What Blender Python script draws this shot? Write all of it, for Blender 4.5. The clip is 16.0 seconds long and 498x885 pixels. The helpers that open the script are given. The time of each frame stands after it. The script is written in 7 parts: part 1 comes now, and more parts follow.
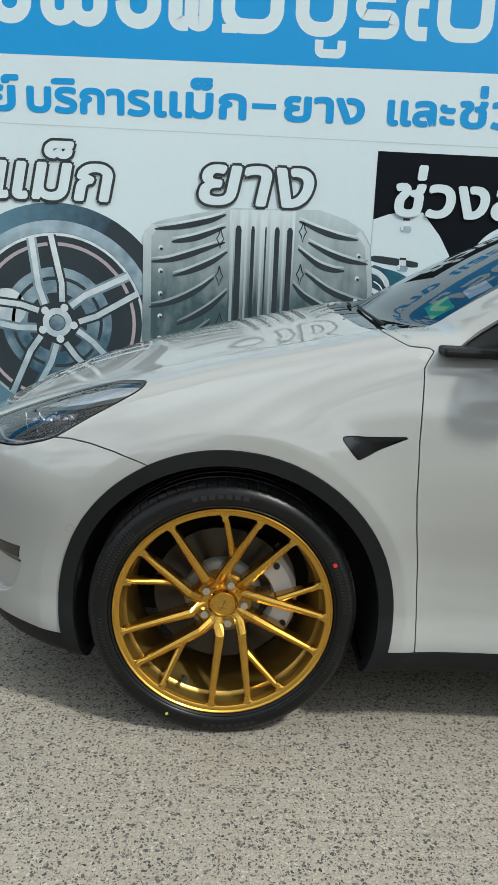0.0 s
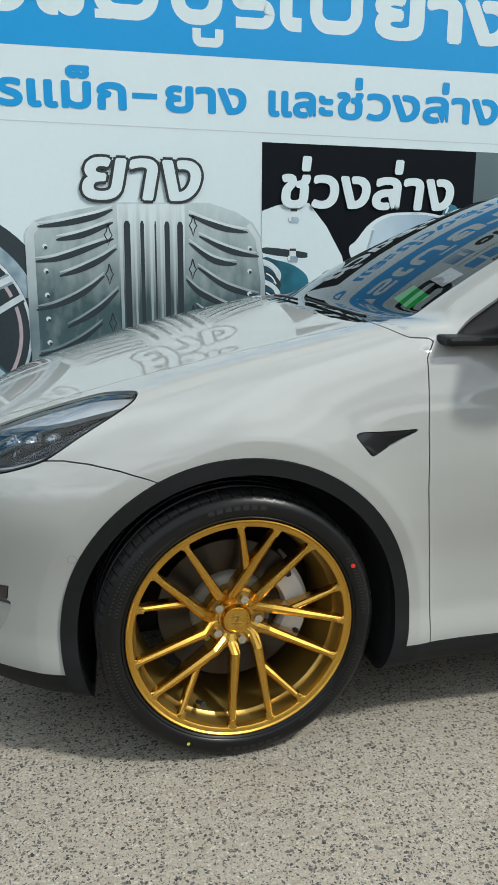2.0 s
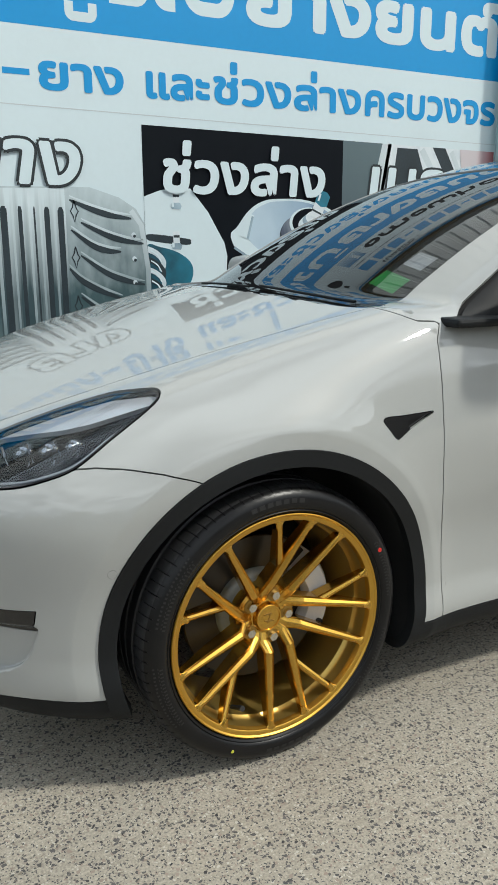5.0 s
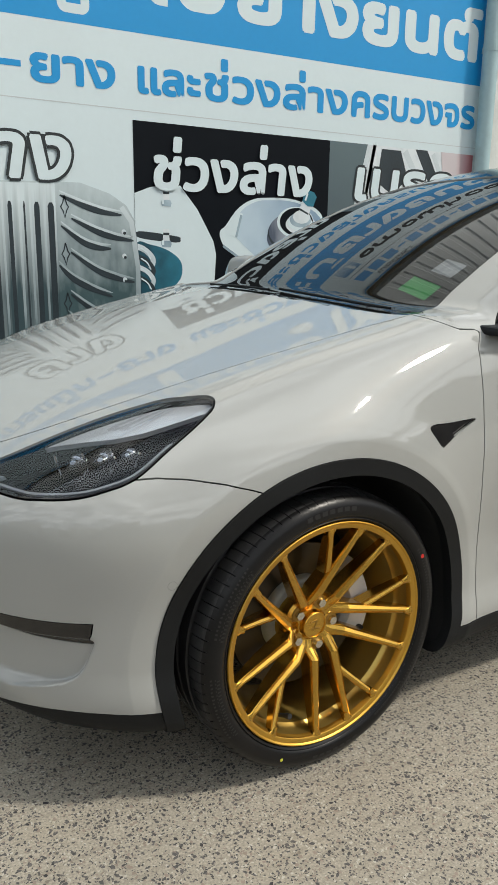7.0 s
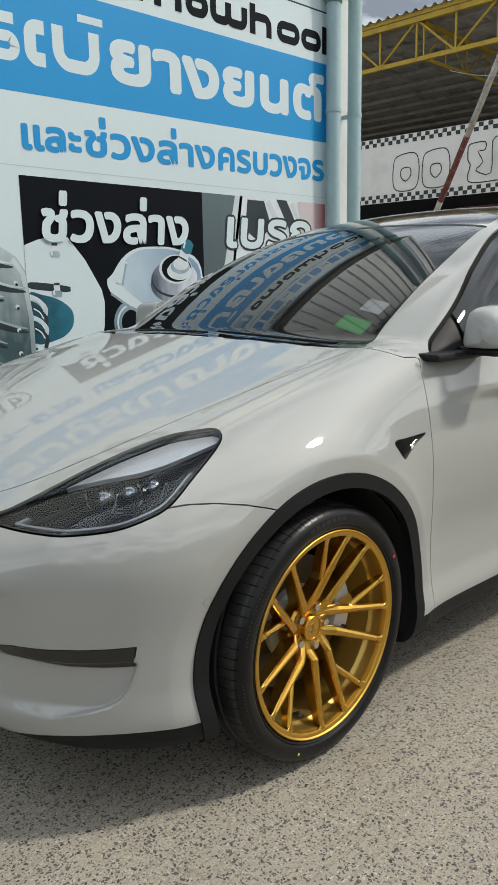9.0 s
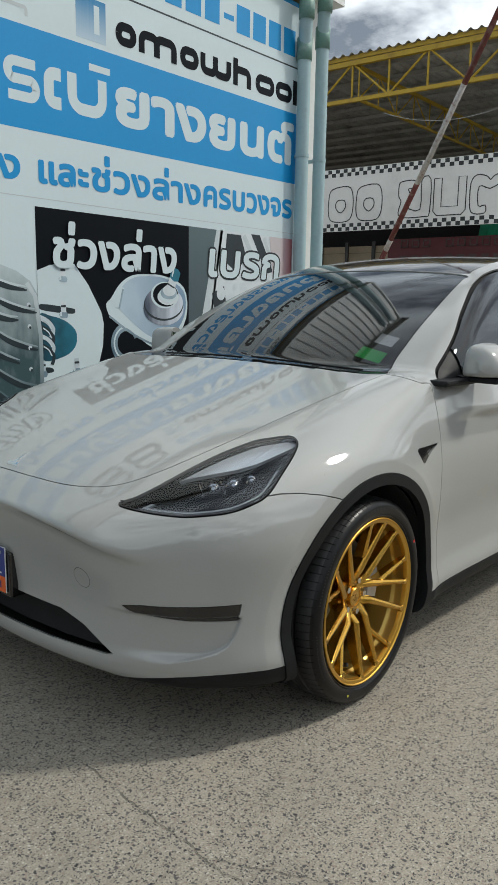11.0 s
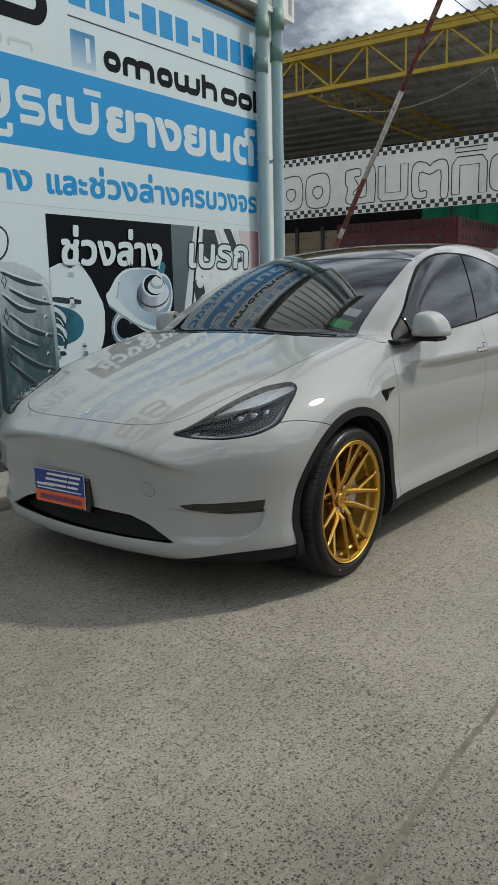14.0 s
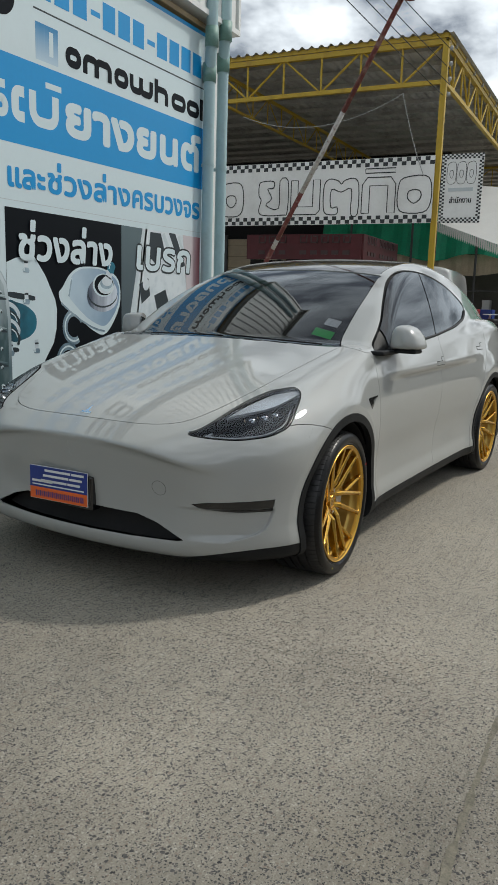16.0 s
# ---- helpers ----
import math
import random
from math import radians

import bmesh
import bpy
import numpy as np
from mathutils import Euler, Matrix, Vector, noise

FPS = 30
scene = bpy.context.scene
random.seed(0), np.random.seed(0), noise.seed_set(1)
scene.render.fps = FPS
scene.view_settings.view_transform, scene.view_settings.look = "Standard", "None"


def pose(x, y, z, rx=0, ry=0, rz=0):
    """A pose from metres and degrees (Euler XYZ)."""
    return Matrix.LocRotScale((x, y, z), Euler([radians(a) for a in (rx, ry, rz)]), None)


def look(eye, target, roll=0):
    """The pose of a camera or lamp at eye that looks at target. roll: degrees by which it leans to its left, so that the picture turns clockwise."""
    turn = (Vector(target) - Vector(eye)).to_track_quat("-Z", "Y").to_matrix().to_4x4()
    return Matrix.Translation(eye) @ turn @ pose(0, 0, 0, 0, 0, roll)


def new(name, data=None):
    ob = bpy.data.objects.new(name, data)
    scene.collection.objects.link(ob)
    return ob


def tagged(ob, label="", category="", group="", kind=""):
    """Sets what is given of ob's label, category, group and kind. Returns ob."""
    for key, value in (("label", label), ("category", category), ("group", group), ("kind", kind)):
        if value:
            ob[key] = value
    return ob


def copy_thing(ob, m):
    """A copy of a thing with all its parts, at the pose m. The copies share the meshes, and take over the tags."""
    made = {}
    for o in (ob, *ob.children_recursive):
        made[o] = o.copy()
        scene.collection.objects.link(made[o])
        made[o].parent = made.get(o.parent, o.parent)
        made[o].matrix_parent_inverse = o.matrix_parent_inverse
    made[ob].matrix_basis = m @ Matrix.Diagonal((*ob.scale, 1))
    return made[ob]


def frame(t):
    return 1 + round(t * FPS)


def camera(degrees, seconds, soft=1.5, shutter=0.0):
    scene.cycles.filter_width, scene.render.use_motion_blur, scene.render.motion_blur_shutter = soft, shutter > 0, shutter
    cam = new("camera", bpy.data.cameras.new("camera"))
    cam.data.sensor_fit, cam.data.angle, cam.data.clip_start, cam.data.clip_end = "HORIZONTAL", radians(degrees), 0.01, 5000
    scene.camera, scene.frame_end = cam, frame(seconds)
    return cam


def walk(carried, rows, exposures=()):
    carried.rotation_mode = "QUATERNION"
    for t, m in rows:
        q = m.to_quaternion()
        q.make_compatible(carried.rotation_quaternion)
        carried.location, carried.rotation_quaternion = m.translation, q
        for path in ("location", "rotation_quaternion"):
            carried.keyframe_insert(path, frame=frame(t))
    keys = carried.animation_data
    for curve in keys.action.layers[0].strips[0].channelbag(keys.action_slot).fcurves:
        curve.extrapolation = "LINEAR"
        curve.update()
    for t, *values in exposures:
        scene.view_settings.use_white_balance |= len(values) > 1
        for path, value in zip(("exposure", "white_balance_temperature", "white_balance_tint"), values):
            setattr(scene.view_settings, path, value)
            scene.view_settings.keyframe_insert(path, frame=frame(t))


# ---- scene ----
cam = camera(36.0, 16.0)
EXPOSURE = [(0.0, -0.52, 6200, 5), (4.0, -0.42, 6180, 5), (7.0, -0.53, 6640, 8), (8.5, -0.57, 6600, 8), (11.0, -0.85, 6350, 7), (13.0, -0.98, 6350, 7), (16.0, -0.98, 6320, 7)]
PATH = [
    (0, (0.159, 0.113, 1.233), (0.263, 2.057, 0.774), 2.4),
    (0.5, (0.079, 0.203, 1.228), (0.246, 2.137, 0.747), -0.6),
    (1, (0.008, 0.282, 1.222), (0.216, 2.204, 0.712), 0.4),
    (1.5, (-0.082, 0.303, 1.214), (0.233, 2.21, 0.698), 1.2),
    (2, (-0.236, 0.276, 1.231), (0.282, 2.151, 0.765), 0.3),
    (2.5, (-0.324, 0.287, 1.228), (0.274, 2.142, 0.779), 1.0),
    (3, (-0.381, 0.379, 1.232), (0.257, 2.215, 0.761), -0.9),
    (3.5, (-0.408, 0.457, 1.231), (0.275, 2.256, 0.683), -1.5),
    (4, (-0.454, 0.481, 1.218), (0.312, 2.242, 0.662), 0.5),
    (4.2, (-0.506, 0.484, 1.22), (0.317, 2.223, 0.675), 0.5),
    (6.3, (-0.809, 0.636, 1.254), (0.216, 2.288, 0.785), -1.3),
    (6.5, (-0.816, 0.646, 1.26), (0.215, 2.291, 0.777), -1.7),
    (7, (-0.87, 0.666, 1.254), (0.198, 2.279, 0.745), 0.8),
    (7.5, (-1.013, 0.656, 1.266), (0.167, 2.191, 0.763), 1.6),
    (8, (-1.128, 0.649, 1.272), (0.194, 2.086, 0.836), 0.1),
    (8.5, (-1.206, 0.692, 1.273), (0.144, 2.11, 0.862), 0.3),
    (8.7, (-1.241, 0.734, 1.265), (0.129, 2.132, 0.855), -0.4),
    (10.8, (-1.877, 0.808, 1.303), (-0.308, 2.002, 0.963), 1.3),
    (11, (-1.974, 0.766, 1.326), (-0.419, 1.973, 0.968), 0.9),
    (11.1, (-2.006, 0.755, 1.327), (-0.476, 1.984, 0.939), 0.8),
    (11.5, (-2.119, 0.705, 1.318), (-0.623, 1.953, 0.866), 0.6),
    (12, (-2.321, 0.662, 1.309), (-0.769, 1.838, 0.853), -0.2),
    (12.5, (-2.475, 0.596, 1.31), (-0.891, 1.731, 0.86), -0.7),
    (13, (-2.587, 0.482, 1.308), (-1.023, 1.66, 0.9), -0.4),
    (13.5, (-2.7, 0.393, 1.314), (-1.154, 1.593, 0.902), -1.3),
    (14, (-2.862, 0.391, 1.312), (-1.246, 1.503, 0.923), -1.4),
    (14.5, (-3.019, 0.423, 1.312), (-1.365, 1.495, 0.972), -0.2),
    (15, (-3.084, 0.508, 1.308), (-1.411, 1.559, 0.999), -0.7),
    (15.5, (-3.14, 0.648, 1.311), (-1.416, 1.598, 0.954), -1.0),
    (16, (-3.221, 0.792, 1.313), (-1.452, 1.647, 0.94), 1.7),
]
walk(cam, [(t, look(eye, target, roll)) for t, eye, target, roll in PATH], EXPOSURE)
SKY_STRENGTH, SUN_STRENGTH = 0.084, 3.9


# ---- mesh tools ----
def put_mesh(name, verts, faces, material, parent=None, label="", smooth=False, normals=None):
    me = bpy.data.meshes.new(name)
    me.from_pydata(np.asarray(verts, float).tolist(), [], faces.tolist() if isinstance(faces, np.ndarray) else faces)
    me.materials.append(material)
    if smooth:
        me.shade_smooth()
    if normals is not None:
        me.normals_split_custom_set_from_vertices(np.asarray(normals, float).tolist())
    me.update()
    ob = new(name, me)
    if parent:
        ob.parent = parent
    if label:
        tagged(ob, label)
    return ob


def part(name, bm, material, parent=None, label="", smooth=False):
    """Links a bmesh as one mesh object under a thing or a part."""
    me = bpy.data.meshes.new(name)
    bm.normal_update()
    bm.to_mesh(me)
    bm.free()
    me.materials.append(material)
    if smooth:
        me.shade_smooth()
    ob = new(name, me)
    if parent:
        ob.parent = parent
    if label:
        tagged(ob, label)
    return ob


def thing(name, place, label, category, group="", kind=""):
    ob = new(name)
    ob.empty_display_size = 0.1
    ob.matrix_world = place
    return tagged(ob, label, category, group, kind)


def box(bm, lo, hi, bevel=0.0, m=None):
    """A box from corner to corner, with rounded edges."""
    ret = bmesh.ops.create_cube(bm, size=1)
    vs = ret["verts"]
    for v in vs:
        v.co = Vector([(a + b) / 2 + c * (b - a) for a, b, c in zip(lo, hi, v.co)])
    if bevel:
        es = list({e for v in vs for e in v.link_edges})
        out = bmesh.ops.bevel(bm, geom=es, offset=bevel, segments=2, affect="EDGES", profile=0.5)
        vs = list({v for f in out["faces"] for v in f.verts} | {v for v in vs if v.is_valid})
    if m is not None:
        for v in vs:
            v.co = m @ v.co
    return bm


def boxes(*items, bevel=0.0):
    bm = bmesh.new()
    for lo, hi in items:
        box(bm, lo, hi, bevel)
    return bm


def tube(bm, a, b, r, sides=10, r2=None, caps=True):
    a, b = Vector(a), Vector(b)
    q = (b - a).to_track_quat("Z", "Y")
    r2 = r if r2 is None else r2
    rings = []
    for p, rad in ((a, r), (b, r2)):
        rings.append([bm.verts.new(p + q @ Vector((rad * math.cos(2 * math.pi * i / sides), rad * math.sin(2 * math.pi * i / sides), 0))) for i in range(sides)])
    for i in range(sides):
        bm.faces.new((rings[0][i], rings[0][(i + 1) % sides], rings[1][(i + 1) % sides], rings[1][i]))
    if caps:
        bm.faces.new(rings[0][::-1])
        bm.faces.new(rings[1])
    return bm


def pipe(bm, pts, r, sides=8):
    """A tube along a line of points."""
    pts = [Vector(p) for p in pts]
    rings = []
    for i, p in enumerate(pts):
        d = (pts[min(i + 1, len(pts) - 1)] - pts[max(i - 1, 0)]).normalized()
        q = d.to_track_quat("Z", "Y")
        rings.append([bm.verts.new(p + q @ Vector((r * math.cos(2 * math.pi * k / sides), r * math.sin(2 * math.pi * k / sides), 0))) for k in range(sides)])
    for u, v in zip(rings, rings[1:]):
        # keep the rings from twisting against one another
        s = min(range(sides), key=lambda k: (v[k].co - pts[rings.index(v)] - (u[0].co - pts[rings.index(u)])).length)
        for k in range(sides):
            bm.faces.new((u[k], u[(k + 1) % sides], v[(k + 1 + s) % sides], v[(k + s) % sides]))
    return bm


def lathe(bm, profile, steps=64, axis="y", full=2 * math.pi, start=0.0, closed=False):
    """Turns a profile of (radius, along) round an axis."""
    rings = []
    n = steps if full >= 2 * math.pi - 1e-6 else steps + 1
    for i in range(n):
        a = start + full * i / steps
        c, s = math.cos(a), math.sin(a)
        if axis == "y":
            rings.append([bm.verts.new((r * c, h, r * s)) for r, h in profile])
        else:
            rings.append([bm.verts.new((r * c, r * s, h)) for r, h in profile])
    m = len(profile)
    for i in range(steps):
        u, v = rings[i], rings[(i + 1) % n]
        for k in range(m if closed else m - 1):
            bm.faces.new((u[k], v[k], v[(k + 1) % m], u[(k + 1) % m]))
    return bm


def flat(bm, pts, y=0.0, thick=0.0):
    """A flat polygon facing -y, from (x, z) points, with an optional depth."""
    vs = [bm.verts.new((x, y, z)) for x, z in pts]
    f = bm.faces.new(vs)
    f.normal_update()
    if f.normal.y > 0:
        f.normal_flip()
    if thick:
        out = bmesh.ops.extrude_face_region(bm, geom=[f])
        for v in out["geom"]:
            if isinstance(v, bmesh.types.BMVert):
                v.co.y += thick
    return bm


def smooth_line(pts, n=8, closed=False):
    """A Catmull-Rom line through points of any dimension."""
    p = [np.array(q, float) for q in pts]
    m = len(p)
    out = []
    for i in range(m if closed else m - 1):
        if closed:
            a, b, c, d = p[(i - 1) % m], p[i], p[(i + 1) % m], p[(i + 2) % m]
        else:
            a, b, c, d = p[max(i - 1, 0)], p[i], p[i + 1], p[min(i + 2, m - 1)]
        for k in range(n):
            t = k / n
            out.append(0.5 * (2 * b + (c - a) * t + (2 * a - 5 * b + 4 * c - d) * t * t + (3 * b - a - 3 * c + d) * t ** 3))
    if not closed:
        out.append(p[-1])
    return [tuple(q) for q in out]


def lettering(name, words, x, y, z, width, body, material, parent, label="", bold=0.0, slant=0.0, split=True):
    """Words in the built-in font, facing -y, their base line's start at (x, y, z); body: the height of a plain consonant; bold: metres added all round."""
    c = bpy.data.curves.new(name, "FONT")
    c.body, c.size, c.shear, c.resolution_u = words, 1.0, slant, 3
    o = new(name, c)
    bpy.context.view_layer.update()
    me = bpy.data.meshes.new_from_object(o)
    bpy.data.objects.remove(o)
    co = np.array([v.co for v in me.vertices])
    faces = [tuple(f.vertices) for f in me.polygons]
    bpy.data.meshes.remove(me)
    lo, hi = co.min(0), co.max(0)
    sx, sz = width / (hi[0] - lo[0]), body / 0.555
    base = np.stack((x + (co[:, 0] - lo[0]) * sx, np.full(len(co), y), z + co[:, 1] * sz), 1)
    # islands of faces
    owner = list(range(len(co)))

    def root(i):
        while owner[i] != i:
            owner[i] = owner[owner[i]]
            i = owner[i]
        return i
    for f in faces:
        for v in f[1:]:
            owner[root(v)] = root(f[0])
    islands = {}
    for f in faces:
        islands.setdefault(root(f[0]), []).append(f)
    groups = []
    for fs in islands.values():
        vs = sorted({v for f in fs for v in f})
        if co[vs, 1].min() > 0.50:
            base[vs, 2] += 0.05 * sz
        groups.append([base[vs, 0].min(), base[vs, 0].max(), fs])
    groups.sort(key=lambda g: g[0] - g[1])
    letters = []
    for lo_x, hi_x, fs in groups:
        for g in letters:
            if not split or min(hi_x, g[1]) - max(lo_x, g[0]) > 0.45 * (hi_x - lo_x):
                g[2] += fs
                break
        else:
            letters.append([lo_x, hi_x, list(fs)])
    shifts = [(0.0, 0.0)] + ([(bold * math.cos(k * math.pi / 5), bold * math.sin(k * math.pi / 5)) for k in range(10)] if bold else [])
    ob = None
    for lo_x, hi_x, fs in sorted(letters, key=lambda g: g[0]):
        P, F = [], []
        for k, (dx, dz) in enumerate(shifts):
            # strokes that cross lie at slightly different depths
            for i, f in enumerate(fs):
                start = len(P)
                P += [base[v] + np.array([dx, -0.00002 * k - 0.000003 * (i % 60), dz]) for v in f]
                F.append(tuple(range(start, start + len(f))))
        ob = put_mesh(name if not split else "letter", np.array(P), F, material, parent, label)
    return ob

# ---- world, sun ----
SUN_WAY = Vector((0.62, -0.57, 1.0)).normalized()
world = bpy.data.worlds.new("world")
scene.world = world
world.use_nodes = True
wt = world.node_tree
wt.nodes.clear()
w_out = wt.nodes.new("ShaderNodeOutputWorld")
w_bg = wt.nodes.new("ShaderNodeBackground")
w_sky = wt.nodes.new("ShaderNodeTexSky")
w_sky.sky_type = "NISHITA"
w_sky.sun_disc = False
w_sky.sun_elevation = math.asin(SUN_WAY.z)
w_sky.sun_rotation = math.atan2(SUN_WAY.x, SUN_WAY.y)
w_sky.air_density, w_sky.dust_density, w_sky.ozone_density = 1.0, 3.5, 1.0
w_bg.inputs["Strength"].default_value = SKY_STRENGTH
# thin broken cloud, spread on a level sheet high overhead
def sky_math(op, one, two=None):
    q = wt.nodes.new("ShaderNodeMath")
    q.operation = op
    for k, v in enumerate((one, two)):
        if isinstance(v, (int, float)):
            q.inputs[k].default_value = v
        elif v is not None:
            wt.links.new(v, q.inputs[k])
    return q.outputs[0]


w_co = wt.nodes.new("ShaderNodeTexCoord")
w_sep = wt.nodes.new("ShaderNodeSeparateXYZ")
wt.links.new(w_co.outputs["Generated"], w_sep.inputs["Vector"])
w_up = sky_math("ADD", sky_math("MAXIMUM", w_sep.outputs["Z"], 0.0), 0.22)
w_flat = wt.nodes.new("ShaderNodeCombineXYZ")
wt.links.new(sky_math("DIVIDE", w_sep.outputs["X"], w_up), w_flat.inputs["X"])
wt.links.new(sky_math("DIVIDE", w_sep.outputs["Y"], w_up), w_flat.inputs["Y"])
w_noise = wt.nodes.new("ShaderNodeTexNoise")
w_noise.inputs["Scale"].default_value = 2.5
w_noise.inputs["Detail"].default_value = 9
w_noise.inputs["Roughness"].default_value = 0.58
w_ramp = wt.nodes.new("ShaderNodeValToRGB")
w_ramp.color_ramp.elements[0].position = 0.40
w_ramp.color_ramp.elements[0].color = (0.12, 0.12, 0.12, 1)
w_ramp.color_ramp.elements[1].position = 0.59
w_mix = wt.nodes.new("ShaderNodeMix")
w_mix.data_type = "RGBA"
w_mix.inputs["B"].default_value = (25.0, 26.0, 27.0, 1)
wt.links.new(w_flat.outputs["Vector"], w_noise.inputs["Vector"])
wt.links.new(w_noise.outputs["Fac"], w_ramp.inputs["Fac"])
wt.links.new(w_ramp.outputs["Color"], w_mix.inputs["Factor"])
wt.links.new(w_sky.outputs["Color"], w_mix.inputs["A"])
wt.links.new(w_mix.outputs["Result"], w_bg.inputs["Color"])
wt.links.new(w_bg.outputs["Background"], w_out.inputs["Surface"])

sun_data = bpy.data.lights.new("sun", "SUN")
sun_data.energy = SUN_STRENGTH
sun_data.angle = radians(5.0)
sun_data.color = (1.0, 0.94, 0.85)
sun = new("sun", sun_data)
sun.matrix_world = look(SUN_WAY * 40, (0, 0, 0))


# ---- materials ----
def nodes_of(name):
    m = bpy.data.materials.new(name)
    m.use_nodes = True
    t = m.node_tree
    return m, t, t.nodes["Principled BSDF"]


def mat(name, colour, rough=0.5, metal=0.0, coat=0.0, spread=0.06, scale=8.0, fine=120.0, bump=0.0, spec=0.5, coat_rough=0.03, coat_ior=1.5,
        per_object=0.0, stain=None, stain_scale=1.5, stain_amount=0.0, rough_spread=0.06):
    """A surface with variation at two scales: broad tone and fine grain, a bump, and stains of another colour."""
    m, t, p = nodes_of(name)
    n, link = t.nodes, t.links.new
    co = n.new("ShaderNodeTexCoord")
    big = n.new("ShaderNodeTexNoise")
    big.inputs["Scale"].default_value, big.inputs["Detail"].default_value = scale, 5
    small = n.new("ShaderNodeTexNoise")
    small.inputs["Scale"].default_value, small.inputs["Detail"].default_value = fine, 3
    link(co.outputs["Object"], big.inputs["Vector"])
    link(co.outputs["Object"], small.inputs["Vector"])
    add = n.new("ShaderNodeMath")
    add.operation = "ADD"
    link(big.outputs["Fac"], add.inputs[0])
    link(small.outputs["Fac"], add.inputs[1])
    rng = n.new("ShaderNodeMapRange")
    rng.inputs["From Min"].default_value, rng.inputs["From Max"].default_value = 0.6, 1.4
    rng.inputs["To Min"].default_value, rng.inputs["To Max"].default_value = 1 - spread, 1 + spread
    link(add.outputs[0], rng.inputs["Value"])
    tone = rng.outputs["Result"]
    if per_object:
        info = n.new("ShaderNodeObjectInfo")
        r2 = n.new("ShaderNodeMapRange")
        r2.inputs["To Min"].default_value, r2.inputs["To Max"].default_value = 1 - per_object, 1 + per_object
        link(info.outputs["Random"], r2.inputs["Value"])
        mul = n.new("ShaderNodeMath")
        mul.operation = "MULTIPLY"
        link(tone, mul.inputs[0])
        link(r2.outputs["Result"], mul.inputs[1])
        tone = mul.outputs[0]
    sc = n.new("ShaderNodeVectorMath")
    sc.operation = "SCALE"
    sc.inputs[0].default_value = colour
    link(tone, sc.inputs["Scale"])
    base = sc.outputs["Vector"]
    if stain:
        sn = n.new("ShaderNodeTexNoise")
        sn.inputs["Scale"].default_value, sn.inputs["Detail"].default_value = stain_scale, 8
        sn.inputs["Roughness"].default_value = 0.65
        link(co.outputs["Object"], sn.inputs["Vector"])
        rp = n.new("ShaderNodeMapRange")
        rp.inputs["From Min"].default_value, rp.inputs["From Max"].default_value = 0.5, 0.72
        rp.inputs["To Max"].default_value = stain_amount
        link(sn.outputs["Fac"], rp.inputs["Value"])
        mx = n.new("ShaderNodeMix")
        mx.data_type = "RGBA"
        mx.inputs["B"].default_value = (*stain, 1)
        link(rp.outputs["Result"], mx.inputs["Factor"])
        link(base, mx.inputs["A"])
        base = mx.outputs["Result"]
    link(base, p.inputs["Base Color"])
    rr = n.new("ShaderNodeMapRange")
    rr.inputs["From Min"].default_value, rr.inputs["From Max"].default_value = 0.3, 0.7
    rr.inputs["To Min"].default_value, rr.inputs["To Max"].default_value = max(0.01, rough - rough_spread * rough), min(1, rough + rough_spread * rough)
    link(big.outputs["Fac"], rr.inputs["Value"])
    link(rr.outputs["Result"], p.inputs["Roughness"])
    p.inputs["Metallic"].default_value = metal
    p.inputs["Specular IOR Level"].default_value = spec
    p.inputs["Coat Weight"].default_value = coat
    p.inputs["Coat Roughness"].default_value = coat_rough
    p.inputs["Coat IOR"].default_value = coat_ior
    if bump:
        b = n.new("ShaderNodeBump")
        b.inputs["Strength"].default_value, b.inputs["Distance"].default_value = 0.6, bump
        link(small.outputs["Fac"], b.inputs["Height"])
        link(b.outputs["Normal"], p.inputs["Normal"])
    return m


def glass_mat(name, tint, gloss=(0.9, 0.95, 1.0), ior=1.5, rough=0.0):
    """Thin window glass: mirror by Fresnel over a tinted clear pane."""
    m = bpy.data.materials.new(name)
    m.use_nodes = True
    t = m.node_tree
    n, link = t.nodes, t.links.new
    n.clear()
    out = n.new("ShaderNodeOutputMaterial")
    mix = n.new("ShaderNodeMixShader")
    fr = n.new("ShaderNodeFresnel")
    fr.inputs["IOR"].default_value = ior
    clear = n.new("ShaderNodeBsdfTransparent")
    clear.inputs["Color"].default_value = (*tint, 1)
    shine = n.new("ShaderNodeBsdfGlossy")
    shine.inputs["Color"].default_value = (*gloss, 1)
    shine.inputs["Roughness"].default_value = rough
    link(fr.outputs["Fac"], mix.inputs["Fac"])
    link(clear.outputs["BSDF"], mix.inputs[1])
    link(shine.outputs["BSDF"], mix.inputs[2])
    link(mix.outputs["Shader"], out.inputs["Surface"])
    return m


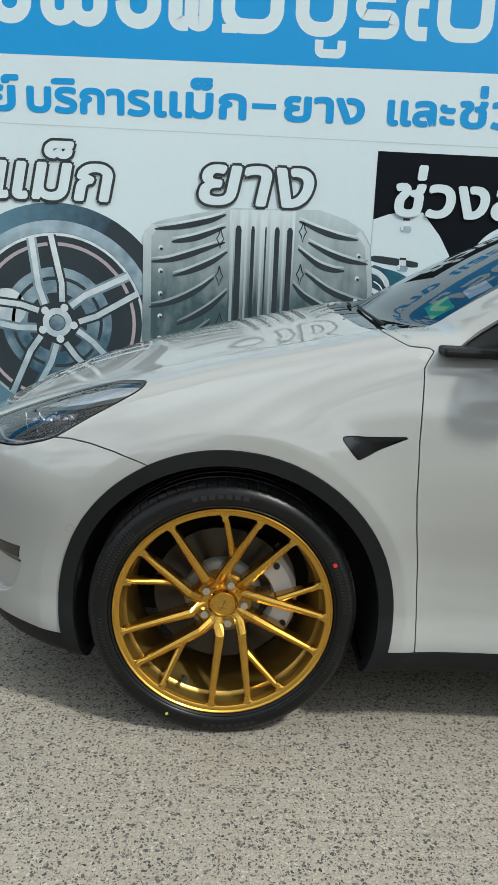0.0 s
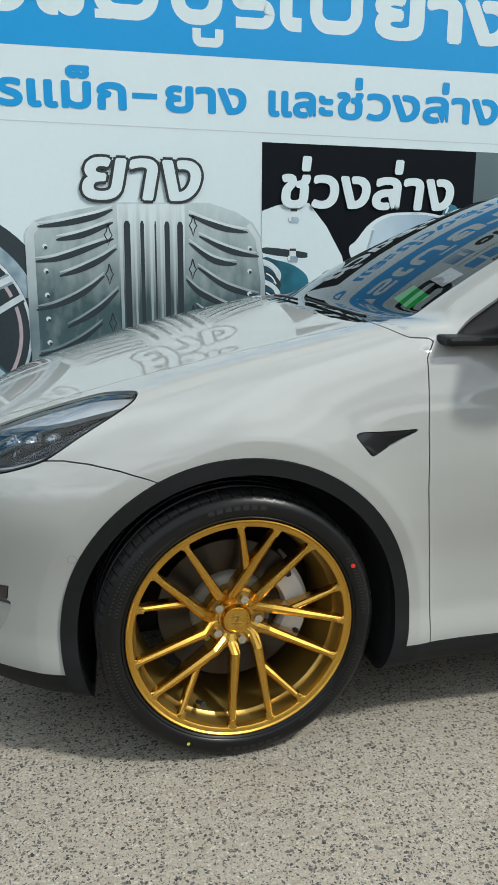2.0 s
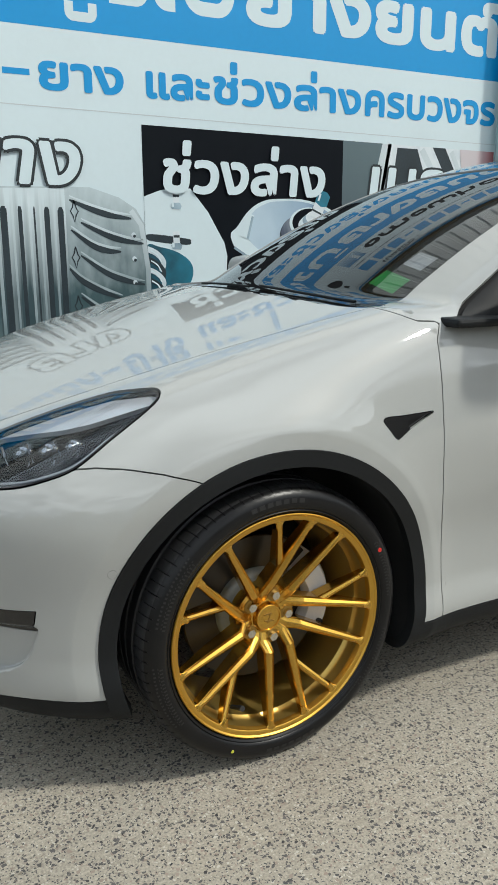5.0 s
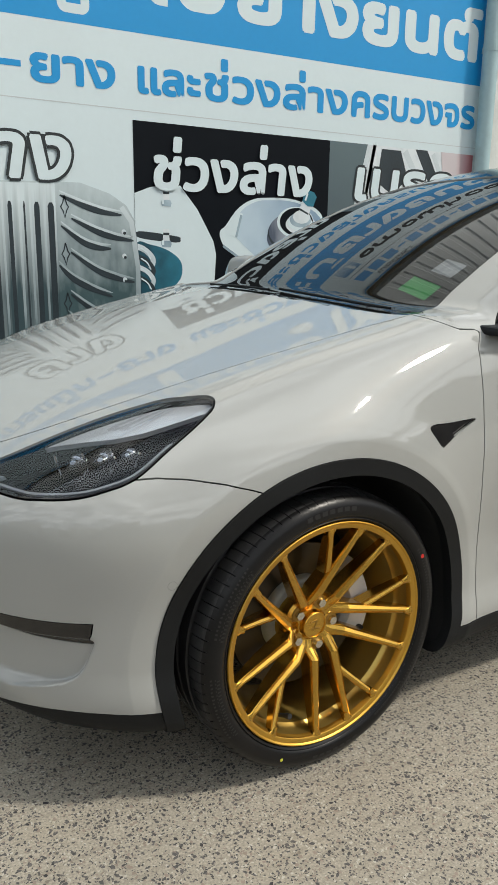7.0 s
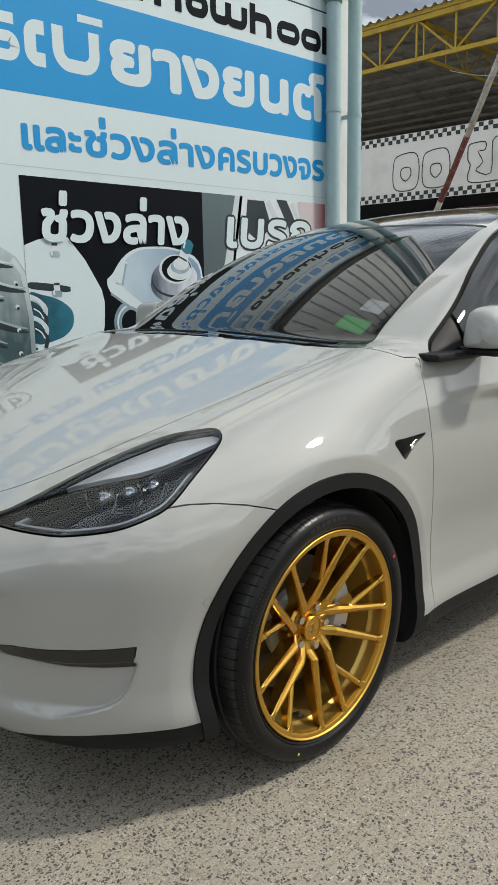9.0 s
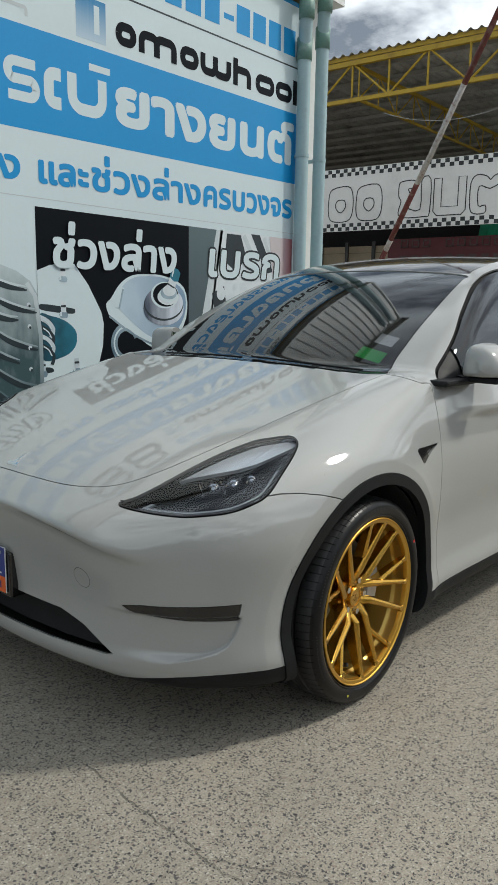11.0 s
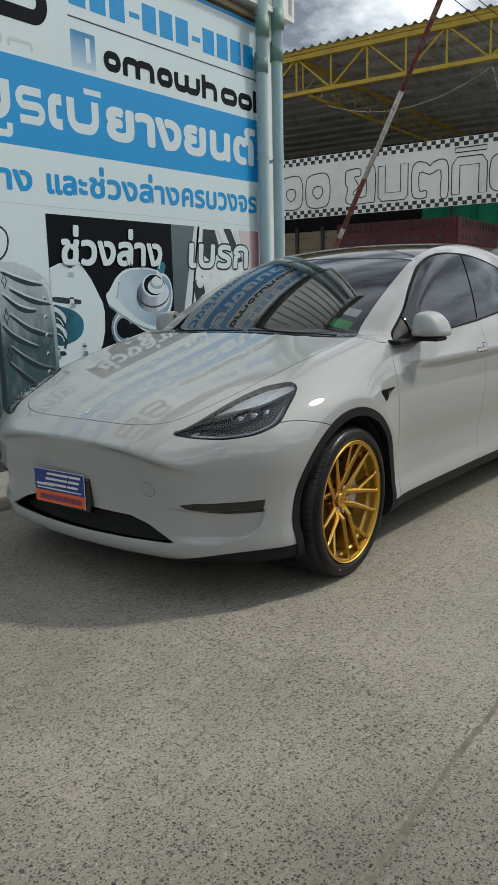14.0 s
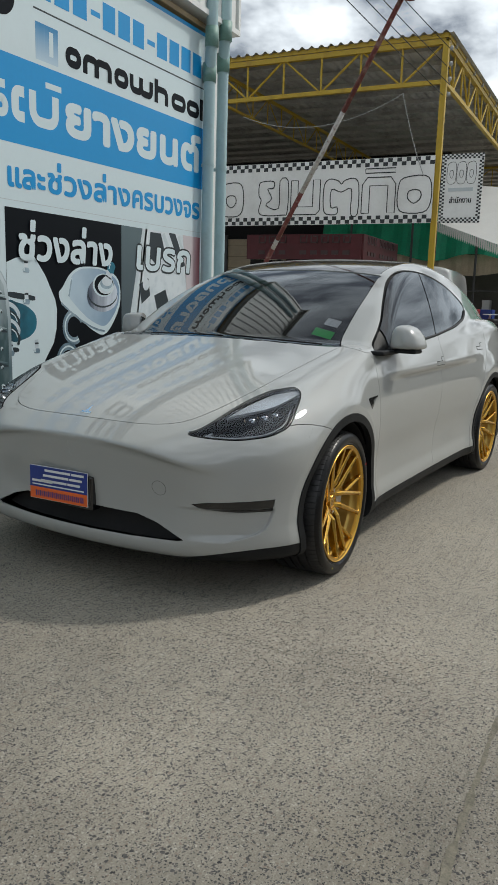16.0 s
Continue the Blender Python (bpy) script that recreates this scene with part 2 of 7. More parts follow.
def ground_mat():
    """Exposed-aggregate concrete: sand-coloured paste with dark and pale chips, broad stains and dust."""
    m, t, p = nodes_of("aggregate_concrete")
    n, link = t.nodes, t.links.new
    co = n.new("ShaderNodeTexCoord")
    warp = n.new("ShaderNodeTexNoise")
    warp.inputs["Scale"].default_value = 75
    warp.inputs["Detail"].default_value = 3
    wmix = n.new("ShaderNodeVectorMath")
    wmix.operation = "MULTIPLY_ADD"
    wmix.inputs[1].default_value = (0.016, 0.016, 0.016)
    link(co.outputs["Object"], warp.inputs["Vector"])
    link(warp.outputs["Color"], wmix.inputs[0])
    link(co.outputs["Object"], wmix.inputs[2])

    def chips(scale, keep, size):
        v = n.new("ShaderNodeTexVoronoi")
        v.inputs["Scale"].default_value = scale
        link(wmix.outputs["Vector"], v.inputs["Vector"])
        sep = n.new("ShaderNodeSeparateColor")
        link(v.outputs["Color"], sep.inputs["Color"])
        chosen = n.new("ShaderNodeMath")
        chosen.operation = "LESS_THAN"
        chosen.inputs[1].default_value = keep
        link(sep.outputs["Red"], chosen.inputs[0])
        rad = n.new("ShaderNodeMapRange")
        rad.inputs["To Min"].default_value, rad.inputs["To Max"].default_value = size * 0.45, size
        link(sep.outputs["Green"], rad.inputs["Value"])
        near = n.new("ShaderNodeMath")
        near.operation = "LESS_THAN"
        link(v.outputs["Distance"], near.inputs[0])
        link(rad.outputs["Result"], near.inputs[1])
        both = n.new("ShaderNodeMath")
        both.operation = "MULTIPLY"
        link(chosen.outputs[0], both.inputs[0])
        link(near.outputs[0], both.inputs[1])
        return both.outputs[0], sep.outputs["Blue"]

    def mixed(a, b, fac):
        x = n.new("ShaderNodeMix")
        x.data_type = "RGBA"
        for s, v in (("A", a), ("B", b)):
            if isinstance(v, tuple):
                x.inputs[s].default_value = (*v, 1)
            else:
                link(v, x.inputs[s])
        if isinstance(fac, float):
            x.inputs["Factor"].default_value = fac
        else:
            link(fac, x.inputs["Factor"])
        return x.outputs["Result"]

    sand = n.new("ShaderNodeTexNoise")
    sand.inputs["Scale"].default_value, sand.inputs["Detail"].default_value = 190, 6
    link(co.outputs["Object"], sand.inputs["Vector"])
    sr = n.new("ShaderNodeMapRange")
    sr.inputs["From Min"].default_value, sr.inputs["From Max"].default_value = 0.3, 0.7
    link(sand.outputs["Fac"], sr.inputs["Value"])
    paste = mixed((0.215, 0.194, 0.158), (0.45, 0.41, 0.335), sr.outputs["Result"])
    broad = n.new("ShaderNodeTexNoise")
    broad.inputs["Scale"].default_value, broad.inputs["Detail"].default_value = 1.1, 7
    link(co.outputs["Object"], broad.inputs["Vector"])
    br = n.new("ShaderNodeMapRange")
    br.inputs["From Min"].default_value, br.inputs["From Max"].default_value = 0.35, 0.7
    br.inputs["To Max"].default_value = 0.45
    link(broad.outputs["Fac"], br.inputs["Value"])
    paste = mixed(paste, (0.24, 0.225, 0.19), br.outputs["Result"])
    # marks of the broom that finished the slab
    brm = n.new("ShaderNodeMapping")
    brm.inputs["Scale"].default_value = (2.0, 70.0, 1.0)
    brm.inputs["Rotation"].default_value = (0, 0, radians(12))
    link(co.outputs["Object"], brm.inputs["Vector"])
    brn = n.new("ShaderNodeTexNoise")
    brn.inputs["Scale"].default_value, brn.inputs["Detail"].default_value = 1.0, 3
    link(brm.outputs["Vector"], brn.inputs["Vector"])
    brr = n.new("ShaderNodeMapRange")
    brr.inputs["From Min"].default_value, brr.inputs["From Max"].default_value = 0.5, 0.75
    brr.inputs["To Max"].default_value = 0.5
    link(brn.outputs["Fac"], brr.inputs["Value"])
    paste = mixed(paste, (0.17, 0.155, 0.125), brr.outputs["Result"])
    # dust that has settled in patches
    dust = n.new("ShaderNodeTexNoise")
    dust.inputs["Scale"].default_value, dust.inputs["Detail"].default_value = 2.7, 6
    link(wmix.outputs["Vector"], dust.inputs["Vector"])
    du = n.new("ShaderNodeMapRange")
    du.inputs["From Min"].default_value, du.inputs["From Max"].default_value = 0.55, 0.75
    du.inputs["To Max"].default_value = 0.4
    link(dust.outputs["Fac"], du.inputs["Value"])
    paste = mixed(paste, (0.36, 0.315, 0.235), du.outputs["Result"])
    pale, pv = chips(130.0, 0.30, 0.45)
    mid, mv = chips(95.0, 0.34, 0.46)
    dark, dv = chips(90.0, 0.34, 0.45)
    small, sv = chips(165.0, 0.46, 0.46)
    large, lv = chips(104.0, 0.34, 0.46)
    col = mixed(paste, (0.43, 0.405, 0.35), pale)
    col = mixed(col, mixed((0.19, 0.165, 0.135), (0.27, 0.22, 0.18), mv), mid)
    col = mixed(col, mixed((0.028, 0.029, 0.032), (0.10, 0.096, 0.092), dv), dark)
    col = mixed(col, mixed((0.045, 0.045, 0.048), (0.13, 0.124, 0.118), sv), small)
    col = mixed(col, mixed((0.035, 0.035, 0.037), (0.12, 0.114, 0.108), lv), large)
    # old tyre and oil grime plus painted shade before the car, heavier towards -x
    grime_and_shade = n.new("ShaderNodeTexNoise")
    grime_and_shade.inputs["Scale"].default_value, grime_and_shade.inputs["Detail"].default_value = 0.75, 8
    grime_and_shade.inputs["Roughness"].default_value = 0.62
    link(co.outputs["Object"], grime_and_shade.inputs["Vector"])
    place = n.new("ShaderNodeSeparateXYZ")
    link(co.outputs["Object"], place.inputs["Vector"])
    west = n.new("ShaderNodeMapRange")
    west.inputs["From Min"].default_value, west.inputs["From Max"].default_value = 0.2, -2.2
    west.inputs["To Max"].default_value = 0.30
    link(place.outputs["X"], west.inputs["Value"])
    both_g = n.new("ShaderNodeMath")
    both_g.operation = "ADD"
    link(grime_and_shade.outputs["Fac"], both_g.inputs[0])
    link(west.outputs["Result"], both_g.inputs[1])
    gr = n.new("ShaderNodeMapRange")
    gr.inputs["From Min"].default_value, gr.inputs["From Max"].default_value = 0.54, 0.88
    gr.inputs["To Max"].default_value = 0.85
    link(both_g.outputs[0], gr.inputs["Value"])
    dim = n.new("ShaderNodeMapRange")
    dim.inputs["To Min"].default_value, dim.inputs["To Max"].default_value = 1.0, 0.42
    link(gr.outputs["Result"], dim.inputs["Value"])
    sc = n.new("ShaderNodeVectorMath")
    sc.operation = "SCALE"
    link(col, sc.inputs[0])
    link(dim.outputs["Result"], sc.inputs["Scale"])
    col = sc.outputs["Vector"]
    link(col, p.inputs["Base Color"])
    p.inputs["Roughness"].default_value = 0.8
    p.inputs["Specular IOR Level"].default_value = 0.35
    b = n.new("ShaderNodeBump")
    b.inputs["Strength"].default_value, b.inputs["Distance"].default_value = 0.5, 0.003
    link(sand.outputs["Fac"], b.inputs["Height"])
    b2 = n.new("ShaderNodeBump")
    b2.inputs["Strength"].default_value, b2.inputs["Distance"].default_value = 0.35, 0.002
    link(dark, b2.inputs["Height"])
    link(b.outputs["Normal"], b2.inputs["Normal"])
    link(b2.outputs["Normal"], p.inputs["Normal"])
    return m


PAINT = mat("pearl_grey_paint", (0.350, 0.360, 0.350), rough=0.5, coat=1.0, spread=0.012, scale=3, fine=900, coat_rough=0.028, spec=0.15, coat_ior=1.72)
TRIM = mat("satin_black_cladding", (0.009, 0.010, 0.011), rough=0.55, spec=0.22, spread=0.1, fine=400, bump=0.0004)
GLOSS_BLACK = mat("gloss_black_plastic", (0.008, 0.008, 0.009), rough=0.12, coat=0.6, spread=0.05)
# also colours the walls whose blackness stands for shade under the canopy
DARK = mat("dark_parts_and_shade", (0.012, 0.012, 0.013), rough=0.85, spread=0.15)
RUBBER = mat("tyre_rubber", (0.0065, 0.0065, 0.007), rough=0.32, spec=0.27, spread=0.25, scale=14, fine=220, bump=0.0003)
RUBBER_TREAD = mat("tread_rubber", (0.019, 0.019, 0.020), rough=0.5, spread=0.2, scale=20, fine=260, bump=0.001)
SEAL = mat("black_seal", (0.01, 0.01, 0.01), rough=0.6)
WINDOW = glass_mat("tinted_glass", (0.03, 0.033, 0.036), ior=1.54)
SCREEN = glass_mat("windscreen_glass", (0.42, 0.45, 0.46), ior=1.64)
LENS = glass_mat("lamp_lens", (0.90, 0.92, 0.95), ior=1.6)
CHROME = mat("bright_chrome", (0.75, 0.76, 0.78), rough=0.08, metal=1.0, spread=0.02)
SILVER = mat("satin_silver", (0.55, 0.55, 0.55), rough=0.3, metal=1.0, spread=0.06)
CALIPER = mat("grey_caliper", (0.62, 0.63, 0.63), rough=0.38, spread=0.04, coat=0.3)
DISC = mat("brake_disc_steel", (0.062, 0.058, 0.054), rough=0.34, metal=1.0, spread=0.12, scale=3, fine=500)
DISC_HAT = mat("disc_bell_steel", (0.27, 0.31, 0.32), rough=0.5, metal=0.5, spread=0.1)
NUT = mat("lug_nut_steel", (0.62, 0.58, 0.5), rough=0.22, metal=1.0, spread=0.05)


def brushed_gold(name, r0, r1, coat):
    m, t, p = nodes_of(name)
    n, link = t.nodes, t.links.new
    co = n.new("ShaderNodeTexCoord")
    mp = n.new("ShaderNodeMapping")
    mp.inputs["Scale"].default_value = (40, 900, 900)
    no = n.new("ShaderNodeTexNoise")
    no.inputs["Scale"].default_value, no.inputs["Detail"].default_value = 1.0, 3
    link(co.outputs["Object"], mp.inputs["Vector"])
    link(mp.outputs["Vector"], no.inputs["Vector"])
    mx = n.new("ShaderNodeMix")
    mx.data_type = "RGBA"
    mx.inputs["A"].default_value = (0.60, 0.345, 0.052, 1)
    mx.inputs["B"].default_value = (0.69, 0.408, 0.074, 1)
    link(no.outputs["Fac"], mx.inputs["Factor"])
    link(mx.outputs["Result"], p.inputs["Base Color"])
    p.inputs["Metallic"].default_value = 1.0
    rr = n.new("ShaderNodeMapRange")
    rr.inputs["To Min"].default_value, rr.inputs["To Max"].default_value = r0, r1
    link(no.outputs["Fac"], rr.inputs["Value"])
    link(rr.outputs["Result"], p.inputs["Roughness"])
    p.inputs["Anisotropic"].default_value = 0.4
    p.inputs["Coat Weight"].default_value = coat
    p.inputs["Coat Roughness"].default_value = 0.05
    b = n.new("ShaderNodeBump")
    b.inputs["Strength"].default_value, b.inputs["Distance"].default_value = 0.02, 0.0002
    link(no.outputs["Fac"], b.inputs["Height"])
    link(b.outputs["Normal"], p.inputs["Normal"])
    return m


GOLD = brushed_gold("brushed_gold", 0.23, 0.29, 0.3)
GOLD_RIM = brushed_gold("satin_gold", 0.34, 0.48, 0.2)
BRASS = mat("satin_brass", (0.52, 0.36, 0.10), rough=0.36, metal=0.9, spread=0.06, fine=300)
CAP_GOLD = mat("engraved_gold", (0.36, 0.22, 0.06), rough=0.4, metal=1.0, spread=0.05)
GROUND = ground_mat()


# ---- ground, sign wall ----
WALL_Y = 4.874
CONCRETE = mat("weathered_concrete", (0.27, 0.26, 0.235), rough=0.85, spread=0.2, scale=3, fine=60, bump=0.002, stain=(0.17, 0.15, 0.12), stain_scale=3, stain_amount=0.7)
SIGN_WHITE = mat("printed_vinyl_white", (0.61, 0.715, 0.75), rough=0.42, spread=0.02, scale=1.2, fine=30, stain=(0.55, 0.61, 0.63), stain_scale=0.9, stain_amount=0.3)
SIGN_BLUE = mat("printed_vinyl_blue", (0.002, 0.27, 0.62), rough=0.42, spread=0.03, scale=1.5, fine=30)
SIGN_BLACK = mat("printed_vinyl_black", (0.006, 0.008, 0.011), rough=0.36, spread=0.1, spec=0.10)
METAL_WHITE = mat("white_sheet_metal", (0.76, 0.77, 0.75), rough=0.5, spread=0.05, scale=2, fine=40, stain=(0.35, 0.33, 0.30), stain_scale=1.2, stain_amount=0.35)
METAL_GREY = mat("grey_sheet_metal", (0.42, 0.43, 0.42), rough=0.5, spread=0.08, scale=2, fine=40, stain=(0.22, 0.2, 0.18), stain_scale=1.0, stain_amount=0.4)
PIPE = mat("pale_blue_drain_pipe", (0.36, 0.50, 0.53), rough=0.45, spread=0.06, scale=2, fine=30, stain=(0.25, 0.30, 0.28), stain_scale=3, stain_amount=0.4)
PIPE_JOINT = mat("green_pipe_joint", (0.16, 0.29, 0.25), rough=0.5, spread=0.12, scale=20, fine=80, stain=(0.40, 0.48, 0.46), stain_scale=9, stain_amount=0.6)
JOINT_FILL = mat("joint_filler", (0.165, 0.150, 0.115), rough=0.9, spread=0.45, scale=30, fine=160, bump=0.004, stain=(0.09, 0.085, 0.06), stain_scale=14, stain_amount=0.9)
CRACK = mat("crack_shadow", (0.10, 0.094, 0.082), rough=0.95, spread=0.3)

bm = bmesh.new()
bmesh.ops.create_grid(bm, x_segments=40, y_segments=40, size=900)
for v in bm.verts:
    v.co.x = math.copysign(abs(v.co.x / 900) ** 3 * 900, v.co.x)
    v.co.y = math.copysign(abs(v.co.y / 900) ** 3 * 900, v.co.y)
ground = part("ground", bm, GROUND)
tagged(ground, "worn exposed-aggregate concrete yard", "ground", kind="structure")


def wall_box(name, lo, hi, material, label, bevel=0.0):
    return tagged(part(name, boxes((lo, hi), bevel=bevel), material), label, "wall", kind="structure")


wall_box("wall_north", (-6.0, WALL_Y + 0.05, 0.0), (4.44, WALL_Y + 0.25, 7.4), METAL_WHITE, "long building wall behind the sign")
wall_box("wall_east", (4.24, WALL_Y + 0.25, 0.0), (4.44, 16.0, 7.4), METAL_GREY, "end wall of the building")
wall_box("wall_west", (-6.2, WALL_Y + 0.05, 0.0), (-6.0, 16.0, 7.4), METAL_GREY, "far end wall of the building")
wall_box("wall_plinth", (-6.0, WALL_Y - 0.60, 0.0), (4.44, WALL_Y + 0.05, 0.09), CONCRETE, "low concrete plinth along the wall", 0.012)

# ribbed cladding above the sign
bm = bmesh.new()
prof = []
x = -6.0
while x < 4.44:
    prof += [(x, -0.10), (x + 0.11, -0.10), (x + 0.135, -0.078), (x + 0.185, -0.078)]
    x += 0.21
prof = [(min(px, 4.46), py) for px, py in prof]
lo = [bm.verts.new((px, WALL_Y + py, 4.02)) for px, py in prof]
hi = [bm.verts.new((px, WALL_Y + py, 7.45)) for px, py in prof]
for i in range(len(prof) - 1):
    bm.faces.new((lo[i], lo[i + 1], hi[i + 1], hi[i]))
clad = part("cladding", bm, METAL_WHITE)
tagged(clad, "white ribbed metal cladding above the sign", "wall", kind="structure")
trim = part("trim", boxes(((-6.0, WALL_Y - 0.12, 3.98), (4.48, WALL_Y + 0.05, 4.03)), ((4.44, WALL_Y - 0.12, 4.035), (4.48, WALL_Y + 0.25, 7.45))), METAL_WHITE)
tagged(trim, "white folded metal edge trim", "trim", kind="structure")
roof = part("roof", boxes(((-6.3, WALL_Y - 0.25, 7.45), (4.6, 16.2, 7.55))), METAL_GREY)
tagged(roof, "flat roof of the building", "roof", kind="structure")


# plain fronts of the buildings that close the yard on its other sides
FAR_RENDER = mat("grey_rendered_wall", (0.24, 0.23, 0.21), rough=0.85, spread=0.15, scale=1, fine=20, stain=(0.13, 0.12, 0.10), stain_scale=0.4, stain_amount=0.7, per_object=0.3)
for x0, x1, y0, h in ((-40, -19, -19.0, 5.2), (-19, -9.5, -18.0, 6.6), (-9.5, -3.0, -18.4, 4.4), (-3.0, 5.5, -18.0, 5.8), (5.5, 12.0, -18.6, 4.9), (12.0, 24.0, -18.0, 6.9), (24.0, 40.0, -19.5, 5.0)):
    wall_box("wall_south", (x0, y0 - 0.3, 0.0), (x1 - 0.02, y0, h), FAR_RENDER, "plain rendered building front across the yard")
for y0, y1, x0, h in ((-18, -8.5, -24.0, 6.0), (-8.5, -2.0, -23.0, 4.6), (-2.0, 6.0, -23.6, 6.4), (6.0, 20.0, -24.5, 5.2)):
    wall_box("wall_far_west", (x0 - 0.3, y0, 0.0), (x0, y1 - 0.02, h), FAR_RENDER, "plain rendered building front beyond the yard")


# ---- the car's skin as a smooth solid ----
# x runs back from the front axle, y to the car's right, z up; metres
def hermite(xs, ys):
    xs, ys = np.array(xs, float), np.array(ys, float)
    d = np.diff(ys) / np.diff(xs)
    m = np.concatenate(([d[0]], (d[1:] + d[:-1]) / 2, [d[-1]]))
    flat_at = np.concatenate(([False], d[1:] * d[:-1] <= 0, [False]))
    m[flat_at] *= 0.4

    def f(x):
        x = np.clip(x, xs[0], xs[-1])
        i = np.clip(np.searchsorted(xs, x) - 1, 0, len(xs) - 2)
        h = xs[i + 1] - xs[i]
        t = (x - xs[i]) / h
        return ((2 * t ** 3 - 3 * t ** 2 + 1) * ys[i] + (t ** 3 - 2 * t ** 2 + t) * h * m[i]
                + (-2 * t ** 3 + 3 * t ** 2) * ys[i + 1] + (t ** 3 - t ** 2) * h * m[i + 1])
    return f


def step(a, b, x):
    t = np.clip((x - a) / (b - a), 0, 1)
    return t * t * (3 - 2 * t)


def smax(a, b, k):
    h = np.clip(0.5 + 0.5 * (a - b) / k, 0, 1)
    return b + (a - b) * h + k * h * (1 - h)


def smin(a, b, k):
    return -smax(-a, -b, k)


WHEELBASE, HUB_Z = 2.89, 0.347
belt_rise = hermite([0.2, 0.3, 0.5, 1.0, 1.6, 2.2, 2.7, 3.2, 3.6, 3.85, 4.1], [1.065, 1.086, 1.10, 1.105, 1.135, 1.18, 1.215, 1.215, 1.17, 1.10, 0.95])


def hood_line(x):
    """The bonnet's middle line: steep at the nose, then flattening; behind the cowl the height of the belt."""
    d = np.clip(x, -1.1, 0.3) + 0.86
    return np.where(x < 0.3, 0.703 + 0.206 * d + 0.15 * (1 - np.exp(-d / 0.3)), belt_rise(np.maximum(x, 0.3)) - 0.003)


rear_roof = hermite([1.9, 2.0, 2.25, 2.5, 2.9, 3.3, 3.6, 3.9], [1.6026, 1.6030, 1.594, 1.566, 1.478, 1.34, 1.205, 0.98])


def roof_line(x):
    """The windscreen and the front of the roof are one slow curve."""
    d = np.clip(x, -0.5, 2.0) - 0.3
    return np.where(x < 2.0, 1.025 + 0.68 * (d - d * d / 3.4), rear_roof(np.maximum(x, 2.0)))


nose_line = hermite([0.1, 0.17, 0.21, 0.26, 0.31, 0.38, 0.46, 0.54, 0.60, 0.650, 0.680, 0.694, 0.706, 0.720, 0.738, 0.80, 0.95],
                    [-0.62, -0.735, -0.80, -0.822, -0.810, -0.804, -0.811, -0.823, -0.8365, -0.8495, -0.8585, -0.8665, -0.880, -0.8885, -0.887, -0.86, -0.76])
corner_line = hermite([0.1, 0.17, 0.21, 0.26, 0.31, 0.45, 0.58, 0.68, 0.76, 0.85, 0.95],
                      [-0.62, -0.735, -0.80, -0.824, -0.832, -0.838, -0.850, -0.864, -0.862, -0.82, -0.74])
side_line = hermite([0.1, 0.2, 0.27, 0.36, 0.48, 0.62, 0.74, 0.86, 0.97, 1.08, 1.3],
                    [0.895, 0.925, 0.932, 0.917, 0.918, 0.938, 0.945, 0.932, 0.905, 0.872, 0.79])
plan_line = hermite([-1.0, -0.75, -0.55, -0.3, 0.0, 0.5, 1.4, 2.4, 2.9, 3.4, 3.7, 4.0],
                    [-0.13, -0.06, -0.02, 0.003, 0.012, 0.0, -0.004, 0.008, 0.014, -0.01, -0.06, -0.15])


# a flat band round each wheel, then a slope that runs out into the side
wheel_flare = hermite([0.30, 0.474, 0.480, 0.487, 0.508, 0.556, 0.63, 0.74, 0.85], [0.0205, 0.0205, 0.0204, 0.0193, 0.0148, 0.0076, 0.0026, 0.0005, 0.0])
band_fade = hermite([0.30, 0.474, 0.480, 0.487, 0.508, 0.54, 0.575, 0.61], [1.0, 1.0, 0.995, 0.95, 0.68, 0.28, 0.05, 0.0])
# outer edge of the scoop under each fog lamp, by height
scoop_edge = hermite([0.28, 0.302, 0.318, 0.334, 0.36, 0.40, 0.44, 0.50], [0.70, 0.765, 0.815, 0.843, 0.860, 0.871, 0.879, 0.885])


def nose_sweep(a):
    """How far the nose sweeps back away from the middle."""
    return 0.20 * a * a + 0.75 * np.clip(a - 0.52, 0, 1) ** 2


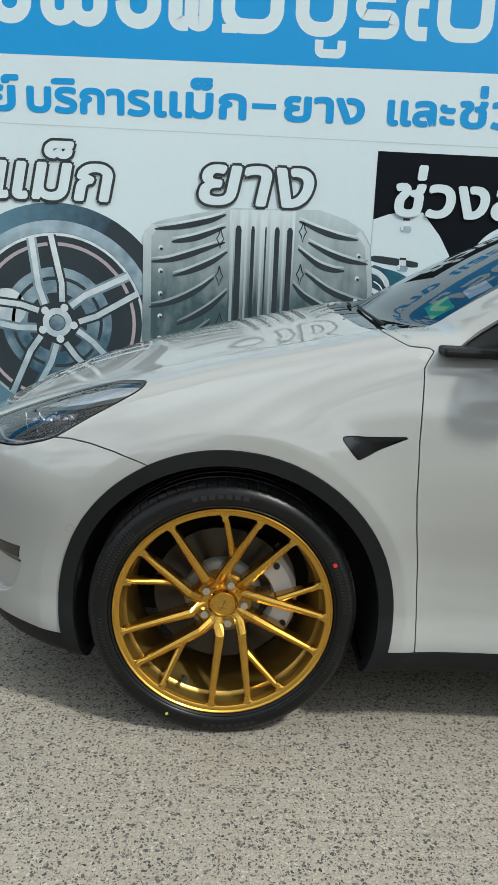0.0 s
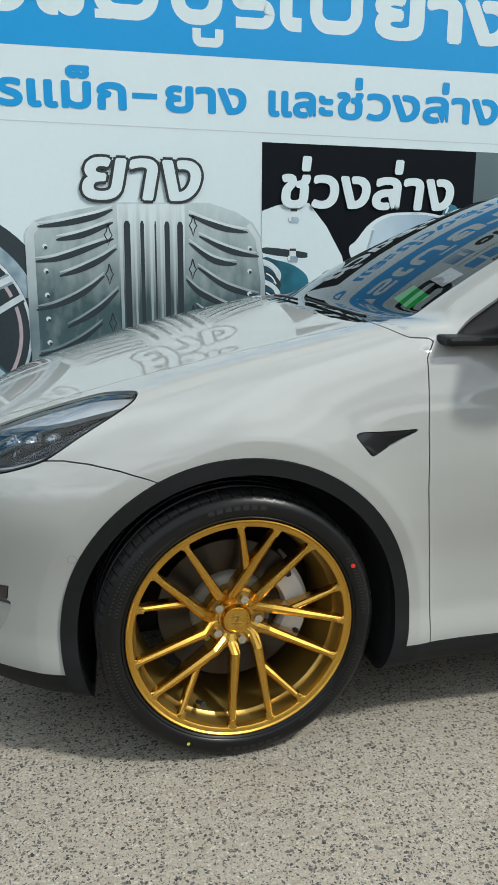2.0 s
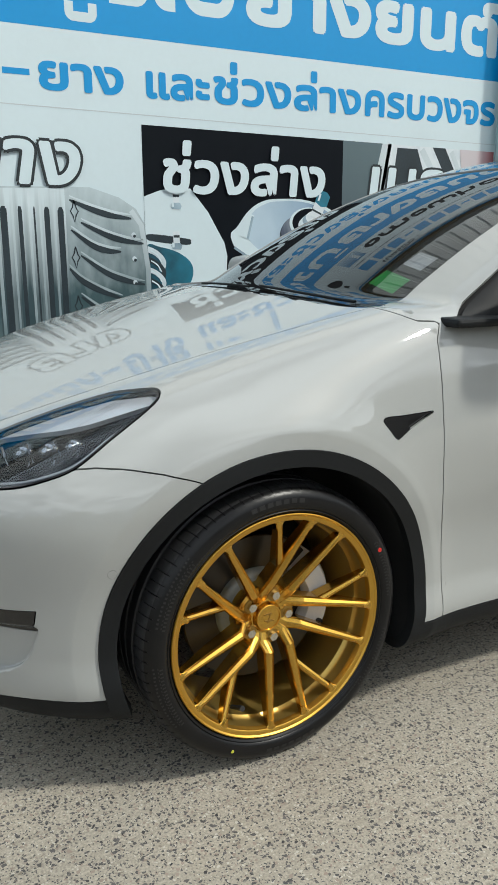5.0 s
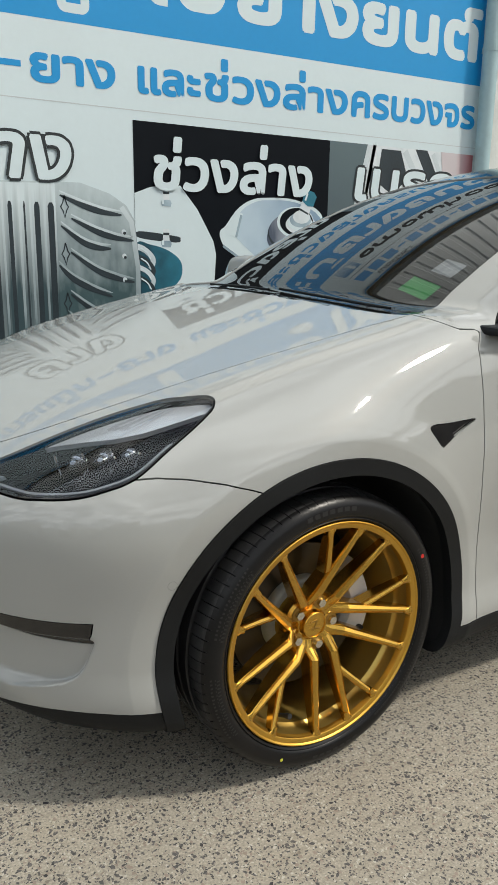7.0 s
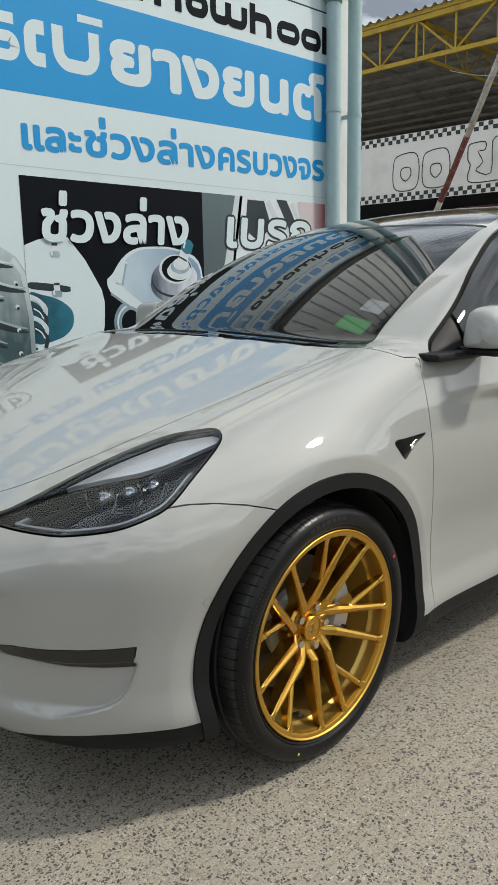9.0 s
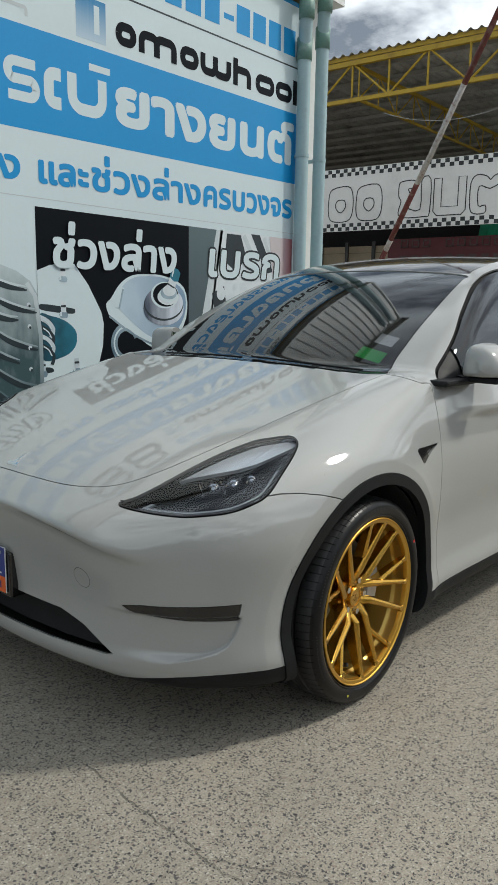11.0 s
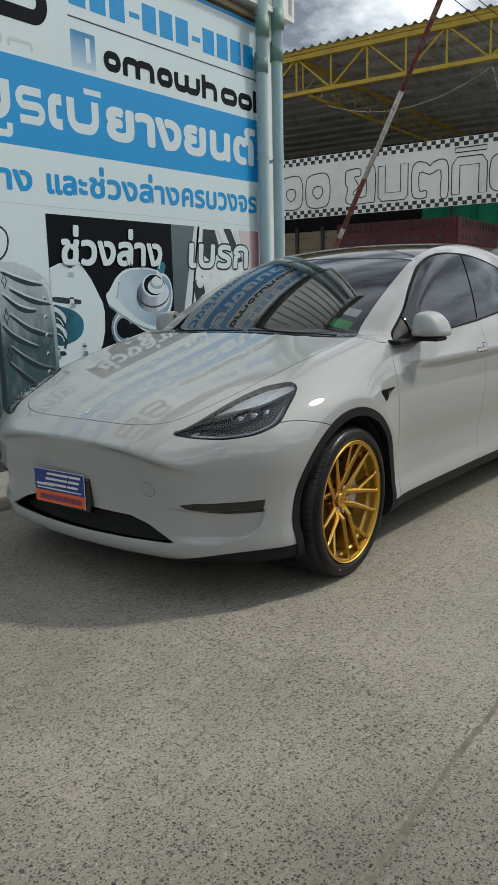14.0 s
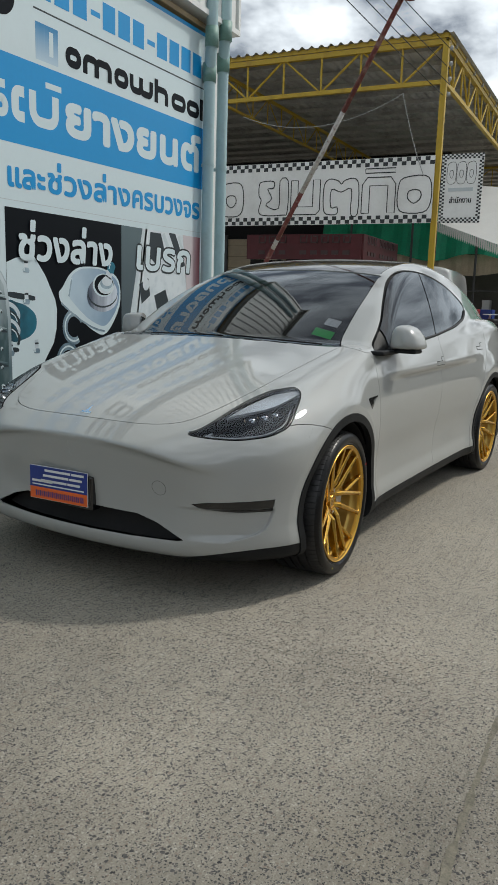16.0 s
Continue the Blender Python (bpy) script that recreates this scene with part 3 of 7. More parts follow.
def skin(x, y, z):
    """Below nought inside the car's skin."""
    a = np.sqrt(y * y + 1e-6)
    sweep = nose_sweep(a)
    xs = x - 0.7 * sweep
    crest = 0.014 * np.exp(-((a - 0.78) / 0.13) ** 2) * step(-0.6, -0.2, x) * (1 - step(0.45, 0.9, x))
    top = hood_line(xs) - 0.045 * a * a + crest
    # flared wings round the wheels
    flare = 0.0
    for wx in (0.0, WHEELBASE):
        r = np.sqrt((x - wx) ** 2 + (z - HUB_Z) ** 2)
        # the band itself stands upright
        flare = flare + wheel_flare(r) + (0.945 - side_line(np.maximum(z, 0.74))) * band_fade(r)
    side = side_line(z) + plan_line(x) + flare
    # the hollow middle of the front, and the scoop under each fog lamp
    high_up = step(0.54, 0.64, z)
    corner = step(0.38 + 0.14 * high_up, 0.74 + 0.06 * high_up, a)
    nose = nose_line(z + 0.24 * a * a * step(0.42, 0.56, z)) * (1 - corner) + corner_line(z) * corner + sweep
    rim_at = scoop_edge(z)
    scoop = 0.034 * step(0.50, 0.80, a) * (1 - step(-0.014, 0.006, a - rim_at)) * step(0.285, 0.322, z) * (1 - step(0.424, 0.440, z))
    nose = nose + scoop
    tail = 3.86 - 0.35 * np.clip(z - 0.85, 0, 1) - 0.09 * a * a - 0.25 * np.clip(0.45 - z, 0, 1) - 0.55 * np.clip(a - 0.6, 0, 1) ** 2
    k_top = 0.085 + 0.075 * (1 - step(-0.15, 0.5, x))
    low = smax(a - side, z - top, k_top)
    low = smax(low, nose - x, 0.030 + 0.11 * step(0.36, 0.72, a))
    low = smax(low, x - tail, 0.14)
    belly = 0.165 + 0.02 * step(0.5, 0.9, a)
    low = smax(low, belly - z, 0.05)
    # glasshouse
    xr = x - 0.22 * a * a
    roof = roof_line(xr) - 0.06 * a * a
    waist = 0.875 - 0.43 * (z - 1.1) - 0.32 * np.clip(z - 1.1, 0, 1) ** 2 - 0.34 * np.clip(0.95 - x, 0, 1) ** 2 - 0.055 * np.clip(x - 1.9, 0, 3) ** 2
    high = smax(a - waist, z - roof, 0.075)
    high = smax(high, 0.9 - z, 0.05)
    high = smax(high, x - 3.7, 0.05)
    return smin(low, high, 0.022)


def skin_normal(p):
    e = 0.0015
    g = []
    for k in range(3):
        d = np.zeros(3)
        d[k] = e
        q, r = p + d, p - d
        g.append((skin(q[:, 0], q[:, 1], q[:, 2]) - skin(r[:, 0], r[:, 1], r[:, 2])) / (2 * e))
    return np.stack(g, 1)


def skin_mesh(h=0.0165):
    """The left half of the skin as triangles, with true normals."""
    gx = np.arange(-1.0, 4.0, h)
    gy = np.arange(-62, 3) * h + h / 2
    gz = np.arange(0.08, 1.68, h)
    X, Y, Z = np.meshgrid(gx, gy, gz, indexing="ij")
    F = skin(X, Y, Z)
    s = F < 0
    shape = tuple(n - 1 for n in F.shape)
    total, count = np.zeros(shape + (3,)), np.zeros(shape)
    grid = np.stack((X, Y, Z), -1)
    nx, ny, nz = shape
    corner = [(i, j, k) for i in (0, 1) for j in (0, 1) for k in (0, 1)]

    def at(arr, c):
        return arr[c[0]:c[0] + nx, c[1]:c[1] + ny, c[2]:c[2] + nz]
    for c in corner:
        for ax in range(3):
            if c[ax]:
                continue
            d = tuple(v + (1 if i == ax else 0) for i, v in enumerate(c))
            fa, fb = at(F, c), at(F, d)
            cross = (fa < 0) != (fb < 0)
            t = np.where(cross, fa / np.where(cross, fa - fb, 1), 0)
            total += np.where(cross[..., None], at(grid, c) + t[..., None] * (at(grid, d) - at(grid, c)), 0)
            count += cross
    live = count > 0
    index = -np.ones(shape, int)
    index[live] = np.arange(live.sum())
    P = total[live] / count[live][:, None]
    for _ in range(5):
        g = skin_normal(P)
        P = P - np.clip(skin(P[:, 0], P[:, 1], P[:, 2]), -0.01, 0.01)[:, None] * g / np.maximum((g * g).sum(1), 0.2)[:, None]
    tris = []
    for ax in range(3):
        o1, o2 = [(1, 2), (2, 0), (0, 1)][ax]
        lo = [slice(None)] * 3
        hi = [slice(None)] * 3
        lo[ax], hi[ax] = slice(0, -1), slice(1, None)
        sa, sb = s[tuple(lo)], s[tuple(hi)]
        idx = np.argwhere(sa != sb)
        ok = np.ones(len(idx), bool)
        for o in (o1, o2):
            ok &= (idx[:, o] > 0) & (idx[:, o] < shape[o])
        idx = idx[ok]
        inside_first = sa[tuple(idx.T)]
        e1, e2 = np.zeros(3, int), np.zeros(3, int)
        e1[o1], e2[o2] = 1, 1
        q = [index[tuple((idx - d).T)] for d in (e1 + e2, e2, 0 * e1, e1)]
        q = np.stack(q, 1)
        q[~inside_first] = q[~inside_first][:, ::-1]
        q = q[(q >= 0).all(1)]
        # the shorter diagonal
        d1 = ((P[q[:, 0]] - P[q[:, 2]]) ** 2).sum(1)
        d2 = ((P[q[:, 1]] - P[q[:, 3]]) ** 2).sum(1)
        a = d1 < d2
        tris += [q[a][:, [0, 1, 2]], q[a][:, [0, 2, 3]], q[~a][:, [0, 1, 3]], q[~a][:, [1, 2, 3]]]
    T = np.concatenate(tris)
    N = skin_normal(P)
    N /= np.maximum(np.linalg.norm(N, axis=1), 1e-9)[:, None]
    return clip((P, N, T), lambda p: p[:, 1])


def clip(mesh, f):
    """Keeps what has f below nought, cut cleanly along f = 0."""
    P, N, T = mesh
    if len(T) == 0:
        return mesh
    v = f(P)
    v = np.where(np.abs(v) < 1e-7, 1e-7, v)
    neg = v < 0
    c = neg[T].sum(1)
    keep = [T[c == 3]]
    newP, newN, made, extra = [], [], {}, []

    def cut(a, b):
        key = (min(a, b), max(a, b))
        if key not in made:
            t = v[a] / (v[a] - v[b])
            made[key] = len(P) + len(newP)
            newP.append(P[a] + t * (P[b] - P[a]))
            n = N[a] + t * (N[b] - N[a])
            newN.append(n / max(np.linalg.norm(n), 1e-9))
        return made[key]
    for tri in T[(c == 1) | (c == 2)]:
        for i in range(3):
            a, b, d = int(tri[i]), int(tri[(i + 1) % 3]), int(tri[(i + 2) % 3])
            if neg[a] and not neg[b] and not neg[d]:
                extra.append((a, cut(a, b), cut(a, d)))
            elif not neg[a] and neg[b] and neg[d]:
                p, q = cut(a, b), cut(a, d)
                extra += [(p, b, d), (p, d, q)]
    if newP:
        P, N = np.concatenate((P, newP)), np.concatenate((N, newN))
    if extra:
        keep.append(np.array(extra))
    T = np.concatenate(keep)
    used = np.unique(T)
    back = np.zeros(len(P), int)
    back[used] = np.arange(len(used))
    return P[used], N[used], back[T]


def both(mesh):
    """The half and its mirror image as one mesh."""
    P, N, T = mesh
    flip = np.array([1, -1, 1])
    return np.concatenate((P, P * flip)), np.concatenate((N, N * flip)), np.concatenate((T, T[:, ::-1] + len(P)))


def mirrored(mesh):
    P, N, T = mesh
    flip = np.array([1, -1, 1])
    return P * flip, N * flip, T[:, ::-1]


def offset(mesh, d):
    P, N, T = mesh
    return P + N * d, N, T


def folded(mesh, depth, skip_mid=True):
    """Turns a panel's edges inwards, so that it shows a thickness."""
    P, N, T = mesh
    e = np.concatenate((T[:, [0, 1]], T[:, [1, 2]], T[:, [2, 0]]))
    key = np.sort(e, 1)
    _, inv, cnt = np.unique(key[:, 0] * (len(P) + 1) + key[:, 1], return_inverse=True, return_counts=True)
    edge = e[cnt[inv] == 1]
    if skip_mid:
        edge = edge[~((np.abs(P[edge[:, 0], 1]) < 1e-5) & (np.abs(P[edge[:, 1], 1]) < 1e-5))]
    a, b = P[edge[:, 0]], P[edge[:, 1]]
    na, nb = N[edge[:, 0]], N[edge[:, 1]]
    out = np.cross(b - a, na)
    out /= np.maximum(np.linalg.norm(out, axis=1), 1e-9)[:, None]
    k, n = len(P), len(edge)
    P2 = np.concatenate((P, a, b, b - nb * depth, a - na * depth))
    N2 = np.concatenate((N, out, out, out, out))
    i = np.arange(n) + k
    T2 = np.concatenate((T, np.stack((i + n, i, i + 2 * n), 1), np.stack((i, i + 3 * n, i + 2 * n), 1)))
    return P2, N2, T2


def panel(name, mesh, material, parent, label="", depth=0.010, side="both", proud=0.0):
    """Makes a panel of the left half, of its mirror image, or of the two as one."""
    if len(mesh[2]) == 0:
        return None
    if proud:
        mesh = offset(mesh, proud)
    mesh = folded(mesh, depth) if depth else mesh
    made = []
    for m in ([both(mesh)] if side == "both" else [mesh, mirrored(mesh)] if side == "pair" else [mesh]):
        made.append(put_mesh(name, m[0], m[2], material, parent, label, True, m[1]))
    return made


def poly(points, axes, n=0, pre=None):
    """Signed distance to a closed outline, in two of the axes; below nought inside."""
    pts = np.array(smooth_line(points, n, True) if n else points, float)

    def f(p):
        q = p if pre is None else pre(p)
        every = q[:, list(axes)]
        result = np.full(len(every), 1.0)
        near = ((every > pts.min(0) - 0.08) & (every < pts.max(0) + 0.08)).all(1)
        u = every[near]
        best = np.full(len(u), 1e9)
        inside = np.zeros(len(u), bool)
        for a, b in zip(pts, np.roll(pts, -1, 0)):
            ab = b - a
            t = np.clip(((u - a) @ ab) / max(ab @ ab, 1e-12), 0, 1)
            best = np.minimum(best, ((u - a - t[:, None] * ab) ** 2).sum(1))
            c = (a[1] > u[:, 1]) != (b[1] > u[:, 1])
            if a[1] != b[1]:
                inside ^= c & (u[:, 0] < (b[0] - a[0]) * (u[:, 1] - a[1]) / (b[1] - a[1]) + a[0])
        d = np.sqrt(best)
        result[near] = np.where(inside, -d, d)
        return result
    return f


def refined(mesh, f, reach=0.03, levels=2):
    """Splits the triangles near an outline, so that it is cut finely."""
    P, N, T = mesh
    for _ in range(levels):
        v = np.abs(f(P))
        hot = v[T].min(1) < reach
        if not hot.any():
            break
        A = T[hot]
        e = np.sort(np.concatenate((A[:, [0, 1]], A[:, [1, 2]], A[:, [2, 0]])), 1)
        uniq, inv = np.unique(e, axis=0, return_inverse=True)
        inv = inv.reshape(-1)
        mid = (P[uniq[:, 0]] + P[uniq[:, 1]]) / 2
        nm = N[uniq[:, 0]] + N[uniq[:, 1]]
        nm /= np.maximum(np.linalg.norm(nm, axis=1), 1e-9)[:, None]
        i = inv + len(P)
        n = len(A)
        ab, bc, ca = i[:n], i[n:2 * n], i[2 * n:]
        a, b, c = A.T
        new_t = np.concatenate((np.stack((a, ab, ca), 1), np.stack((ab, b, bc), 1), np.stack((ca, bc, c), 1), np.stack((ab, bc, ca), 1)))
        P, N, T = np.concatenate((P, mid)), np.concatenate((N, nm)), np.concatenate((T[~hot], new_t))
        reach /= 2
    return P, N, T


def denser(mesh, f, reach, levels=1):
    """Splits the triangles near f = 0 and lays the new corners on the skin again."""
    for _ in range(levels):
        n = len(mesh[0])
        P, N, T = refined(mesh, f, reach, 1)
        Q = P[n:]
        for _ in range(3):
            g = skin_normal(Q)
            Q = Q - np.clip(skin(Q[:, 0], Q[:, 1], Q[:, 2]), -0.006, 0.006)[:, None] * g / np.maximum((g * g).sum(1), 0.2)[:, None]
        g = skin_normal(Q)
        N = np.concatenate((N[:n], g / np.maximum(np.linalg.norm(g, axis=1), 1e-9)[:, None]))
        mesh = (np.concatenate((P[:n], Q)), N, T)
        reach *= 0.6
    return mesh


def carve(mesh, f, gap=0.0016, fine=False):
    """The piece inside f and the rest, with a seam between them."""
    if fine:
        mesh = refined(mesh, f)
    return clip(mesh, lambda p: f(p) + gap), clip(mesh, lambda p: gap - f(p))


CAR_PLACE = pose(0.271, 2.892, 0.0, 0, 0, -4.3)


def arch(x0, r):
    return lambda p: np.where(p[:, 1] < -0.55, np.hypot(p[:, 0] - x0, p[:, 2] - HUB_Z - 0.002) - r, 1.0)


def along_lamp(p):
    """Runs along the head lamp from its inner corner, then height."""
    return np.stack(((p[:, 0] + 0.688) * 0.804 - (p[:, 1] + 0.511) * 0.594, p[:, 2]), 1)


LAMP = [(-0.005, 0.742), (0.07, 0.730), (0.16, 0.727), (0.22, 0.731), (0.30, 0.740), (0.36, 0.755), (0.42, 0.778), (0.478, 0.828), (0.535, 0.878), (0.552, 0.902),
        (0.535, 0.915), (0.47, 0.908), (0.42, 0.899), (0.34, 0.876), (0.277, 0.855), (0.20, 0.826), (0.114, 0.790), (0.05, 0.763)]
HOOD = [(-0.76, 0.0), (-0.757, -0.15), (-0.745, -0.30), (-0.715, -0.42), (-0.665, -0.505), (-0.58, -0.565), (-0.45, -0.615),
        (-0.25, -0.665), (0.0, -0.70), (0.25, -0.725), (0.40, -0.74), (0.44, -0.70), (0.40, -0.5), (0.36, -0.25), (0.345, 0.0), (0.345, 0.3), (-0.76, 0.3)]
SIDE_GLASS = [(0.56, 1.036), (0.66, 1.046), (0.9, 1.062), (1.6, 1.105), (2.1, 1.15), (2.45, 1.20), (2.62, 1.262), (2.66, 1.30), (2.55, 1.362), (2.35, 1.435), (2.05, 1.492),
              (1.75, 1.512), (1.5, 1.498), (1.25, 1.43), (1.0, 1.315), (0.8, 1.195)]
WINDSCREEN = [(0.30, 0.0), (0.315, -0.3), (0.338, -0.55), (0.362, -0.70), (0.395, -0.738), (0.46, -0.705), (0.557, -0.668), (0.664, -0.655), (0.79, -0.642), (1.0, -0.622), (1.24, -0.586), (1.315, -0.562),
              (1.292, -0.3), (1.275, 0.0), (1.275, 0.2), (0.30, 0.2)]
ROOF_GLASS = [(1.283, 0.0), (1.298, -0.25), (1.335, -0.552), (1.42, -0.56), (2.0, -0.555), (2.5, -0.535), (2.62, -0.50), (2.66, -0.3), (2.67, 0.0), (2.67, 0.2), (1.29, 0.2)]
INTAKE = [(0.0, 0.385), (-0.33, 0.376), (-0.43, 0.348), (-0.562, 0.288), (-0.53, 0.281), (-0.3, 0.276), (0.0, 0.275), (0.2, 0.275), (0.2, 0.385)]
FOG = [(-0.595, 0.452), (-0.66, 0.464), (-0.78, 0.471), (-0.880, 0.473), (-0.876, 0.443), (-0.864, 0.418), (-0.76, 0.418), (-0.68, 0.425), (-0.62, 0.440)]
VENT = [(0.286, 0.822), (0.302, 0.829), (0.347, 0.828), (0.407, 0.829), (0.447, 0.829), (0.417, 0.815), (0.372, 0.795), (0.337, 0.776), (0.324, 0.774), (0.304, 0.797)]


def build_car():
    car = thing("car", CAR_PLACE, "light grey electric crossover car parked close before the sign wall", "car")
    body = car
    M = skin_mesh()
    whole = M
    # finer skin where it folds: the band round the wheels, the scoop and the lower lip, the beak
    M = denser(M, lambda p: np.where(p[:, 1] < -0.6, np.hypot(p[:, 0], p[:, 2] - HUB_Z) - 0.487, 1.0), 0.030, 2)
    M = denser(M, lambda p: np.where((p[:, 0] < -0.35) & (p[:, 1] < -0.45) & (p[:, 2] < 0.50) & (p[:, 2] > 0.26), 0.0, 1.0), 0.01, 2)
    M = denser(M, lambda p: np.where((p[:, 0] < -0.5) & (p[:, 2] > 0.60) & (p[:, 2] < 0.80), 0.0, 1.0), 0.01)
    # wheel openings and the cladding round them
    for x0 in (0.012, WHEELBASE):
        M = clip(M, lambda p: -arch(x0, 0.398)(p))
    for x0 in (0.012, WHEELBASE):
        ring, M = carve(M, arch(x0, 0.437), 0.0005)
        panel("wheel_arch_trim", ring, TRIM, body, "satin black plastic arch cladding", 0.03, "pair", 0.005)
    sill, M = carve(M, lambda p: np.where((p[:, 0] > 0.2) & (p[:, 0] < 2.75) & (p[:, 1] < -0.6), p[:, 2] - 0.258, 1.0), 0.0008)
    panel("sill_trim", sill, TRIM, body, "satin black plastic sill cladding", 0.02, "pair", 0.003)
    valance, M = carve(M, lambda p: np.where(p[:, 0] < 0.2, p[:, 2] - 0.200 - 0.060 * step(0.45, 0.88, -p[:, 1]), 1.0), 0.0008)
    panel("lower_valance", valance, TRIM, body, "satin black lower bumper edge", 0.02)
    skirt, M = carve(M, lambda p: np.where(p[:, 0] > 2.9, p[:, 2] - 0.36, 1.0), 0.0008)
    panel("rear_valance", skirt, TRIM, body, "satin black rear bumper edge", 0.02)
    # openings in the front
    intake, M = carve(M, lambda p: np.where(p[:, 0] < -0.4, poly(INTAKE, (1, 2))(p), 1.0), 0.0, True)
    fog, M = carve(M, lambda p: np.where(p[:, 0] < -0.4, poly(FOG, (1, 2))(p), 1.0), 0.0008, True)
    lamp, M = carve(M, lambda p: np.where((p[:, 0] < 0.0) & (p[:, 1] < -0.4), poly(LAMP, (0, 1), 5, along_lamp)(p), 1.0), 0.002, True)
    vent, M = carve(M, lambda p: np.where((p[:, 1] < -0.8), poly(VENT, (0, 2), 4)(p), 1.0), 0.001, True)
    # glass
    glass, M = carve(M, lambda p: np.where((p[:, 1] < -0.5) & (p[:, 2] > 1.0), poly(SIDE_GLASS, (0, 2), 6)(p), 1.0), 0.004)
    screen, M = carve(M, lambda p: np.where(p[:, 2] > 0.98, poly(WINDSCREEN, (0, 1), 6)(p), 1.0), 0.0032)
    roofg, M = carve(M, lambda p: np.where(p[:, 2] > 1.3, poly(ROOF_GLASS, (0, 1), 6)(p), 1.0), 0.003)
    for pane in panel("windscreen", offset(screen, -0.004), SCREEN, body, "dark tinted curved windscreen glass", 0.0):
        pane.visible_shadow = False
    panel("roof_glass", offset(roofg, -0.002), GLOSS_BLACK, body, "dark glass roof panel", 0.006)
    for lo, hi in ((0.0, 0.735), (0.75, 1.60), (1.618, 3.0)):
        piece = clip(clip(glass, lambda p: lo - p[:, 0] + (0.62 if lo > 1 else 0.12) * (p[:, 2] - 1.1)), lambda p: p[:, 0] - hi - (0.62 if hi > 1 else 0.12) * (p[:, 2] - 1.1))
        if hi < 1.0:
            panel("sail_panel", offset(piece, -0.004), TRIM, body, "satin black corner panel", 0.0, "pair")
        else:
            panel("side_window", offset(piece, -0.004), WINDOW, body, "dark tinted side window glass", 0.0, "pair")
    # painted panels
    hood, M = carve(M, lambda p: np.where((p[:, 2] > 0.6) & (p[:, 0] < 0.6), poly(HOOD, (0, 1), 5)(p), 1.0))
    panel("hood", hood, PAINT, body, "closed light grey bonnet")

    def bumper_seam(p):
        rise = np.interp(p[:, 0], [-0.9, -0.72, -0.62, -0.50, -0.452, -0.40, -0.341, -0.27, -0.209, -0.1], [0.70, 0.752, 0.745, 0.765, 0.776, 0.779, 0.775, 0.762, 0.744, 0.70])
        nose_top = np.where((p[:, 1] > -0.55) & (p[:, 0] < -0.55), -1.0, 1.0)
        return np.where(p[:, 0] < 0.0, np.minimum(p[:, 2] - rise, nose_top), 1.0)
    bumper, M = carve(M, bumper_seam)
    panel("front_bumper", bumper, PAINT, body, "light grey front bumper")
    door_front = lambda p: np.interp(p[:, 2], [0.2, 0.35, 0.5, 0.6, 0.685, 0.82, 0.955, 1.0, 1.03, 1.1], [0.512, 0.510, 0.500, 0.487, 0.479, 0.475, 0.479, 0.479, 0.50, 0.55])
    upper = lambda p: np.interp(p[:, 0], [0.3, 0.6, 0.9, 1.6, 2.1, 2.45, 2.8], [1.028, 1.036, 1.052, 1.095, 1.14, 1.19, 1.27])
    fender, M = carve(M, lambda p: np.where((p[:, 2] < 1.2), np.maximum(p[:, 0] - door_front(p), p[:, 2] - np.interp(p[:, 0], [0.2, 0.36, 0.40, 0.441, 0.515, 0.6], [1.20, 1.085, 1.065, 1.045, 1.041, 1.039])), 1.0))
    panel("front_wing", fender, PAINT, body, "light grey front wing panel", side="pair")
    below = clip(M, lambda p: np.where(p[:, 1] < -0.5, p[:, 2] - upper(p), 1.0))
    cage = clip(M, lambda p: np.where(p[:, 1] < -0.5, upper(p) - p[:, 2], -1.0))
    rear_edge = lambda p: np.interp(p[:, 2], [0.2, 0.4, 0.6, 0.8, 0.95, 1.2], [2.38, 2.40, 2.46, 2.62, 2.78, 2.84])
    split = lambda p: np.interp(p[:, 2], [0.2, 0.5, 0.9, 1.1], [1.555, 1.575, 1.61, 1.635])
    doors, rest = carve(below, lambda p: p[:, 0] - rear_edge(p))
    front, rear = carve(doors, lambda p: p[:, 0] - split(p))
    for piece in (front, rear):
        made = panel("door", piece, PAINT, body, "closed light grey door", side="pair")
        x0 = 1.455 if piece is front else 2.53
        z0 = 0.935 if piece is front else 0.985
        for sgn, door in zip((-1, 1), made):
            hb = bmesh.new()
            for lo, hi in (((x0, 0.0, z0 - 0.010), (x0 + 0.15, 0.004, z0 + 0.010)), ((x0 + 0.105, 0.0, z0 + 0.010), (x0 + 0.15, 0.004, z0 + 0.034))):
                box(hb, lo, hi, 0.0015)
            for v in hb.verts:
                yy = -0.95
                for _ in range(12):
                    yy -= float(skin(np.array([v.co.x]), np.array([yy]), np.array([v.co.z]))[0]) * -1.0
                v.co.y = sgn * (abs(yy) + 0.003 - v.co.y)
            part("door_handle", hb, PAINT, door, "flush body-coloured handle")
            hb = bmesh.new()
            for lo, hi in (((x0 - 0.004, 0.0, z0 - 0.014), (x0 + 0.154, 0.002, z0 + 0.014)), ((x0 + 0.101, 0.0, z0 + 0.014), (x0 + 0.154, 0.002, z0 + 0.038))):
                box(hb, lo, hi)
            for v in hb.verts:
                v.co.y = sgn * (abs(on_skin(v.co.x, v.co.z, -0.95)) + 0.0012 - v.co.y)
            part("handle_gap", hb, SEAL, door)
    panel("quarter_panel", rest, PAINT, body, "light grey rear quarter and tail")
    panel("roof_frame", cage, PAINT, body, "light grey pillars and roof rails")
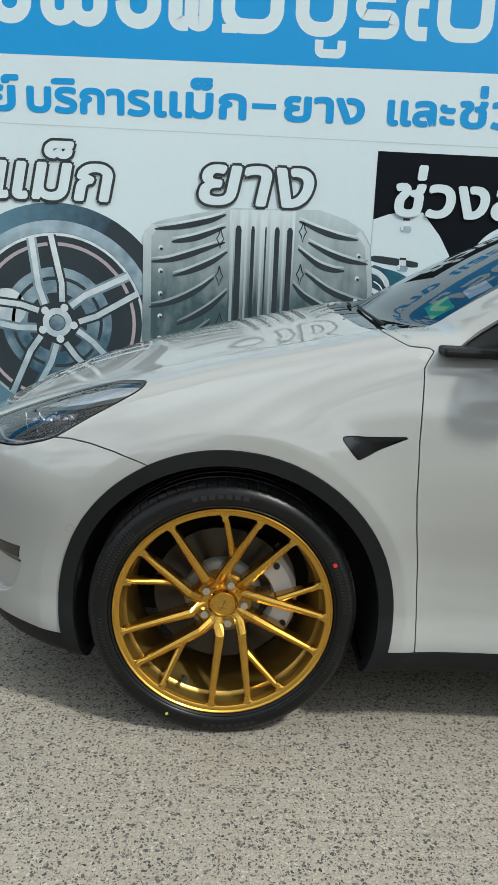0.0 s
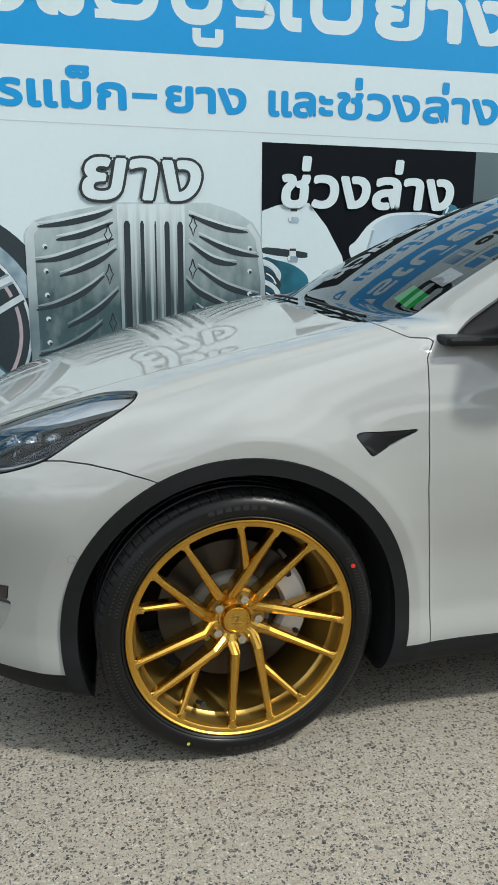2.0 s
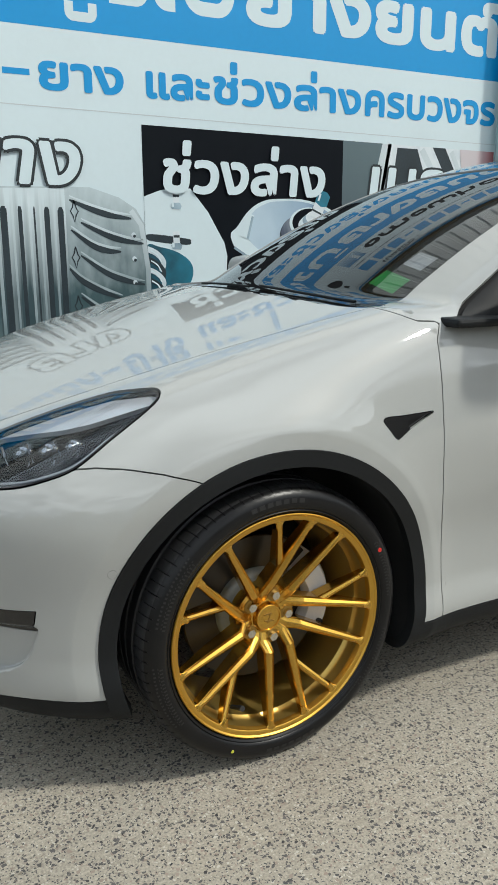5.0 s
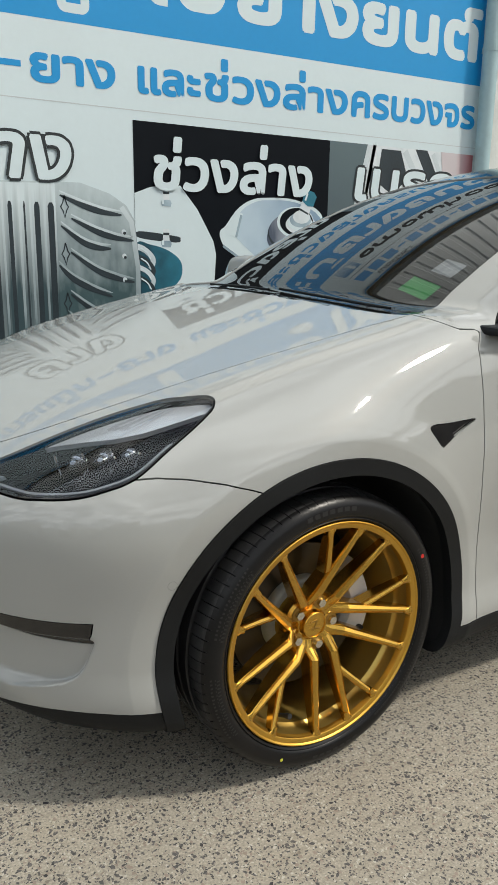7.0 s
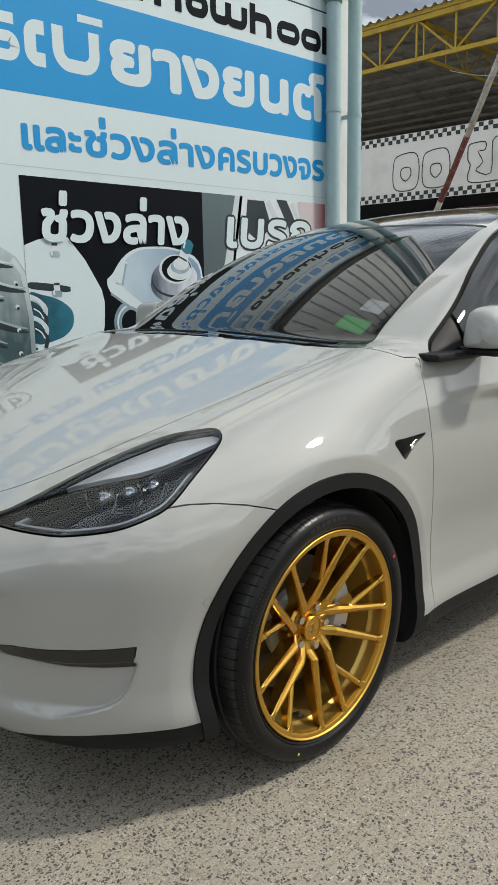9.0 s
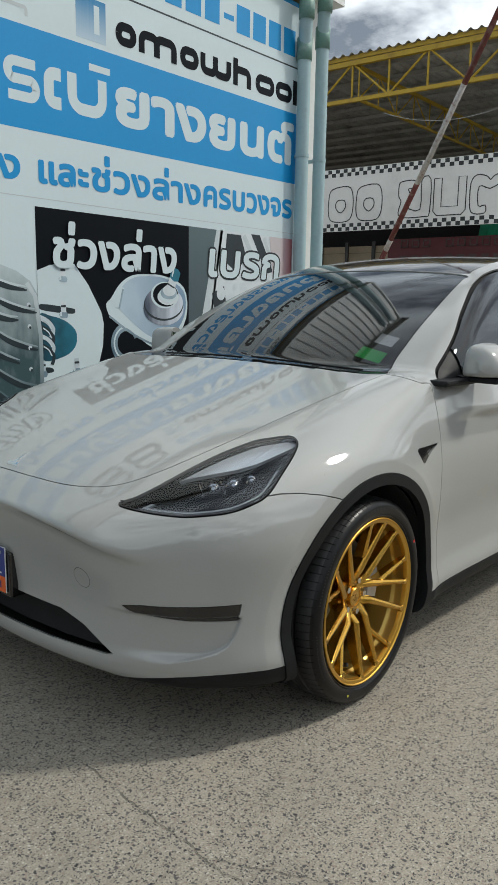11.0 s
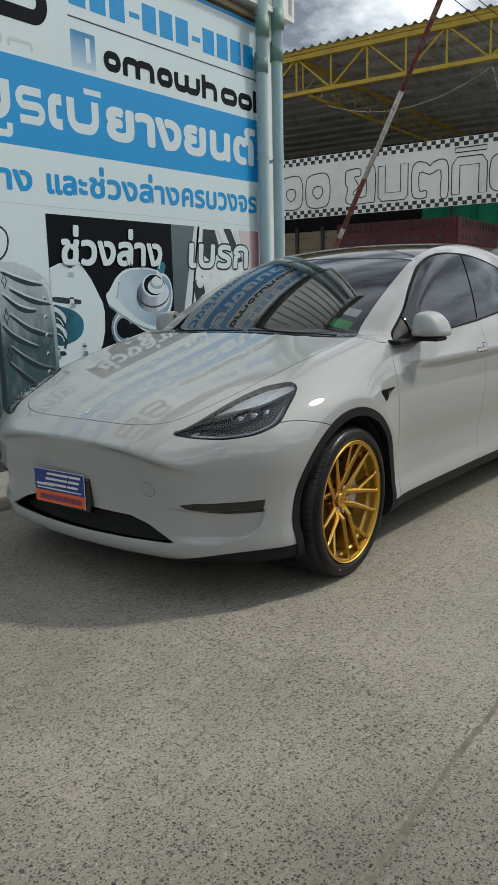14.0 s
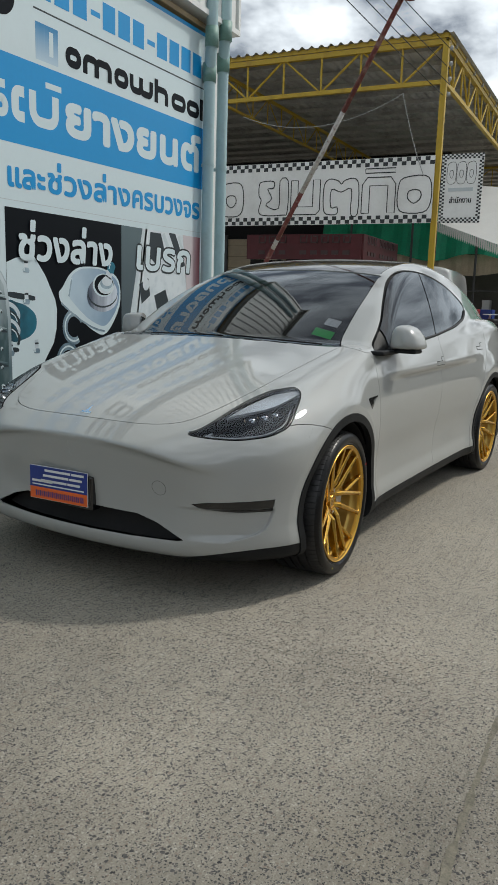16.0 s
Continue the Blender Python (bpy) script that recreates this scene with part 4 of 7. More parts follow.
    # belt line moulding under the side windows
    for sgn in (-1, 1):
        bm = bmesh.new()
        line = []
        for x in np.linspace(0.70, 2.62, 40):
            z = float(np.interp(x, [0.6, 0.9, 1.6, 2.1, 2.45, 2.62], [1.046, 1.062, 1.105, 1.15, 1.20, 1.255]))
            y = -0.9
            for _ in range(12):
                y += float(skin(np.array([x]), np.array([y]), np.array([z]))[0])
            line.append((x, sgn * (abs(y) + 0.001), z))
        pipe(bm, line, 0.0085, 8)
        part("belt_moulding", bm, TRIM, body, "satin black window moulding", True)
    # dark lining behind seams and openings
    lining = clip(clip(whole, lambda p: -arch(0.012, 0.44)(p)), lambda p: -arch(WHEELBASE, 0.44)(p))
    lining = clip(lining, lambda p: np.where((p[:, 0] < 0.0) & (p[:, 1] < -0.4), -poly(LAMP, (0, 1), 5, along_lamp)(p), -1.0))
    lining = clip(lining, lambda p: np.where(p[:, 0] < -0.4, -poly(INTAKE, (1, 2))(p), -1.0))
    panel("inner_shell", offset(lining, -0.018), CABIN, body, "black inner shell and cabin lining", 0.0)
    panel("intake_grille", offset(intake, -0.07), DARK, body, "dark lower air intake", 0.0)
    panel("fog_lamp", fog, GLOSS_BLACK, body, "smoked black fog lamp insert", 0.03, "pair")
    panel("wing_vent", offset(vent, -0.010), GLOSS_BLACK, body, "gloss black camera vent on the wing", 0.0, "pair")
    wedge = clip(vent, lambda p: np.minimum(p[:, 0] - 0.361 + 0.4 * (p[:, 2] - 0.805), 0.813 + 0.13 * (p[:, 0] - 0.346) - p[:, 2]))
    panel("vent_blade", wedge, GLOSS_BLACK, body, "gloss black vent blade", 0.010, "pair", 0.001)
    build_lamp(lamp, body)
    build_small(car, body)
    return car


def build_lamp(lamp, body):
    edge = poly(LAMP, (0, 1), 5, along_lamp)
    rim_out = clip(lamp, lambda p: -0.0045 - edge(p))
    inner = clip(lamp, lambda p: edge(p) + 0.0045)
    low_line = lambda s: np.interp(s, [0.10, 0.20, 0.265, 0.34, 0.41, 0.46, 0.54], [0.79, 0.816, 0.829, 0.842, 0.858, 0.873, 0.896])
    for side in (1, -1):
        def m(mesh):
            return mesh if side == 1 else mirrored(mesh)

        def put(name, mesh, material, parent, label=""):
            q = m(mesh)
            if len(q[2]):
                return put_mesh(name, q[0], q[2], material, parent, label, True, q[1])
        head = put("headlamp", offset(inner, -0.075), LAMP_DARK, body, "clear swept-back headlamp with dark housing")
        put("rim", folded(rim_out, 0.06), GLOSS_BLACK, head)
        lens = put("lens", offset(inner, -0.001), LENS, head, "clear glossy lens")
        lens.visible_shadow = False
        # bright upper reflector, a dark step under it, then a thin light guide low down
        upper = clip(clip(inner, lambda p: low_line(along_lamp(p)[:, 0]) - p[:, 2]), lambda p: 0.14 - along_lamp(p)[:, 0])
        # the strip's pale colour also carries the cloud reflection on the upper lens
        put("reflector", folded(offset(clip(upper, lambda p: edge(p) + 0.006), -0.012), 0.012), REFLECTOR_GLEAM, head, "bright upper reflector, pale also for the sky mirrored in the lens")
        shelf = clip(clip(inner, lambda p: low_line(along_lamp(p)[:, 0]) - 0.004 - p[:, 2]), lambda p: p[:, 2] - low_line(along_lamp(p)[:, 0]))
        put("shelf", folded(offset(shelf, -0.030), 0.03), GLOSS_BLACK, head)
        guide = clip(clip(inner, lambda p: -0.020 - edge(p)), lambda p: p[:, 2] - low_line(along_lamp(p)[:, 0]) + 0.03)
        put("light_guide", folded(offset(clip(guide, lambda p: edge(p) + 0.016), -0.02), 0.01), GUIDE_CLEAR, head, "thin clear light guide")
        # projectors and the bright fins between them
        w = Vector((-0.70, -0.71, 0.08)).normalized()
        up = Vector((0, 0, 1))
        across = w.cross(up).normalized()
        for s, z, rad in ((0.265, 0.786, 0.020), (0.325, 0.796, 0.020), (0.38, 0.808, 0.016)):
            px, py = -0.688 + 0.804 * s, -0.511 - 0.594 * s
            c = Vector((px, py, z))
            lamp_way = Vector((-0.594, -0.804, 0.0))
            for _ in range(25):
                c = c + lamp_way * (-0.8 * float(skin(np.array([c.x]), np.array([c.y]), np.array([c.z]))[0]))
            c = c - w * 0.034
            bm = bmesh.new()
            tube(bm, c - w * 0.03, c, rad * 1.15, 24, rad)
            bmesh.ops.create_uvsphere(bm, u_segments=20, v_segments=10, radius=rad * 0.82, matrix=Matrix.Translation(c))
            for v in bm.verts:
                v.co.y *= side
            part("projector", bm, LAMP_STEEL, head, "round projector", True)
            for k in (-1, 1):
                bm = bmesh.new()
                q = c + across * (k * rad * 1.25) + w * 0.012
                pts = [q - up * rad * 1.1, q - up * rad * 0.4 + across * (k * 0.006), q + up * rad * 1.0 + across * (k * 0.014)]
                pipe(bm, [tuple(v) for v in pts], 0.0032, 6)
                for v in bm.verts:
                    v.co.y *= side
                part("bright_fin", bm, CHROME, head)


LAMP_DARK = mat("lamp_housing", (0.010, 0.012, 0.016), rough=0.18, metal=0.0, spread=0.04)
LAMP_STEEL = mat("smoked_chrome", (0.42, 0.44, 0.47), rough=0.14, metal=1.0, spread=0.05)
GUIDE_CLEAR = mat("clear_light_guide", (0.30, 0.33, 0.36), rough=0.2, spread=0.05)
CABIN = mat("black_cabin_lining", (0.006, 0.006, 0.007), rough=0.9)
REFLECTOR_GLEAM = mat("reflector_and_sky_gleam", (0.80, 0.83, 0.86), rough=0.22, metal=0.55, spread=0.05)


def on_skin(x, z, guess=-0.9):
    y = guess
    for _ in range(15):
        y += float(skin(np.array([x]), np.array([y]), np.array([z]))[0])
    return y


def front_skin(y, z):
    x = -0.9
    for _ in range(15):
        x += float(skin(np.array([x]), np.array([y]), np.array([z]))[0])
    return x


def top_skin(x, y):
    z = 1.7
    for _ in range(40):
        z -= float(skin(np.array([x]), np.array([y]), np.array([z]))[0]) * 0.9
    return z


def build_small(car, body):
    # wing mirrors: a cap that swells forwards from the flat glass, on a black foot
    cap_line = smooth_line([(0.893, 1.062), (0.897, 1.130), (0.912, 1.176), (0.950, 1.188), (1.000, 1.176), (1.042, 1.138), (1.064, 1.092), (1.060, 1.062), (1.0, 1.056), (0.94, 1.056)], 5, True)
    for sgn in (-1, 1):
        bm = bmesh.new()
        rings = []
        # the mirror on the wall's side is folded back along the door
        fold = pose(0, 0, 0) if sgn < 0 else Matrix.Translation((0.80, 0.905, 0)) @ pose(0, 0, 0, 0, 0, -68) @ Matrix.Translation((-0.80, -0.905, 0))
        for x, k in ((0.800, 0.985), (0.797, 1.0), (0.775, 1.0), (0.750, 0.992), (0.725, 0.972), (0.702, 0.935), (0.684, 0.87), (0.671, 0.76), (0.664, 0.56), (0.661, 0.30), (0.660, 0.06)):
            rings.append([bm.verts.new((x - 0.10 * (y - 0.975) * (1 - k) + 0.055 * (y - 0.895), sgn * (0.975 + (y - 0.975) * k), 1.100 + (z - 1.100) * (k if z > 1.1 else 0.25 + 0.75 * k))) for y, z in cap_line])
        n = len(cap_line)
        for u, v in zip(rings, rings[1:]):
            for k in range(n):
                bm.faces.new((u[k], u[(k + 1) % n], v[(k + 1) % n], v[k]))
        bm.faces.new(rings[0])
        bm.faces.new(rings[-1])
        bmesh.ops.recalc_face_normals(bm, faces=bm.faces)
        bm.transform(fold)
        mir = part("wing_mirror", bm, PAINT, body, "light grey door mirror on a black foot", True)
        mir.data.set_sharp_from_angle(angle=radians(50))
        bm = bmesh.new()
        box(bm, (0.690, 0.885, 1.036), (0.806, 1.045, 1.058), 0.009)
        for v in bm.verts:
            v.co = fold @ v.co
        box(bm, (0.515, 0.800, 1.028), (0.760, 0.930, 1.051), 0.009)
        for v in bm.verts:
            v.co.y *= sgn
        part("mirror_foot", bm, TRIM, mir, "satin black mirror foot")
        bm = bmesh.new()
        box(bm, (0.8045, 0.902, 1.070), (0.8085, 1.050, 1.168), 0.0015)
        for v in bm.verts:
            v.co.x += 0.055 * (v.co.y - 0.895)
            v.co.z = min(v.co.z, 1.172 - 0.5 * max(0.0, v.co.y - 0.97))
            v.co.y *= sgn
        bm.transform(fold)
        part("mirror_glass", bm, CHROME, mir, "mirror glass")
    # plate holder and plate
    xf = front_skin(0.0, 0.45) - 0.012
    bm = bmesh.new()
    box(bm, (xf - 0.006, -0.115, 0.358), (xf + 0.05, 0.245, 0.512), 0.006)
    plate = part("front_plate", bm, GLOSS_BLACK, body, "blue and orange dealer plate in a black holder")
    m = pose(xf - 0.016, 0.06, 0.0, 0, 0, 2.0)
    bm = bmesh.new()
    box(bm, (-0.002, -0.155, 0.372), (0.002, 0.185, 0.528), 0.0008, m)
    part("plate_sheet", bm, WHITE_SHEET, plate, "white plate sheet")
    for nm, lo, hi, mt in (("blue_field", 0.428, 0.526, PLATE_BLUE), ("orange_field", 0.374, 0.428, PLATE_ORANGE)):
        bm = bmesh.new()
        box(bm, (-0.004, -0.153, lo), (-0.0022, 0.183, hi), 0, m)
        part(nm, bm, mt, plate)
    # plain shapes for the maker's mark on the plate: slanted bars and loops
    def strip(nm, pts, w, mt, yy=-0.0055):
        bm = bmesh.new()
        for (y0, z0), (y1, z1) in zip(pts, pts[1:]):
            d = Vector((y1 - y0, z1 - z0)).normalized() * w / 2
            n = Vector((-d.y, d.x))
            a, b = Vector((y0, z0)) - d, Vector((y1, z1)) + d
            q = [a + n, b + n, b - n, a - n]
            vs = [bm.verts.new(m @ Vector((yy, p.x, p.y))) for p in q]
            bm.faces.new(vs)
        part(nm, bm, mt, plate)
    strip("mark_bar", [(0.165, 0.458), (0.052, 0.458)], 0.011, WHITE_SHEET)
    lean = lambda y, z: (y - 0.45 * (z - 0.46), z)
    for y0, y1 in ((0.045, 0.110), (-0.030, 0.034), (-0.108, -0.046)):
        for z in (0.462, 0.486, 0.510):
            strip("mark_shape", [lean(y1, z), lean(y0, z)], 0.011, WHITE_SHEET)
    strip("text_bar", [(0.165, 0.441), (-0.135, 0.441)], 0.006, WHITE_SHEET)
    for k in range(12):
        y0 = 0.145 - k * 0.024
        strip("text_bar", [(y0, 0.390), (y0, 0.410)], 0.007, PLATE_BLUE)
        strip("text_bar", [(y0 - 0.011, 0.391), (y0 - 0.011, 0.409)], 0.006, PLATE_BLUE)
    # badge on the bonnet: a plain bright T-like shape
    bm = bmesh.new()
    pts = [(-0.030, 0.034), (0.030, 0.034), (0.026, 0.022), (0.010, 0.022), (0.0, -0.036), (-0.010, 0.022), (-0.026, 0.022)]
    vs = []
    for u, v in pts:
        x = -0.712 - v * 0.8
        vs.append((x, u, top_skin(x, u) + 0.004))
    vv = [bm.verts.new(p) for p in vs]
    f = bm.faces.new(vv)
    ex = bmesh.ops.extrude_face_region(bm, geom=[f])
    for v in ex["geom"]:
        if isinstance(v, bmesh.types.BMVert):
            v.co.z -= 0.006
    bmesh.ops.recalc_face_normals(bm, faces=bm.faces)
    part("bonnet_badge", bm, CHROME, body, "small bright bonnet badge")
    # tow cover and parking sensors, flush with the skin, each in a thin seam
    def on_front(c, r, rings, seg, lift, sgn=1):
        """A round patch that follows the skin, as rings of corners."""
        n = Vector(skin_normal(np.array([c]))[0]).normalized()
        q = n.to_track_quat("Z", "Y").to_matrix()
        P, F = [], []
        for i, rr in enumerate(rings):
            for k in range(seg):
                P.append(Vector(c) + q @ Vector((r * rr * math.cos(2 * math.pi * k / seg), r * rr * math.sin(2 * math.pi * k / seg), 0)))
                if i:
                    a, b = (i - 1) * seg + k, (i - 1) * seg + (k + 1) % seg
                    F.append((a, a + seg, b + seg, b) if sgn == 1 else (a, b, b + seg, a + seg))
        P = np.array([tuple(v) for v in P])
        for _ in range(5):
            g = skin_normal(P)
            P = P - skin(P[:, 0], P[:, 1], P[:, 2])[:, None] * g / np.maximum((g * g).sum(1), 0.2)[:, None]
        g = skin_normal(P)
        P = (P + g / np.linalg.norm(g, axis=1)[:, None] * lift) * np.array([1, sgn, 1])
        return P, F

    for c, r, nm, lb, both_sides in (((front_skin(-0.449, 0.507), -0.449, 0.507), 0.034, "tow_cover", "round painted tow eye cover", False),
                                     ((-0.389, on_skin(-0.389, 0.555), 0.555), 0.0105, "parking_sensor", "small round parking sensor", True)):
        for sgn in ((1, -1) if both_sides else (1,)):
            P, F = on_front(c, r, (0.02, 0.5, 0.96), 32, 0.0006, sgn)
            cover = put_mesh(nm, P, F, PAINT, body, lb, True)
            P, F = on_front(c, r, (0.95, 1.02), 32, 0.0003, sgn)
            put_mesh("cover_seam", P, F, SEAM_SHADE, cover)
    # wipers and the cowl
    for y0, y1 in ((-0.62, -0.06), (-0.02, 0.52)):
        bm = bmesh.new()
        pts = []
        for t in np.linspace(0, 1, 8):
            y = y0 + (y1 - y0) * t
            x = 0.375 + 0.10 * abs(y) ** 2 + 0.02 * t
            pts.append((x, y, top_skin(x, y) + 0.004))
        pipe(bm, pts, 0.0045, 6)
        part("wiper", bm, TRIM, body, "black windscreen wiper", True)
    # stickers inside the windscreen
    for nm, y, x, w, h, mt in (("green_sticker", -0.550, 0.540, 0.118, 0.072, STICKER_GREEN), ("white_sticker", -0.560, 0.640, 0.085, 0.072, STICKER_WHITE)):
        bm = bmesh.new()
        q = []
        for u, v in ((-w / 2, 0), (w / 2, 0), (w / 2, h), (-w / 2, h)):
            xx = x + v * 0.86
            q.append(bm.verts.new((xx + 0.003, y + u, top_skin(xx, y + u) - 0.009)))
        bm.faces.new(q)
        part(nm, bm, mt, body, "small sticker inside the windscreen")
    # floor pan and wheel-well liners
    bm = boxes(((-0.55, -0.62, 0.20), (3.4, 0.62, 0.42)), bevel=0.03)
    part("floor_pan", bm, DARK, body, "dark underside")
    for x0 in (0.012, WHEELBASE):
        for sgn in (-1, 1):
            bm = bmesh.new()
            lathe(bm, [(0.405, 0.0), (0.405, -0.28), (0.38, -0.30), (0.05, -0.30)], 40, "y", math.pi * 1.25, -math.pi * 0.125)
            for v in bm.verts:
                v.co = (v.co.x + x0, sgn * (0.925 + v.co.y), v.co.z + HUB_Z)
            part("wheel_liner", bm, DARK, body, "black felt wheel-well liner", True)


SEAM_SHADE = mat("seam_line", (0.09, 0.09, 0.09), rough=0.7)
WHITE_SHEET = mat("white_sheet", (0.72, 0.73, 0.73), rough=0.4, spread=0.04)
PLATE_BLUE = mat("plate_blue", (0.015, 0.035, 0.22), rough=0.35, spread=0.06)
PLATE_ORANGE = mat("plate_orange", (0.75, 0.13, 0.02), rough=0.38, spread=0.06)
STICKER_GREEN = mat("green_sticker", (0.05, 0.46, 0.11), rough=0.5, spread=0.1)
STICKER_WHITE = mat("white_sticker", (0.6, 0.62, 0.66), rough=0.5, spread=0.25, fine=60)
car = build_car()


# ---- wheels ----
def bar(bm, a, b, wa, wb, da, db, bevel=0.3):
    """A tapered spoke between two points (x, y, z), with bevelled shoulders, its face towards -y."""
    a, b = Vector(a), Vector(b)
    d = (b - a).normalized()
    s = d.cross(Vector((0, 1, 0))).normalized()
    rings = []
    for p, w, dep in ((a, wa, da), (b, wb, db)):
        pr = [(-0.5, 1.0), (-0.5, 0.30), (-0.16, 0.0), (0.16, 0.0), (0.5, 0.30), (0.5, 1.0)]
        rings.append([bm.verts.new(p + s * (u * w) + Vector((0, v * dep, 0))) for u, v in pr])
    n = len(rings[0])
    for k in range(n):
        bm.faces.new((rings[0][k], rings[0][(k + 1) % n], rings[1][(k + 1) % n], rings[1][k]))
    bm.faces.new(rings[0][::-1])
    bm.faces.new(rings[1])


def rod(bm, pts, widths, depths):
    """A spoke through several points in one piece, ridged along its face, its face towards -y."""
    pts = [Vector(p) for p in pts]
    rings = []
    for i, (p, w, dep) in enumerate(zip(pts, widths, depths)):
        d = (pts[min(i + 1, len(pts) - 1)] - pts[max(i - 1, 0)]).normalized()
        s = d.cross(Vector((0, 1, 0))).normalized()
        pr = [(-0.42, 1.0), (-0.5, 0.22), (-0.40, 0.10), (-0.12, 0.0), (0.12, 0.0), (0.40, 0.10), (0.5, 0.22), (0.42, 1.0)]
        rings.append([bm.verts.new(p + s * (u * w) + Vector((0, v * dep, 0))) for u, v in pr])
    n = len(rings[0])
    for a, b in zip(rings, rings[1:]):
        for k in range(n):
            bm.faces.new((a[k], a[(k + 1) % n], b[(k + 1) % n], b[k]))
    bm.faces.new(rings[0][::-1])
    bm.faces.new(rings[-1])
    bmesh.ops.recalc_face_normals(bm, faces=bm.faces)


def polar(r, deg, y):
    return Vector((r * math.cos(radians(deg)), y, r * math.sin(radians(deg))))


def build_wheel(parent, place):
    """A wheel whose outer face looks towards -y, about its own centre."""
    R = 0.3500
    # lip, then the stepped barrel behind it
    bm = bmesh.new()
    prof = [(0.2800, -0.125), (0.2845, -0.1360), (0.2848, -0.1410), (0.2832, -0.1432), (0.2812, -0.1430), (0.2796, -0.1414), (0.2780, -0.1396), (0.2690, -0.1380), (0.2668, -0.1362),
            (0.2655, -0.1320), (0.2640, -0.118), (0.2720, -0.116)]
    lathe(bm, prof, 144, "y", closed=True)
    bmesh.ops.recalc_face_normals(bm, faces=bm.faces)
    wheel = part("wheel", bm, GOLD_RIM, parent, "brushed gold multi-spoke forged alloy wheel", True)
    wheel.matrix_parent_inverse = Matrix()
    wheel.matrix_basis = place
    wheel.data.set_sharp_from_angle(angle=radians(30))
    bm = bmesh.new()
    prof = [(0.2640, -0.122), (0.2632, -0.098), (0.2600, -0.090), (0.2545, -0.084), (0.2528, -0.076), (0.2515, -0.048), (0.2470, -0.036), (0.2420, -0.010), (0.2400, 0.02),
            (0.2440, 0.09), (0.2600, 0.112), (0.2780, 0.118), (0.2790, 0.110), (0.268, 0.09), (0.272, -0.09)]
    lathe(bm, prof, 120, "y", closed=True)
    bmesh.ops.recalc_face_normals(bm, faces=bm.faces)
    barrel = part("barrel", bm, BRASS, wheel, "satin brass stepped barrel", True)
    barrel.data.set_sharp_from_angle(angle=radians(30))
    # spokes: five main, five single, five thin branches
    for k in range(5):
        A = 70.5 + 72 * k
        B = A + 50.5
        out = lambda ang: polar(0.2700, ang, -0.1386)
        root = polar(0.066, A + 31, -0.089)
        kink = root.lerp(out(A), 0.15)
        kink.y = -0.101
        bm = bmesh.new()
        rod(bm, [polar(0.030, A + 30, -0.066), polar(0.058, A + 31, -0.078), kink, kink.lerp(out(A), 0.5), out(A)],
            [0.036, 0.032, 0.0280, 0.0215, 0.0160], [0.030, 0.040, 0.058, 0.046, 0.026])
        part("spoke", bm, GOLD, wheel)
        bm = bmesh.new()
        join = root.lerp(out(A), 0.36)
        join.y = -0.100
        rod(bm, [join, join.lerp(out(A + 20), 0.5), out(A + 20)], [0.021, 0.0175, 0.0140], [0.042, 0.036, 0.024])
        part("spoke", bm, GOLD, wheel)
        bm = bmesh.new()
        knee = polar(0.085, B + 1.5, -0.102)
        rod(bm, [polar(0.030, B - 6, -0.066), polar(0.060, B - 5, -0.080), knee, knee.lerp(out(B), 0.5), out(B)],
            [0.036, 0.032, 0.0275, 0.0215, 0.0160], [0.030, 0.040, 0.056, 0.046, 0.026])
        part("spoke", bm, GOLD, wheel)
        # feet where the spokes run out into the rim
        for ang in (A, A + 20, B):
            bm = bmesh.new()
            rod(bm, [polar(0.248, ang, -0.1350), polar(0.260, ang, -0.1372), polar(0.2690, ang, -0.1382)], [0.014, 0.018, 0.032], [0.02, 0.02, 0.014])
            part("spoke_foot", bm, GOLD, wheel)
    bm = bmesh.new()
    lathe(bm, [(0.0, -0.060), (0.036, -0.060), (0.040, -0.072), (0.074, -0.070), (0.080, -0.062), (0.082, -0.02), (0.0, -0.02)], 60, "y")
    bmesh.ops.recalc_face_normals(bm, faces=bm.faces)
    h = part("hub", bm, GOLD, wheel, "", True)
    h.data.set_sharp_from_angle(angle=radians(30))
    bm = bmesh.new()
    lathe(bm, [(0.0, -0.0815), (0.0290, -0.0815), (0.0300, -0.0845), (0.0330, -0.0845), (0.0345, -0.0825), (0.0350, -0.06)], 48, "y")
    bmesh.ops.recalc_face_normals(bm, faces=bm.faces)
    cap = part("centre_cap", bm, GOLD, wheel, "round centre cap", True)
    cap.data.set_sharp_from_angle(angle=radians(30))
    for a, b in (((-0.014, 0.010), (0.006, 0.012)), ((0.006, 0.012), (-0.004, -0.014)), ((-0.012, -0.006), (0.014, -0.010))):
        bm = bmesh.new()
        bar(bm, (a[0], -0.0828, a[1]), (b[0], -0.0828, b[1]), 0.004, 0.004, 0.002, 0.002)
        part("cap_mark", bm, CAP_GOLD, cap)
    for k in range(5):
        c = polar(0.0571, -3 + 72 * k, 0)
        bm = bmesh.new()
        for r, y0, y1, n in ((0.0115, -0.068, -0.083, 6), (0.0135, -0.066, -0.0705, 20)):
            tube(bm, c + Vector((0, y0, 0)), c + Vector((0, y1, 0)), r, n, r * 0.96)
        part("lug_nut", bm, NUT, wheel, "hexagonal steel lug nut")
        bm = bmesh.new()
        tube(bm, c + Vector((0, -0.0695, 0)), c + Vector((0, -0.0725, 0)), 0.0175, 24, caps=True)
        part("nut_seat", bm, CAP_GOLD, wheel)
    # tyre with grooves and shoulder cuts
    bm = bmesh.new()
